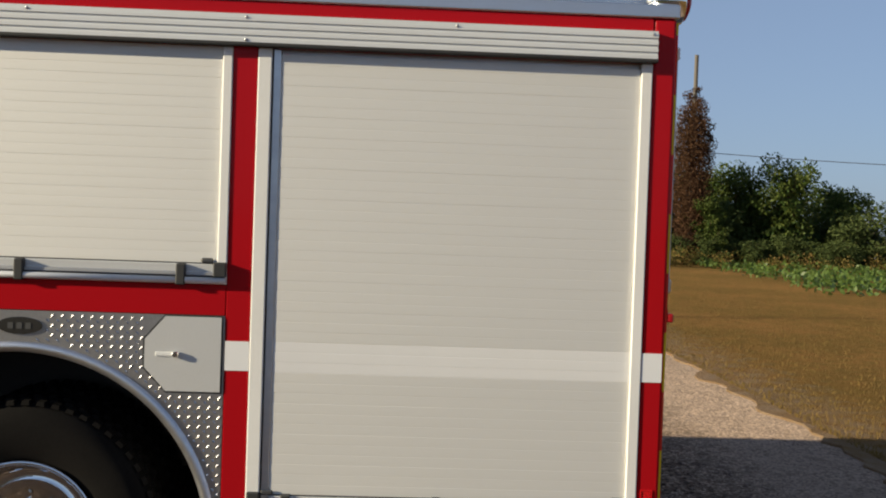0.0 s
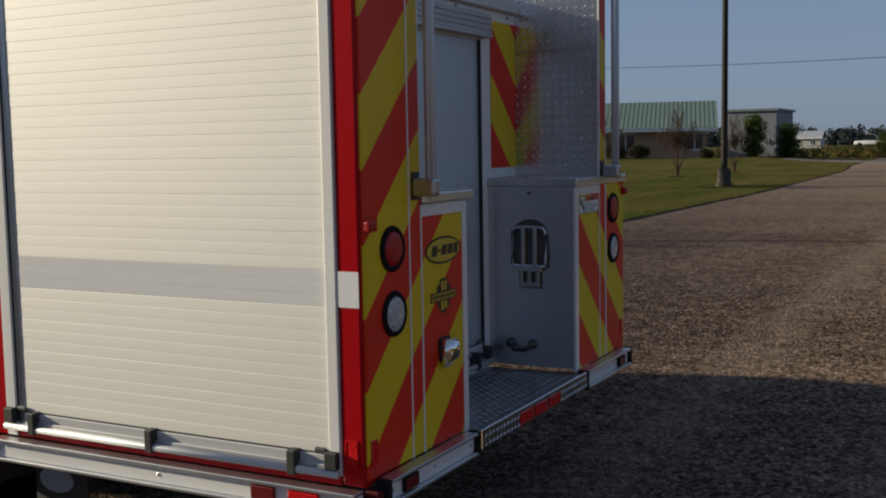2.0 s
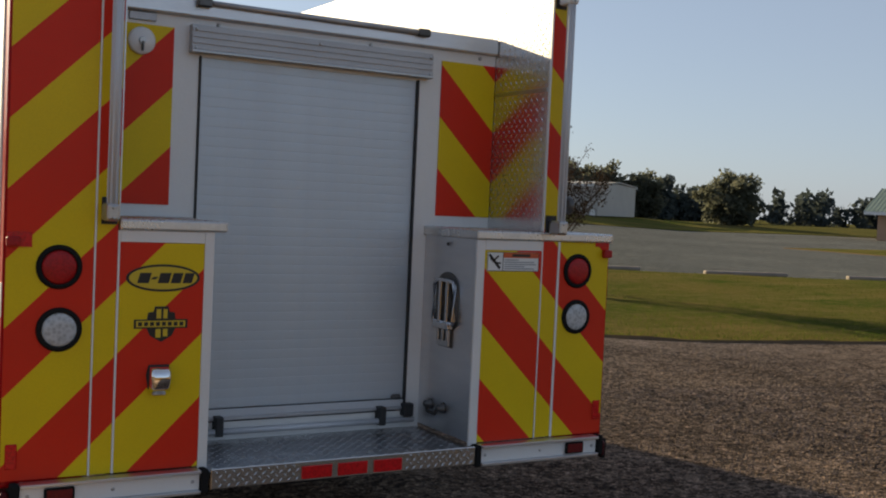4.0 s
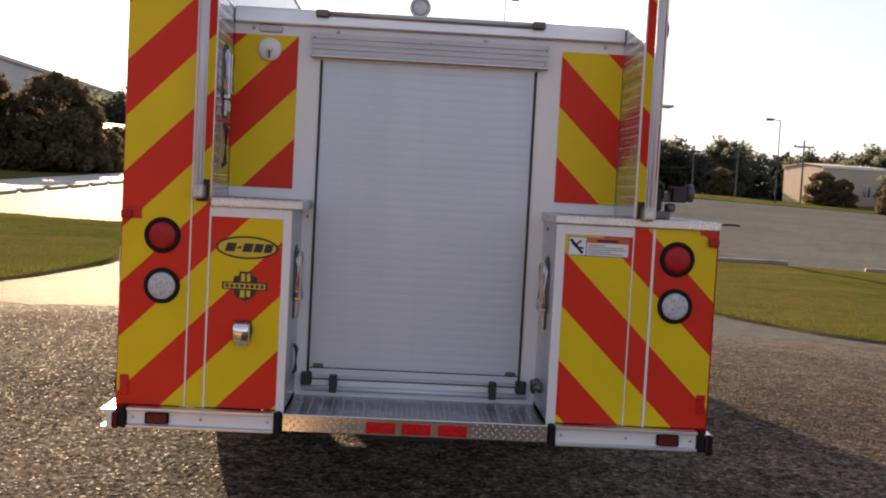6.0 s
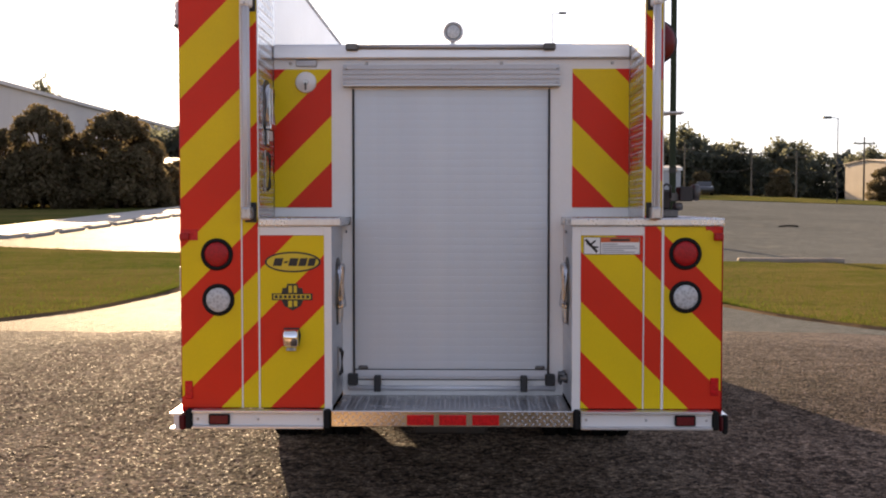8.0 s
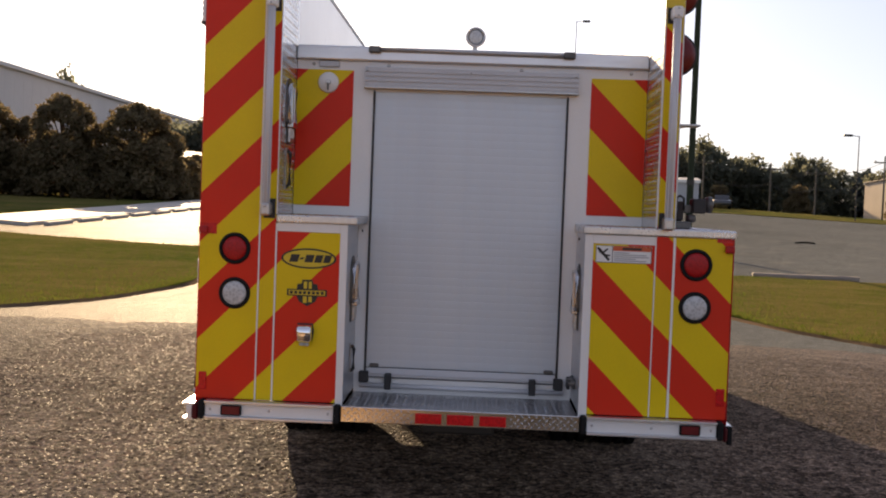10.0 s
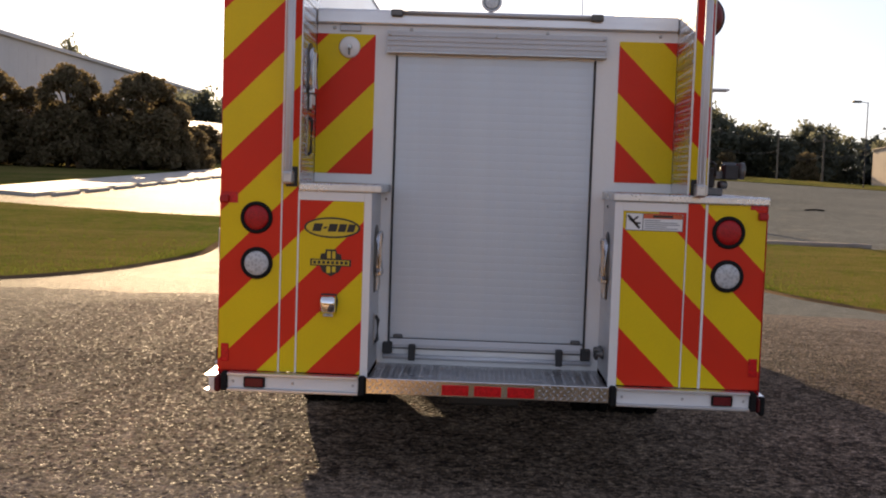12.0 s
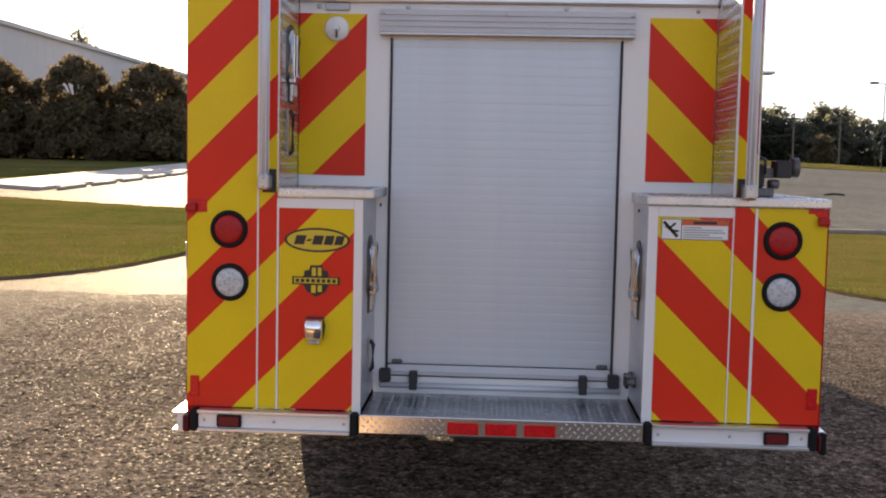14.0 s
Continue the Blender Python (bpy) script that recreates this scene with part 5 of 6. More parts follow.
part("arm", box(1.046, 1.10, 0.20, 0.235, 1.585, 1.625, bevel=0.004), DARK_STEEL, cl)
part("pad", box(1.085, 1.150, 0.17, 0.26, 1.585, 1.655, bevel=0.006), BLACK, cl, "black rubber pad")
part("lamp_body", lathe([(0.036, 0), (0.040, 0.02), (0.040, 0.032), (0.030, 0.036)], Matrix.Translation((1.151, 0.215, 1.628)) @ FACE_RIGHT, n=20), DARK_STEEL, cl, "", True)
part("lower_lamp", lathe([(0.016, 0), (0.020, 0.02), (0.018, 0.04), (0.010, 0.045)], Matrix.Translation((1.06, 0.19, 1.560)) @ FACE_RIGHT, n=18), DARK_STEEL, cl, "", True)
for z in (2.485, 2.83):
    bc = thing_part("side_beacon")
    bc["label"] = "round red warning light beside the wall"
    m = Matrix.Translation((1.15, 1.25, z + 0.01)) @ FACE_REAR @ Matrix.Scale(1.1, 4)
    part("base", lathe([(0.085, -0.05), (0.115, -0.02), (0.118, 0.012), (0.110, 0.016)], m, n=32), BLACK, bc)
    # the dark lens colour makes the red dome look backlit
    part("dome", lathe([(0.108, 0.0165), (0.102, 0.035), (0.078, 0.055), (0.040, 0.066), (0.001, 0.070)], m, n=32), DARK_LENS, bc, "", True)
    part("bracket", box(0.977, 1.13, 1.27, 1.30, z - 0.13, z - 0.09, bevel=0.004), STEEL, bc)
br = thing_part("ladder_bracket")
part("shelf", box(0.977, 1.265, 0.96, 1.06, 2.066, 2.078, bevel=0.003), STEEL, br)
part("gusset", prism([(0.977, 1.005, 2.0655), (1.22, 1.005, 2.0655), (0.977, 1.005, 2.02)], (0, 0.006, 0)), STEEL, br)
be = thing_part("corner_beacon")
be["label"] = "chrome bullet lamp on the rear corner"
m = Matrix.Translation((-1.16, 0.02, 2.655)) @ FACE_REAR
part("bullet", lathe([(0.001, -0.09), (0.05, -0.075), (0.078, -0.03), (0.086, 0.02), (0.086, 0.05), (0.080, 0.055)], m, n=32), CHROME, be, "chrome shell", True)
part("lens", lathe([(0.079, 0.050), (0.070, 0.068), (0.040, 0.082), (0.001, 0.088)], m, n=28), RED_LENS, be, "", True)
part("foot", rod((-1.16, 0.02, 2.625), (-1.16, 0.02, 2.66), 0.02), CHROME, be)

# front of the truck, out of sight of most of the walk: pump house, cab, roof lamp, mirror
T("pump_house", box(-1.2, 1.2, 3.46, 4.45, 1.05, 2.30, bevel=0.02), SATIN)
T("cab_body", box(-1.22, 1.22, 5.55, 8.95, 0.55, 1.55, bevel=0.06, seg=3), RED, "glossy red cab")
T("cab_back", box(-1.215, 1.215, 4.57, 5.549, 1.18, 1.55, bevel=0.03, seg=2), RED, "glossy red crew cab back")
bm = box(-1.20, 1.20, 4.58, 8.85, 1.5505, 2.80, bevel=0.08, seg=3)
T("cab_upper", bm, WHITE, "white upper cab")
T("windscreen", box(-1.08, 1.08, 8.851, 8.865, 1.68, 2.50, bevel=0.004), GLASS_DARK)
for s in (-1, 1):
    T("cab_window", box(s * 1.206 - 0.004, s * 1.206 + 0.004, 7.45, 8.55, 1.72, 2.45, bevel=0.003), GLASS_DARK)
    T("cab_window", box(s * 1.206 - 0.004, s * 1.206 + 0.004, 5.3, 6.6, 1.72, 2.45, bevel=0.003), GLASS_DARK)
T("front_bumper", box(-1.24, 1.24, 8.96, 9.25, 0.50, 0.85, bevel=0.03, seg=2), CHROME)
sp = thing_part("roof_spot")
sp["label"] = "round chrome spot lamp on the cab roof"
m = Matrix.Translation((-0.025, 4.66, 3.095)) @ FACE_REAR
part("shell", lathe([(0.001, -0.09), (0.055, -0.07), (0.082, -0.02), (0.088, 0.03)], m, n=28, close=False), CHROME, sp, "", True)
part("ring", lathe([(0.068, 0.030), (0.072, 0.040), (0.088, 0.040), (0.090, 0.026)], m, n=28, close=False), STEEL, sp, "", True)
part("glass", lathe([(0.069, 0.030), (0.05, 0.036), (0.001, 0.038)], m, n=28), CLEAR_LENS, sp, "", True)
part("stem", rod((-0.03, 4.66, 2.80), (-0.03, 4.66, 3.01), 0.022), STEEL, sp)
mi = thing_part("door_mirror")
mi["label"] = "tall cab mirror, black above white"
part("head", box(-1.73, -1.53, 6.86, 6.98, 2.10, 2.55, bevel=0.03, seg=2), BLACK, mi)
part("shell", box(-1.72, -1.54, 6.845, 6.8595, 2.12, 2.32, bevel=0.004), WHITE, mi)
part("arm", add_tube(bmesh.new(), [(-1.2, 6.95, 2.60), (-1.45, 6.95, 2.62), (-1.63, 6.93, 2.58), (-1.63, 6.92, 2.50)], 0.018), CHROME, mi, "", True)


# ---- plants ----
def limb(bm, pts, r0, r1, n=7):
    """A bent tapering limb."""
    pts = [Vector(p) for p in pts]
    rings = []
    for i, p in enumerate(pts):
        d = (pts[min(i + 1, len(pts) - 1)] - pts[max(i - 1, 0)]).normalized()
        q = d.to_track_quat("Z", "Y")
        r = r0 + (r1 - r0) * i / (len(pts) - 1)
        rings.append([bm.verts.new(p + q @ Vector((r * math.cos(2 * math.pi * k / n), r * math.sin(2 * math.pi * k / n), 0))) for k in range(n)])
    for u, v in zip(rings, rings[1:]):
        for k in range(n):
            bm.faces.new((u[k], u[(k + 1) % n], v[(k + 1) % n], v[k]))


def leaves(name, centres, count, size, material, parent, rng, kind=""):
    """Many small leaf blades spread round clump centres (place, radius, squash)."""
    c = np.array([[*p, r, s] for p, r, s in centres])
    weight = c[:, 3] ** 2
    pick = rng.choice(len(c), count, p=weight / weight.sum())
    d = rng.normal(size=(count, 3))
    d /= np.linalg.norm(d, axis=1)[:, None]
    rad = c[pick, 3] * rng.random(count) ** 0.45
    p = c[pick, :3] + d * rad[:, None] * np.c_[np.ones(count), np.ones(count), c[pick, 4]]
    u = rng.normal(size=(count, 3))
    u /= np.linalg.norm(u, axis=1)[:, None]
    v = np.cross(u, rng.normal(size=(count, 3)))
    v /= np.linalg.norm(v, axis=1)[:, None]
    s = size * (0.55 + 0.9 * rng.random(count))[:, None]
    quad = np.stack([p - u * s, p - v * s * 0.55, p + u * s, p + v * s * 0.55], 1).reshape(-1, 3)
    me = bpy.data.meshes.new(name)
    me.from_pydata(quad.tolist(), [], np.arange(count * 4).reshape(-1, 4).tolist())
    me.materials.append(material)
    ob = new(name, me)
    if parent:
        ob.parent = parent
    if kind:
        ob["kind"] = kind
    return ob


def broad_tree(name, label, height, width, stem, leaf, bark, count, size, seed, low=0.25, pointed=0.0, group=""):
    """Trunk, limbs and an uneven crown of clumps, at the origin."""
    rng = np.random.default_rng(seed)
    t = thing(name, label, "tree", group)
    bm = bmesh.new()
    top = height * 0.62
    lean = rng.normal(size=2) * 0.03 * height
    limb(bm, [(0, 0, -0.3), (lean[0] * 0.3, lean[1] * 0.3, height * low), (lean[0], lean[1], top), (lean[0], lean[1], height * 0.9)], stem, stem * 0.2, 9)
    clumps = []
    for k in range(26):
        a, h = k * 2.4 + 0.9 * rng.random(), low + (0.93 - low) * ((k + rng.random()) / 26)
        # the crown is widest a third of the way up and narrows to the top
        span = width * 0.5 * (1 - pointed * h) * (0.45 + 0.55 * math.sin(math.pi * min(max((h - low * 0.6) / (1.12 - low * 0.6), 0.05), 1.0)))
        r = span * (0.30 + 0.72 * rng.random())
        end = Vector((lean[0] + r * math.cos(a), lean[1] + r * math.sin(a), height * h))
        root = Vector((lean[0] * h, lean[1] * h, height * max(low * 0.7, h - 0.22)))
        limb(bm, [root, root.lerp(end, 0.5) + Vector((0, 0, 0.04 * height)), end], stem * 0.38, stem * 0.08, 5)
        clumps.append((tuple(end), width * (0.13 + 0.09 * rng.random()), 0.8))
        clumps.append((tuple(root.lerp(end, 0.45)), width * 0.17, 0.9))
        if rng.random() < 0.6:
            e2 = end + Vector(rng.normal(size=3) * width * 0.12)
            clumps.append((tuple(e2), width * (0.07 + 0.07 * rng.random()), 0.9))
    clumps.append(((lean[0], lean[1], height * 0.9), width * 0.14 * (1 - 0.4 * pointed), 1.0))
    part("trunk", bm, bark, t)
    leaves("crown", clumps, count, size, leaf, t, rng)
    return t


def stand(tree, x, y, turn, grow=1.0, wide=1.0):
    """A further tree of one kind."""
    return copy_thing(tree, Matrix.Translation((x, y, rise(x, y) - 0.02)) @ Matrix.Rotation(turn, 4, "Z") @ Matrix.Diagonal((grow * wide, grow * wide, grow, 1)))


def put(tree, x, y, turn=0.0, grow=1.0, wide=1.0):
    tree.matrix_basis = Matrix.Translation((x, y, rise(x, y) - 0.02)) @ Matrix.Rotation(turn, 4, "Z")
    tree.scale = (grow * wide, grow * wide, grow)
    return tree


# broad-leaved trees and scrub along the southern field
oak = put(broad_tree("roadside_tree", "leafy green roadside tree at the field edge", 6.3, 5.0, 0.16, LEAF, BARK, 12000, 0.095, 3, 0.10, 0.35, "trees at the field edge"), 50.8, -11.0, 0.4)
for x, y, a, g, w in ((53.4, -13.7, 1.1, 0.84, 1.0), (49.4, -16.9, 2.0, 0.84, 1.05), (48.9, -19.3, 2.9, 0.90, 0.95), (50.6, -22.4, 3.6, 0.70, 1.1), (47.8, -25.0, 4.0, 0.76, 1.0), (44.2, -27.2, 5.0, 0.66, 1.2), (55.2, -16.2, 0.2, 0.86, 1.0), (47.4, -14.6, 1.7, 0.58, 0.9)):
    stand(oak, x, y, a, g, w)
wild = put(broad_tree("scrub_tree", "dark green scrub tree behind the verge", 4.2, 4.4, 0.11, LEAF_DEEP, BARK, 8000, 0.09, 8, 0.04, 0.2, "scrub behind the verge"), 54.0, -10.4, 0.0)
for x, y, a, g, w in ((49.4, -15.4, 1.0, 0.8, 1.2), (47.6, -22.0, 2.2, 0.7, 1.3), (55.2, -19.8, 3.0, 1.0, 1.2), (57.8, -24.4, 0.4, 1.1, 1.3), (43.6, -30.6, 1.9, 0.9, 1.4)):
    stand(wild, x, y, a, g, w)
for x, y, a, g, w in ((48.2, -10.4, 0.6, 0.5, 1.1), (47.7, -12.5, 1.6, 0.36, 1.5), (47.2, -14.5, 2.6, 0.42, 1.3), (46.8, -16.5, 3.1, 0.34, 1.6), (47.2, -18.4, 0.2, 0.4, 1.4), (46.1, -20.6, 4.4, 0.36, 1.6), (45.0, -23.7, 5.1, 0.4, 1.5), (67.0, -9.0, 1.1, 0.32, 1.6), (52.6, -9.2, 2.1, 0.36, 1.3), (55.6, -9.5, 0.9, 0.36, 1.3)):
    stand(wild, x, y, a, g, w)
pine = put(broad_tree("pine_tree", "tall dark pine with layered crown across the road", 6.5, 6.0, 0.2, LEAF_DEEP, BARK, 12000, 0.12, 14, 0.18, 0.25), 104.0, -4.0, 0.6)
elm = put(broad_tree("young_tree", "young green tree across the crossing road", 5.0, 4.2, 0.14, LEAF, BARK, 7500, 0.11, 19, 0.10, 0.5, "trees across the road"), 101.0, 1.5, 1.0)
for x, y, a, g, w in ((103.0, 5.2, 2.0, 0.52, 1.3), (102.0, -7.4, 3.0, 0.42, 1.7), (100.0, -1.0, 4.0, 0.40, 1.9), (106.0, 8.6, 5.0, 0.44, 1.7), (80.5, 15.7, 0.6, 0.66, 0.9), (82.5, 13.6, 2.6, 0.54, 1.2)):
    stand(elm, x, y, a, g, w)

# vine-covered utility pole
vp = thing("vine_covered_pole", "old utility pole wrapped in rust-brown dead vines", "utility pole", place=pose(48.0, -13.65, 0))
part("pole", rod((0, 0, -0.3), (0, 0, 10.5), 0.14, 0.10, n=10), GREY_WOOD, vp)
rng = np.random.default_rng(31)
# the vine is widest at two thirds of its height and runs out in ragged shoots
trails = [((0.16 * math.sin(k * 1.7), 0.16 * math.cos(k * 2.1), 0.4 + k * 0.30), between([(0, 0.85), (10, 0.95), (19, 1.08), (24, 0.80), (28, 0.32)], k) * (1.0 + 0.08 * math.sin(k * 2.4)), 0.6) for k in range(29)]
trails += [((0.82 * math.cos(k * 2.3), 0.82 * math.sin(k * 2.3), 2.2 + 0.13 * k), 0.14 + 0.10 * rng.random(), 1.7) for k in range(40)]
leaves("vine", trails, 36000, 0.05, LEAF_RUST, vp, rng)

# crape myrtles on the east lawn
def myrtle(seed, height, width, count, label):
    """A vase of thin stems from one foot, forking into fine twigs with small leaf tufts."""
    rng = np.random.default_rng(seed)
    t = thing("crape_myrtle", label, "tree", "crape myrtles on the lawn")
    clumps = []
    for k in range(15):
        bm = bmesh.new()
        a = 2 * math.pi * (k + 0.5 * rng.random()) / 15
        s = 0.15 + 0.85 * rng.random()
        foot = Vector((0.05 * math.cos(a), 0.05 * math.sin(a), -0.1))
        low = Vector((0.11 * math.cos(a), 0.11 * math.sin(a), height * 0.14))
        knee = Vector((width * 0.20 * s * math.cos(a), width * 0.20 * s * math.sin(a), height * (0.34 + 0.06 * rng.random())))
        tip = Vector((width * 0.44 * s * math.cos(a + 0.25), width * 0.44 * s * math.sin(a + 0.25), height * (0.93 - 0.36 * s)))
        limb(bm, [foot, low, knee, knee.lerp(tip, 0.5) + Vector((0, 0, 0.05)), tip], 0.024, 0.005, 6)
        for j in range(9):
            f = 0.10 + 0.90 * rng.random()
            p = knee.lerp(tip, f)
            b = rng.random() * 2 * math.pi
            out = width * (0.04 + 0.10 * rng.random())
            q = p + Vector((out * math.cos(b), out * math.sin(b), height * (0.05 + 0.15 * rng.random() * (0.4 + f))))
            limb(bm, [p, p.lerp(q, 0.5) + Vector((0, 0, 0.03)), q], 0.007, 0.0025, 4)
            for w in (0.45, 0.75, 1.0):
                clumps.append((tuple(p.lerp(q, w)), (0.08 + 0.10 * rng.random()) * (1.5 - 0.75 * f), 1.3))
            for w in range(2):
                e = p.lerp(q, 0.4 + 0.4 * rng.random()) + Vector((rng.normal() * 0.12, rng.normal() * 0.12, 0.10 + 0.16 * rng.random()))
                limb(bm, [p.lerp(q, 0.4), e], 0.004, 0.002, 3)
                clumps.append((tuple(e), 0.06 + 0.06 * rng.random(), 1.4))
        part("stem", bm, PALE_BARK, t)
    leaves("crown", clumps, count, 0.026, LEAF_MYRTLE, t, rng)
    part("mulch_ring", lathe([(0.85, -0.03), (0.70, 0.04), (0.35, 0.07), (0.001, 0.09)], pose(0, 0, 0.03), n=18), MULCH, t, "low ring of dark mulch")
    return t


myr = put(myrtle(5, 3.55, 3.6, 8000, "multi-stemmed crape myrtle with sparse reddish leaves on the lawn"), 10.25, 13.15, 0.3, 0.9, 1.1)
stand(myr, 33.0, 12.0, 2.0, 1.0, 1.05)
stand(myr, 44.9, 11.8, 4.0, 0.95, 0.72)
stand(myr, 51.2, 24.8, 5.0, 0.9, 0.7)
stand(myr, 52.0, 10.8, 1.0, 0.9, 0.62)

# hedge trees and woods to the north
def headed_tree(height, width, seed, count):
    """A dense hedge-grown tree: full skirts to the ground below a rounded head."""
    rng = np.random.default_rng(seed)
    t = thing("hedge_tree", "dense round-headed tree before the grey warehouse", "tree", "row of trees by the warehouse")
    bm, clumps = bmesh.new(), []
    limb(bm, [(0, 0, -0.3), (0.05, 0, height * 0.4), (0, 0.05, height * 0.8)], 0.17, 0.06, 8)
    for k in range(34):
        # the head
        u, a = rng.random() * 2 - 0.8, k * 2.4
        s = math.sqrt(max(0.0, 1 - min(u, 1.0) ** 2))
        r = width * 0.36
        p = (r * s * math.cos(a), r * s * math.sin(a), height * 0.74 + r * 0.86 * min(u, 1.0))
        clumps.append((p, width * (0.10 + 0.05 * rng.random()), 0.95))
        limb(bm, [(0, 0, height * 0.5), (p[0] * 0.6, p[1] * 0.6, p[2] - 0.2), p], 0.04, 0.012, 4)
    for k in range(64):
        # the skirts
        a, h = k * 2.4, rng.random()
        r = width * 0.5 * (0.45 + 0.6 * rng.random())
        clumps.append(((r * math.cos(a), r * math.sin(a), height * (0.04 + 0.50 * h)), width * (0.12 + 0.07 * rng.random()), 1.0))
    part("trunk", bm, BARK, t)
    leaves("crown", clumps, count, 0.15, LEAF_HEDGE_GLARE, t, rng)
    return t


round_tree = put(headed_tree(6.4, 4.4, 23, 16000), -26.6, 63.0, 0.0)
for x, y, a, g, w in ((-32.5, 64.0, 1.0, 0.98, 1.2), (-30.2, 66.0, 2.0, 0.80, 0.9), (-25.0, 65.0, 3.0, 0.74, 1.0), (-22.0, 63.5, 4.0, 0.95, 1.15), (-20.6, 65.0, 0.5, 0.72, 1.0), (-36.0, 62.0, 5.0, 0.92, 1.2), (-23.8, 68.0, 2.2, 0.6, 1.3), (-28.8, 66.8, 0.7, 0.62, 1.4), (-34.2, 66.0, 0.7, 0.62, 1.4), (-20.2, 68.0, 1.2, 0.45, 1.4), (-19.5, 88.0, 0.4, 0.5, 1.5), (-22.0, 89.0, 1.4, 0.46, 1.6), (-24.6, 88.0, 2.4, 0.52, 1.5), (-27.2, 89.0, 3.4, 0.46, 1.6), (-30.0, 88.0, 4.4, 0.5, 1.5)):
    stand(round_tree, x, y, a, g, w)
far_oak = put(broad_tree("woodland_tree", "dark woodland tree beyond the parking lot", 8.6, 9.0, 0.3, LEAF_WOODS_HAZED, BARK, 8000, 0.32, 41, 0.05, 0.1, "woodland beyond the lot"), 30.0, 138.0, 0.0)
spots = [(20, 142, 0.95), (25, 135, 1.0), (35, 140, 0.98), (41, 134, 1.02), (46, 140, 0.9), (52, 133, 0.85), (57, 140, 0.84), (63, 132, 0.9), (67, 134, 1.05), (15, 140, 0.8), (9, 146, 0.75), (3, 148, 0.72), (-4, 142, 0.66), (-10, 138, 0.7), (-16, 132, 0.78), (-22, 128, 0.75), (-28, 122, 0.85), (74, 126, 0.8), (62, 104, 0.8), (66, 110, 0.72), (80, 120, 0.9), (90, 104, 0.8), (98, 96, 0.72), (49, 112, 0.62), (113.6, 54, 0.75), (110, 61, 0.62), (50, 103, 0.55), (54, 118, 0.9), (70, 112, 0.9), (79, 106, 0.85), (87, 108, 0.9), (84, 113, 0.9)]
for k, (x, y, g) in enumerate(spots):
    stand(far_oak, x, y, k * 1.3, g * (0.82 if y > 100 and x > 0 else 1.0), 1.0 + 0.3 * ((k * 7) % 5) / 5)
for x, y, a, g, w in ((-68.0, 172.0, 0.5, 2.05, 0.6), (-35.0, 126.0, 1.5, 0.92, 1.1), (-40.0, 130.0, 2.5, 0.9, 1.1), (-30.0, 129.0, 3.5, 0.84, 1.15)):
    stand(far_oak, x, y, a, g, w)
for k, (x, y, g) in enumerate(((36, 118, 0.34), (28, 122, 0.3), (55, 96, 0.5), (59, 98, 0.42), (-14, 110, 0.5), (-19, 112, 0.45), (-8, 118, 0.45), (42.6, 104.5, 0.36), (44.2, 103.0, 0.30), (42.0, 86.6, 0.30), (60.5, 96.5, 0.66), (63.2, 94.4, 0.58), (57.5, 93.5, 0.22), (50.5, 95.5, 0.2), (54.5, 94.5, 0.2))):
    stand(round_tree, x, y, k * 1.1, g * 1.5, 1.2)

# distant woods and weeds: past counting
rng = np.random.default_rng(77)


def woods(name, a, b, count, size, high, deep, label):
    A, B = np.array(a, float), np.array(b, float)
    cs = []
    length = np.linalg.norm(B - A)
    n = int(length / (high * 0.18))
    for k in range(n):
        f = (k + 0.6 * rng.random()) / n
        p = A + (B - A) * f
        h = high * (0.62 + 0.38 * noise.noise((f * 23.0, a[0] * 0.01, 1.0)) + 0.18 * rng.random())
        off = rng.normal(size=2) * deep
        for q in (0.25, 0.6, 0.9):
            cs.append(((p[0] + off[0], p[1] + off[1], rise(*p) + h * q - 0.2), high * (0.40 - 0.16 * q), 0.9))
    ob = leaves(name, cs, count, size, LEAF_FAR_HAZED, None, rng, "stuff")
    return tagged(ob, label, "woods")


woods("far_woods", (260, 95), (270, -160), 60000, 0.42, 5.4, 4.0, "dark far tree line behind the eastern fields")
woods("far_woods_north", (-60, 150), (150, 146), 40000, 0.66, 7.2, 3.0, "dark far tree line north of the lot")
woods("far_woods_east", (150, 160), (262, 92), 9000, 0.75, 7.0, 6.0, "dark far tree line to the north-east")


def tufts(name, count, area, high, material, label, seed, wide=0.006, category="grass"):
    """Grass or weed blades; area gives a place for two random numbers."""
    r = np.random.default_rng(seed)
    verts, faces = [], []
    for k in range(count):
        x, y, z = area(r.random(), r.random())
        a, h = r.random() * 2 * math.pi, high * (0.45 + 0.8 * r.random())
        dx, dy = wide * math.cos(a), wide * math.sin(a)
        lx, ly = r.normal() * h * 0.35, r.normal() * h * 0.35
        b = len(verts)
        verts += [(x - dx, y - dy, z - 0.01), (x + dx, y + dy, z - 0.01), (x + lx * 0.4 + dx * 0.7, y + ly * 0.4 + dy * 0.7, z + h * 0.6), (x + lx, y + ly, z + h), (x + lx * 0.4 - dx * 0.7, y + ly * 0.4 - dy * 0.7, z + h * 0.6)]
        faces.append((b, b + 1, b + 2, b + 3, b + 4))
    ob = joined(name, verts, faces, material)
    return tagged(ob, label, category, kind="stuff")


def on_lawn(low, high, x0, x1, lift, bias):
    def place(u, v):
        x = x0 + (x1 - x0) * u ** 1.8
        a, b = between(low, x), between(high, x)
        y = a + (b - a) * v ** bias
        return x, y, rise(x, y) + lift
    return place


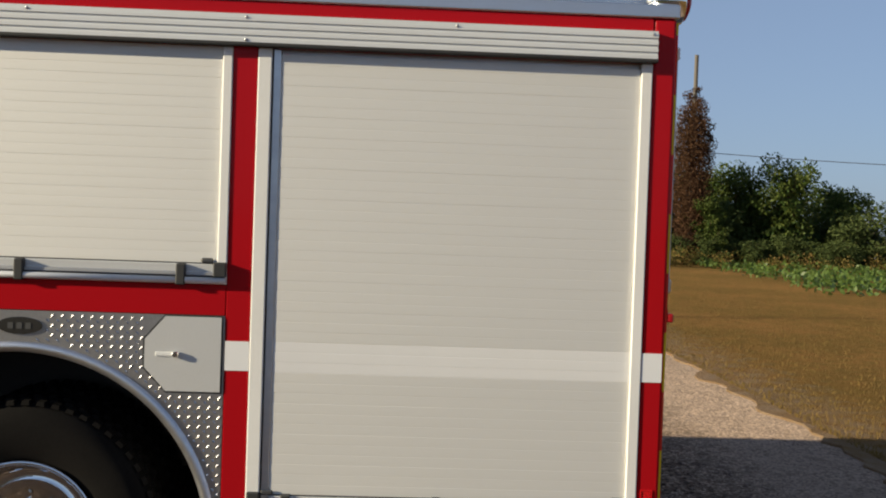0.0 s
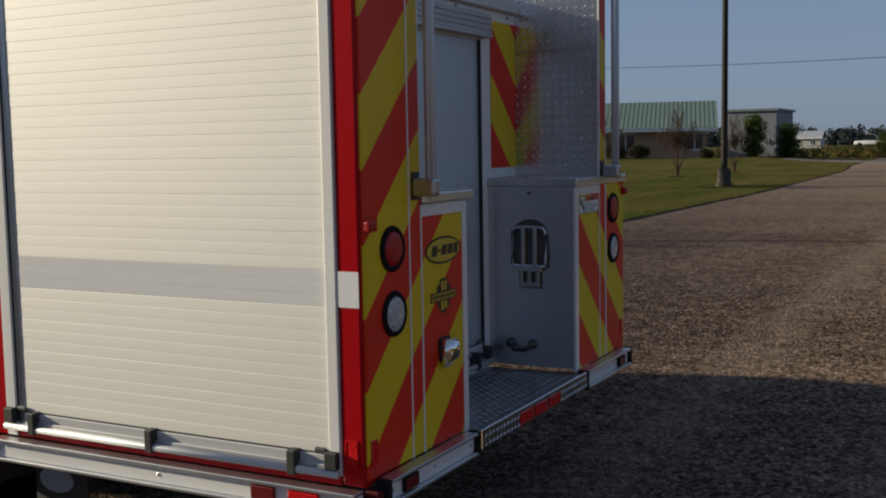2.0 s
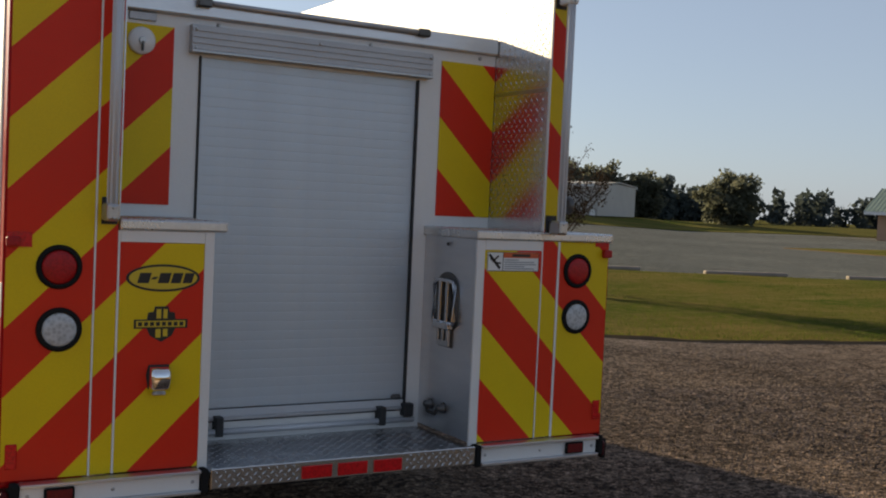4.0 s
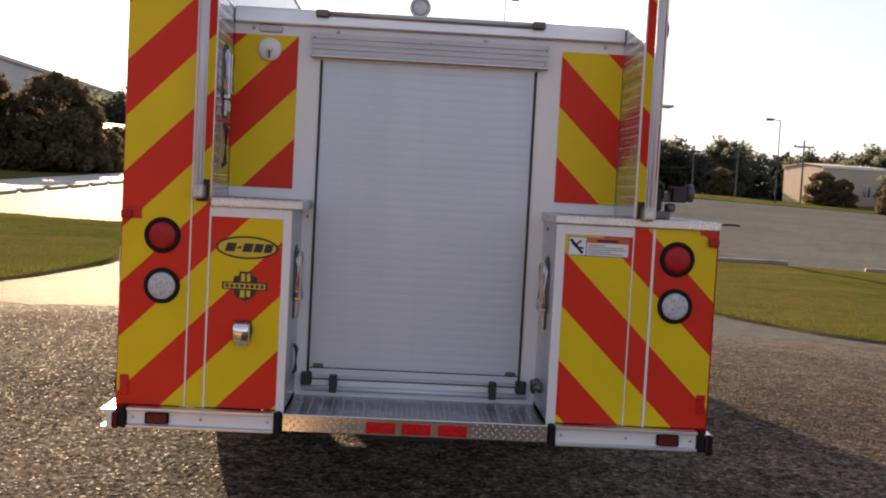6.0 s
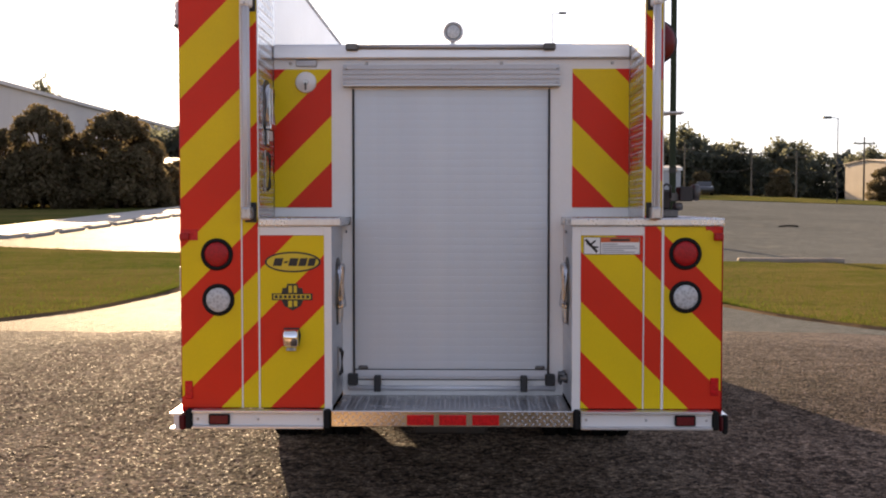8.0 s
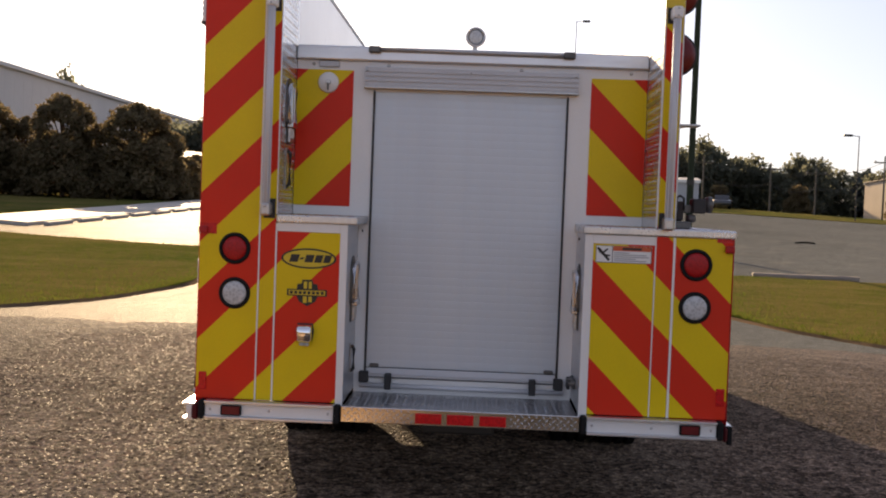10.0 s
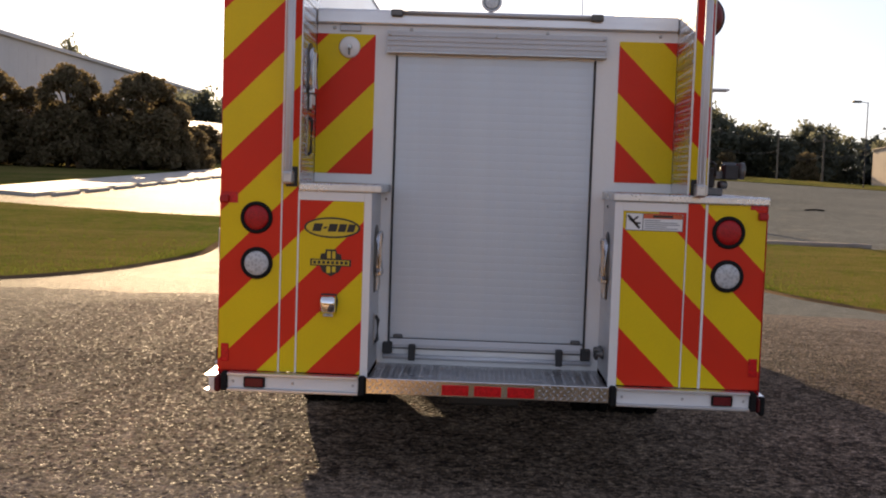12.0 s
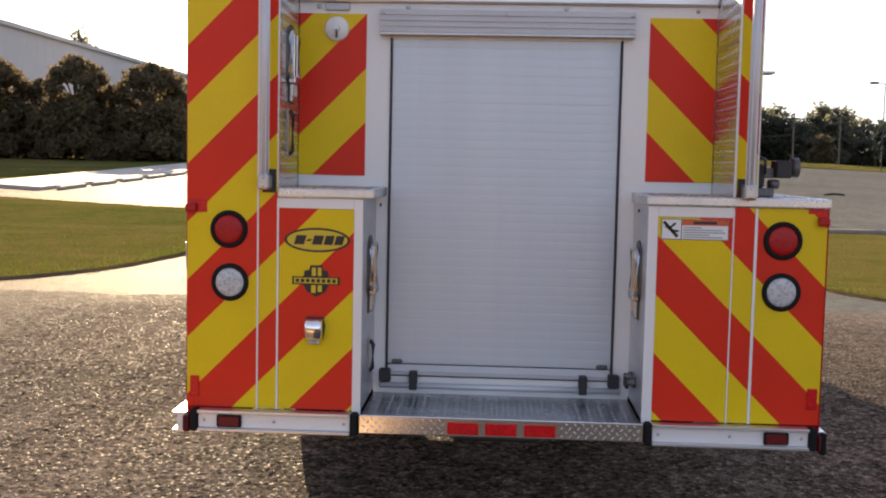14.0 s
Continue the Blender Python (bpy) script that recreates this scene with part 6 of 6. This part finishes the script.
tufts("lawn_grass", 17000, on_lawn(EAST_LOW, EAST_HIGH, 4.0, 40.0, 0.05, 1.8), 0.034, BLADES, "short mown grass blades", 1, 0.005)
tufts("lawn_grass_west", 18000, lambda u, v: (lambda x: (x, between(WEST_LOW, x) + (between(WEST_HIGH, x) - between(WEST_LOW, x)) * v ** 1.6, rise(x, between(WEST_LOW, x) + (between(WEST_HIGH, x) - between(WEST_LOW, x)) * v ** 1.6) + 0.05))(-5.05 - 20.0 * u ** 1.4), 0.034, BLADES, "short mown grass blades", 2, 0.005)
tufts("verge_grass", 26000, lambda u, v: (1.0 + 55.0 * u ** 1.7, -2.74 - 0.0135 * (1.0 + 55.0 * u ** 1.7) - 9.0 * v ** 2.2, 0.030), 0.035, STALK, "dry tan grass at the road edge", 3, 0.005)
def weed_patch(name, count, clumps, size, place, high, label, seed):
    """Rank weeds: uneven clumps of fine stalks and leaves."""
    r = np.random.default_rng(seed)
    cs = []
    for k in range(clumps):
        x, y = place(r.random(), r.random())
        h = high * (0.25 + 0.75 * r.random() ** 2)
        cs.append(((x, y, h * 0.45), h * 0.62, 0.9))
    tagged(leaves(name, cs, count, size, WEEDS, None, r, "stuff"), label, "weeds")


weed_patch("tall_weeds", 26000, 420, 0.05, lambda u, v: (43.6 + 9.0 * v ** 1.5, -8.4 - 23.0 * u), 1.1, "tall dry weeds and brush under the trees", 4)
weed_patch("far_weeds", 16000, 520, 0.10, lambda u, v: (92.0 + 14.0 * v, -34.0 + 66.0 * u), 1.3, "yellow weeds across the crossing road", 5)
cs = [((24.0 + 34.0 * rng.random(), 0, 0.28), 0.5, 0.45) for k in range(700)]
cs = [((p[0], -11.5 - (p[0] - 24.0) * 0.09 - (8.0 + 0.3 * (p[0] - 24.0)) * rng.random(), 0.22), r, s) for (p, r, s) in cs]
tagged(leaves("crop_rows", cs, 9000, 0.09, CROP, None, rng, "stuff"), "low green leafy crop field", "crop")

# ---- poles, lamps, signs, wires ----
def pole_thing(name, label, category, x, y, high, r, material, group=""):
    t = thing(name, label, category, group, pose(x, y, rise(x, y)))
    part("pole", rod((0, 0, -0.4), (0, 0, high), r, r * 0.72, n=12), material, t)
    return t


ep = pole_thing("yard_pole", "tall dark metal pole with a brown base on the lawn", "lamp post", 35.4, 7.45, 10.8, 0.125, DARK_POLE)
part("base_collar", lathe([(0.32, -0.1), (0.32, 0.08), (0.25, 0.12), (0.24, 0.60), (0.15, 0.68)], pose(0, 0, 0.02), n=16), BASE_BROWN, ep, "brown tapered base")
np_ = pole_thing("green_pole", "tall dark green timber pole behind the truck", "utility pole", 6.7, 29.3, 11.5, 0.115, GREEN_POLE)
part("band", lathe([(0.125, 0.0), (0.125, 0.16)], pose(0, 0, 2.2), n=12), CHASSIS, np_)


def lot_lamp(x, y, high, turn):
    t = pole_thing("lot_lamp", "slim parking lot lamp post with one flat head", "street lamp", x, y, high, 0.06, CHASSIS, "parking lot lamps")
    d = Vector((math.cos(turn), math.sin(turn), 0))
    part("arm", rod((0, 0, high - 0.05), tuple(d * 0.6 + Vector((0, 0, high + 0.02))), 0.035, n=8), CHASSIS, t)
    c = d * 0.98
    bm = box(-0.38, 0.38, -0.19, 0.19, -0.10, 0.10, bevel=0.06, seg=2)
    bmesh.ops.transform(bm, matrix=Matrix.Translation((c.x, c.y, high + 0.02)) @ Matrix.Rotation(turn, 4, "Z"), verts=bm.verts)
    part("lamp_head", bm, CHASSIS, t, "flat dark lamp head")


lot_lamp(9.1, 104.0, 18.3, 0.0)
lot_lamp(33.5, 92.0, 7.6, math.pi)
lot_lamp(41.0, 76.0, 9.5, math.pi)


def utility_pole(x, y, high):
    t = pole_thing("utility_pole", "weathered timber utility pole with a crossarm", "utility pole", x, y, high, 0.11, GREY_WOOD, "utility poles along the far road")
    part("crossarm", box(-1.1, 1.1, -0.06, 0.06, high - 0.75, high - 0.6, bevel=0.01), WOOD, t)
    for k in (-0.95, 0.0, 0.95):
        part("insulator", lathe([(0.05, 0), (0.07, 0.06), (0.04, 0.16)], pose(k, 0, high - 0.6), n=10), CONCRETE, t)


lines = [(24.0, 112.0, 5.6), (30.8, 110.5, 5.2), (35.1, 109.0, 5.0), (41.4, 107.0, 6.6)]
for x, y, h in lines:
    utility_pole(x, y, h)


pole_thing("plain_pole", "plain weathered timber pole beyond the lot", "utility pole", 47.0, 95.0, 8.4, 0.10, GREY_WOOD)


def wire(a, b, sag, r=0.025):
    a, b = Vector(a), Vector(b)
    pts = [a.lerp(b, f) - Vector((0, 0, sag * 4 * f * (1 - f))) for f in [k / 14 for k in range(15)]]
    t = part("overhead_wire", add_tube(bmesh.new(), pts, r, 5), CHASSIS, None)
    return tagged(t, "thin dark overhead wire between poles", "wire", "overhead wires")


for (x0, y0, h0), (x1, y1, h1) in zip(lines, lines[1:]):
    wire((x0, y0, rise(x0, y0) + h0 - 0.6), (x1, y1, rise(x1, y1) + h1 - 0.6), 0.5, 0.022)
    wire((x0, y0, rise(x0, y0) + h0 - 2.2), (x1, y1, rise(x1, y1) + h1 - 2.2), 0.6, 0.026)
wire((48.0, -13.65, 5.7), (62.0, 27.0, 6.6), 0.45, 0.018)
wire((48.0, -13.65, 5.7), (39.0, -47.0, 5.4), 0.5, 0.018)

ss = thing("stop_sign", "red octagonal stop sign on a thin post", "road sign", place=pose(61.0, -7.95, 0))
part("post", box(-0.03, 0.03, -0.02, 0.02, -0.6, 1.36), STEEL, ss)
oct_ = [(0.34 * math.cos(math.pi / 8 + k * math.pi / 4), 0.34 * math.sin(math.pi / 8 + k * math.pi / 4)) for k in range(8)]
part("rim", prism([(-0.035, y, 1.00 + z) for y, z in oct_], (0.006, 0, 0)), LABEL_WHITE, ss)
part("face", prism([(-0.0362, y * 0.93, 1.00 + z * 0.93) for y, z in oct_], (-0.003, 0, 0)), SIGN_RED, ss, "red sign face")
part("legend_bar", box(-0.0425, -0.0395, -0.21, 0.21, 0.94, 1.06), LABEL_WHITE, ss)

for k in range(13):
    y = 32.6 + k * 3.1
    x = -14.75
    st = part("wheel_stop", box(-0.09, 0.09, -1.15, 1.15, 0.0, 0.14, bevel=0.03, seg=2), CONCRETE, None)
    st.matrix_basis = pose(x, y, rise(x, y) + 0.0, rx=1.5)
    tagged(st, "weathered concrete wheel stop beside the walkway", "wheel stop", "wheel stops along the walkway")
for k in range(6):
    x, y = 8.0 + 4.2 * k, between(EAST_HIGH, 8.0 + 4.2 * k) + 0.45
    st = part("kerb_stone", box(-1.25, 1.25, -0.09, 0.09, 0.0, 0.11, bevel=0.03, seg=2), OLD_KERB, None)
    st.matrix_basis = pose(x, y, rise(x, y), rz=math.degrees(math.atan2(between(EAST_HIGH, x + 2) - between(EAST_HIGH, x - 2), 4)))
    tagged(st, "weathered concrete kerb stone at the lot edge", "kerb stone", "kerb stones at the lot edge")


scrap = part("tyre_scrap", add_tube(bmesh.new(), [(-0.45, 0, 0.03), (-0.2, 0.04, 0.06), (0.1, 0.0, 0.07), (0.4, -0.06, 0.04)], 0.035, 7), TYRE, None)
scrap.matrix_basis = pose(13.87, 40.9, rise(13.87, 40.9) - 0.01, rz=12)
tagged(scrap, "short curled strip of black tyre rubber on the lot", "tyre scrap")


# ---- buildings ----
def house(name, label, category, x, y, turn, wide, deep, eave, ridge, wall, roof, openings, overhang=0.6, seams=0.0, low=-0.3):
    """Walls, a gabled roof with its ridge along the width, fascia, and windows and doors set into the front (local -y)."""
    t = thing(name, label, category, "", pose(x, y, rise(x, y), 0, 0, turn))
    w, d = wide / 2, deep / 2
    bm = bmesh.new()
    add_box(bm, -w, w, -d, d, low, eave)
    part("wall", bm, wall, t)
    for s in (-1, 1):
        part("gable", prism([(s * (w - 0.02), -d, eave), (s * (w - 0.02), d, eave), (s * (w - 0.02), 0, ridge - 0.1)], (-s * 0.15, 0, 0)), wall, t)
    slope = (ridge - eave) / d
    o = overhang
    for s in (-1, 1):
        bm = prism([(-w - o, s * (d + o), eave - slope * o), (w + o, s * (d + o), eave - slope * o), (w + o, 0, ridge), (-w - o, 0, ridge)], (0, 0, 0.10))
        q_ = part("roof", bm, roof, t)
        if seams:
            n = int((wide + 2 * o) / seams)
            first = None
            for k in range(n + 1):
                q = -w - o + (wide + 2 * o) * k / n
                if first is None:
                    first = part("seam", prism([(-0.02, s * (d + o), eave - slope * o + 0.10), (0.02, s * (d + o), eave - slope * o + 0.10), (0.02, 0, ridge + 0.10), (-0.02, 0, ridge + 0.10)], (0, 0, 0.025)), roof, q_)
                    first.matrix_basis = pose(q, 0, 0)
                else:
                    same_mesh(first, q_, pose(q, 0, 0))
        part("fascia", box(-w - o, w + o, s * (d + o) - 0.03, s * (d + o) + 0.03, eave - slope * o - 0.18, eave - slope * o + 0.08), LABEL_WHITE, t, "white fascia board")
    for q, z0, z1, width, kind in openings:
        n = part("window" if kind == "w" else "door", box(q - width / 2, q + width / 2, -d - 0.02, -d + 0.05, z0, z1), GLASS_DARK if kind == "w" else BRICK, t)
        part("frame", box(q - width / 2 - 0.08, q + width / 2 + 0.08, -d - 0.05, -d - 0.022, z1, z1 + 0.1), LABEL_WHITE, n)
        part("sill", box(q - width / 2 - 0.08, q + width / 2 + 0.08, -d - 0.08, -d - 0.022, z0 - 0.08, z0), LABEL_WHITE, n)
        if kind == "w":
            part("mullion", box(q - 0.04, q + 0.04, -d - 0.05, -d - 0.022, z0, z1), LABEL_WHITE, n)
    return t


front = [(-4.5, 0.7, 1.9, 1.4, "w"), (-1.8, 0.0, 2.0, 1.0, "d"), (0.8, 0.7, 1.9, 1.4, "w"), (4.2, 0.7, 1.9, 1.6, "w")]
house("office_wing", "low tan brick office wing with a green ribbed metal roof", "office building", 81.0, 47.7, -66, 19.0, 9.0, 2.55, 4.25, BRICK, GREEN_ROOF, front, 0.9, 0.33)
house("office_wing_south", "low tan brick office wing with a green metal roof beside hedges", "office building", 81.4, 25.1, -75, 10.4, 9.0, 2.6, 4.4, BRICK, GREEN_ROOF, [(-3.6, 0.7, 1.9, 1.3, "w"), (-0.8, 0.7, 1.9, 1.3, "w"), (2.2, 0.0, 2.0, 1.0, "d"), (4.4, 0.7, 1.9, 1.2, "w")], 0.9, 0.33)
link = thing("link_block", "plain grey link between the office wings", "office building", "", pose(89.0, 36.2, 0.3))
part("wall", box(-2.5, 2.5, -5, 5, -0.3, 3.5), LINK_BLUE, link)
part("roof", box(-2.8, 2.8, -5.2, 5.2, 3.502, 3.7), GREY_METAL, link)
annex = thing("grey_annex", "grey flat-roofed annex beyond the office wing", "office building", "", pose(97.0, 18.6, 0.3))
part("wall", box(-4, 4, -2.2, 2.2, -0.3, 3.9), SLATE_CLAD, annex)
part("roof", box(-4.2, 4.2, -2.4, 2.4, 3.902, 4.1), SLATE_CLAD, annex)


def bush(x, y, high, wide, seed):
    r = np.random.default_rng(seed)
    t = thing("clipped_bush", "clipped round dark brownish-green bush before the offices", "bush", "bushes before the offices", pose(x, y, rise(x, y)))
    bm = bmesh.new()
    limb(bm, [(0, 0, -0.1), (0.02, 0, high * 0.5)], 0.06, 0.03, 6)
    part("stem", bm, BARK, t)
    cs = [((wide * 0.30 * math.cos(q * 2.4) * math.sqrt(q / 9), wide * 0.30 * math.sin(q * 2.4) * math.sqrt(q / 9), high * (0.36 + 0.24 * r.random())), high * 0.40, 0.95) for q in range(10)]
    leaves("crown", cs, 4200, 0.055, LEAF_SHRUB, t, r)
    return t


for k, (x, y, h, w) in enumerate(((78.0, 36.1, 1.1, 1.5), (75.6, 31.8, 1.25, 1.45), (76.2, 30.4, 1.25, 1.4), (75.1, 24.9, 1.3, 1.9), (75.2, 23.1, 1.25, 1.9), (75.6, 18.1, 0.8, 1.1), (77.4, 39.7, 1.1, 1.4), (75.6, 44.9, 1.2, 1.8))):
    bush(x, y, h, w, 100 + k)

wh = thing("warehouse", "very large pale grey metal warehouse behind the trees", "warehouse", "", pose(-43.0, 95.0, 0))
part("wall", box(-50, 0, -60, 62, -0.5, 12.7), PALE_CLAD, wh)
bm = bmesh.new()
for k in range(61):
    add_box(bm, 0.002, 0.008, -60 + k * 2.0, -59.85 + k * 2.0, 1.2, 12.0)
part("wall_ribs", bm, PALE_CLAD, wh)["kind"] = "stuff"
part("base_course", box(0.002, 0.12, -60, 62, -0.5, 1.19), CONCRETE, wh)
part("eave_trim", box(-0.4, 0.35, -60.3, 62.3, 12.7, 13.1, bevel=0.05), PALE_CLAD, wh)
part("roof", prism([(-50, -60.2, 13.12), (0.3, -60.2, 13.12), (-24.85, -60.2, 15.6)], (0, 122.4, 0)), PALE_CLAD, wh)

house("white_shed", "low brown building with a white metal roof by the trees", "shed", -29.0, 100.0, 70, 11.0, 8.0, 2.5, 3.8, BRICK, OFF_WHITE, [(-2.0, 0.8, 2.0, 1.2, "w"), (2.0, 0.8, 2.0, 1.2, "w")], 0.4, 0.8)
house("tan_block", "pale tan flat block behind the utility poles", "commercial building", 47.2, 113.0, 10, 7.6, 8.0, 4.1, 4.4, TAN_WALL, TAN_WALL, [(-1.5, 1.0, 2.2, 0.9, "w"), (1.5, 1.0, 2.2, 0.9, "w")], 0.1)
house("white_hall", "long low white metal hall beyond the lot", "commercial building", 69.7, 94.9, -65, 15.7, 9.0, 2.95, 3.3, OFF_WHITE, OFF_WHITE, [(-3.5, 0.0, 2.2, 1.4, "d")], 0.15, 1.0)
house("blue_trailer", "low pale blue trailer house behind brush", "trailer house", 54.6, 99.9, -27, 9.0, 5.0, 3.0, 4.0, LINK_BLUE, SLATE_CLAD, [(-3.2, 1.2, 2.2, 1.6, "w"), (0.2, 1.2, 2.2, 1.4, "w"), (3.2, 1.2, 2.2, 1.2, "w")], 0.4)
bx_ = thing("utility_box", "small white utility box on a post in the verge", "utility box", "", pose(67.3, 84.6, rise(67.3, 84.6), 0, 0, -40))
part("post", box(0.25, 0.33, -0.04, 0.04, -0.3, 0.95), GREY_WOOD, bx_)
part("cabinet", box(-0.32, 0.24, -0.15, 0.15, 0.30, 0.88, bevel=0.02), LABEL_WHITE, bx_)
part("foot", box(-0.05, 0.03, -0.04, 0.04, -0.3, 0.299), GREY_WOOD, bx_)
house("grey_box_building", "small grey box building beyond the lot", "shed", 19.6, 106.0, 0, 5.0, 3.0, 2.75, 3.0, GREY_METAL, OFF_WHITE, [(-1.2, 0.0, 2.0, 1.0, "d")], 0.15)
for x, y, g in ((186.0, 29.0, 0.62), (200.0, 33.5, 0.5)):
    house("far_house", "small white farm house far across the fields", "house", x, y, -90, 9.0 * g, 7.0 * g, 2.7 * g, 4.2 * g, OFF_WHITE, GREY_METAL, [(-2.5 * g, 0.8 * g, 2.0 * g, 1.1 * g, "w"), (2.5 * g, 0.8 * g, 2.0 * g, 1.1 * g, "w")], 0.3)


# ---- parked vehicles ----
def car(x, y, turn, paint, label, tall=1.42, pickup=False):
    c = thing("parked_car", label, "car", "parked cars", pose(x, y, rise(x, y) + 0.006, 0, 0, turn))
    side = [(-2.2, 0.35), (-2.25, 0.62), (-2.15, 0.86), (-1.3, 0.95), (0.9, 0.97) if not pickup else (0.4, 0.97), (2.15, 0.90), (2.25, 0.6), (2.2, 0.33)]
    bm = prism([(px, -0.86, pz) for px, pz in side], (0, 1.72, 0))
    bmesh.ops.bevel(bm, geom=list(bm.edges), offset=0.05, segments=2, affect="EDGES", profile=0.5)
    part("body", bm, paint, c, "", True)
    top = [(-1.35, 0.955), (-0.75, tall), (0.75, tall), (1.5, 0.975)] if not pickup else [(-1.2, 0.965), (-0.7, tall + 0.25), (0.35, tall + 0.25), (0.5, 0.975)]
    part("cabin_glass", prism([(px, -0.72, pz) for px, pz in top], (0, 1.44, 0)), GLASS_DARK, c)
    part("roof", box(top[1][0] + 0.02, top[2][0] - 0.02, -0.70, 0.70, top[1][1] + 0.001, top[1][1] + 0.04, bevel=0.015), paint, c)
    for px in (-1.4, 1.4):
        for py in (-0.80, 0.80):
            w = part("wheel", lathe([(0.18, -0.1), (0.30, -0.1), (0.33, -0.06), (0.33, 0.06), (0.30, 0.1), (0.18, 0.1)], pose(px, py, 0.33, 90, 0, 0), n=20), TYRE, c)
            part("hub", lathe([(0.18, -0.09), (0.05, -0.11), (0.05, 0.11), (0.18, 0.09)], pose(px, py, 0.33, 90, 0, 0), n=16), STEEL, w)


BLUE_GREY = surface("blue_grey_paint", (0.20, 0.26, 0.32), rough=0.25, coat=0.8)
SILVER = surface("dark_grey_paint", (0.06, 0.06, 0.065), rough=0.35, metal=0.4, coat=0.6)
car(71.5, 46.5, 70, BLUE_GREY, "blue-grey saloon car parked before the offices")
car(-8.8, 76.0, 10, LABEL_WHITE, "white pickup truck parked across the lot", 1.5, True)
car(25.2, 108.0, 80, SILVER, "dark grey car parked beyond the lot edge")
car(178.0, 18.0, 90, LABEL_WHITE, "white van parked at the far houses", 1.9)
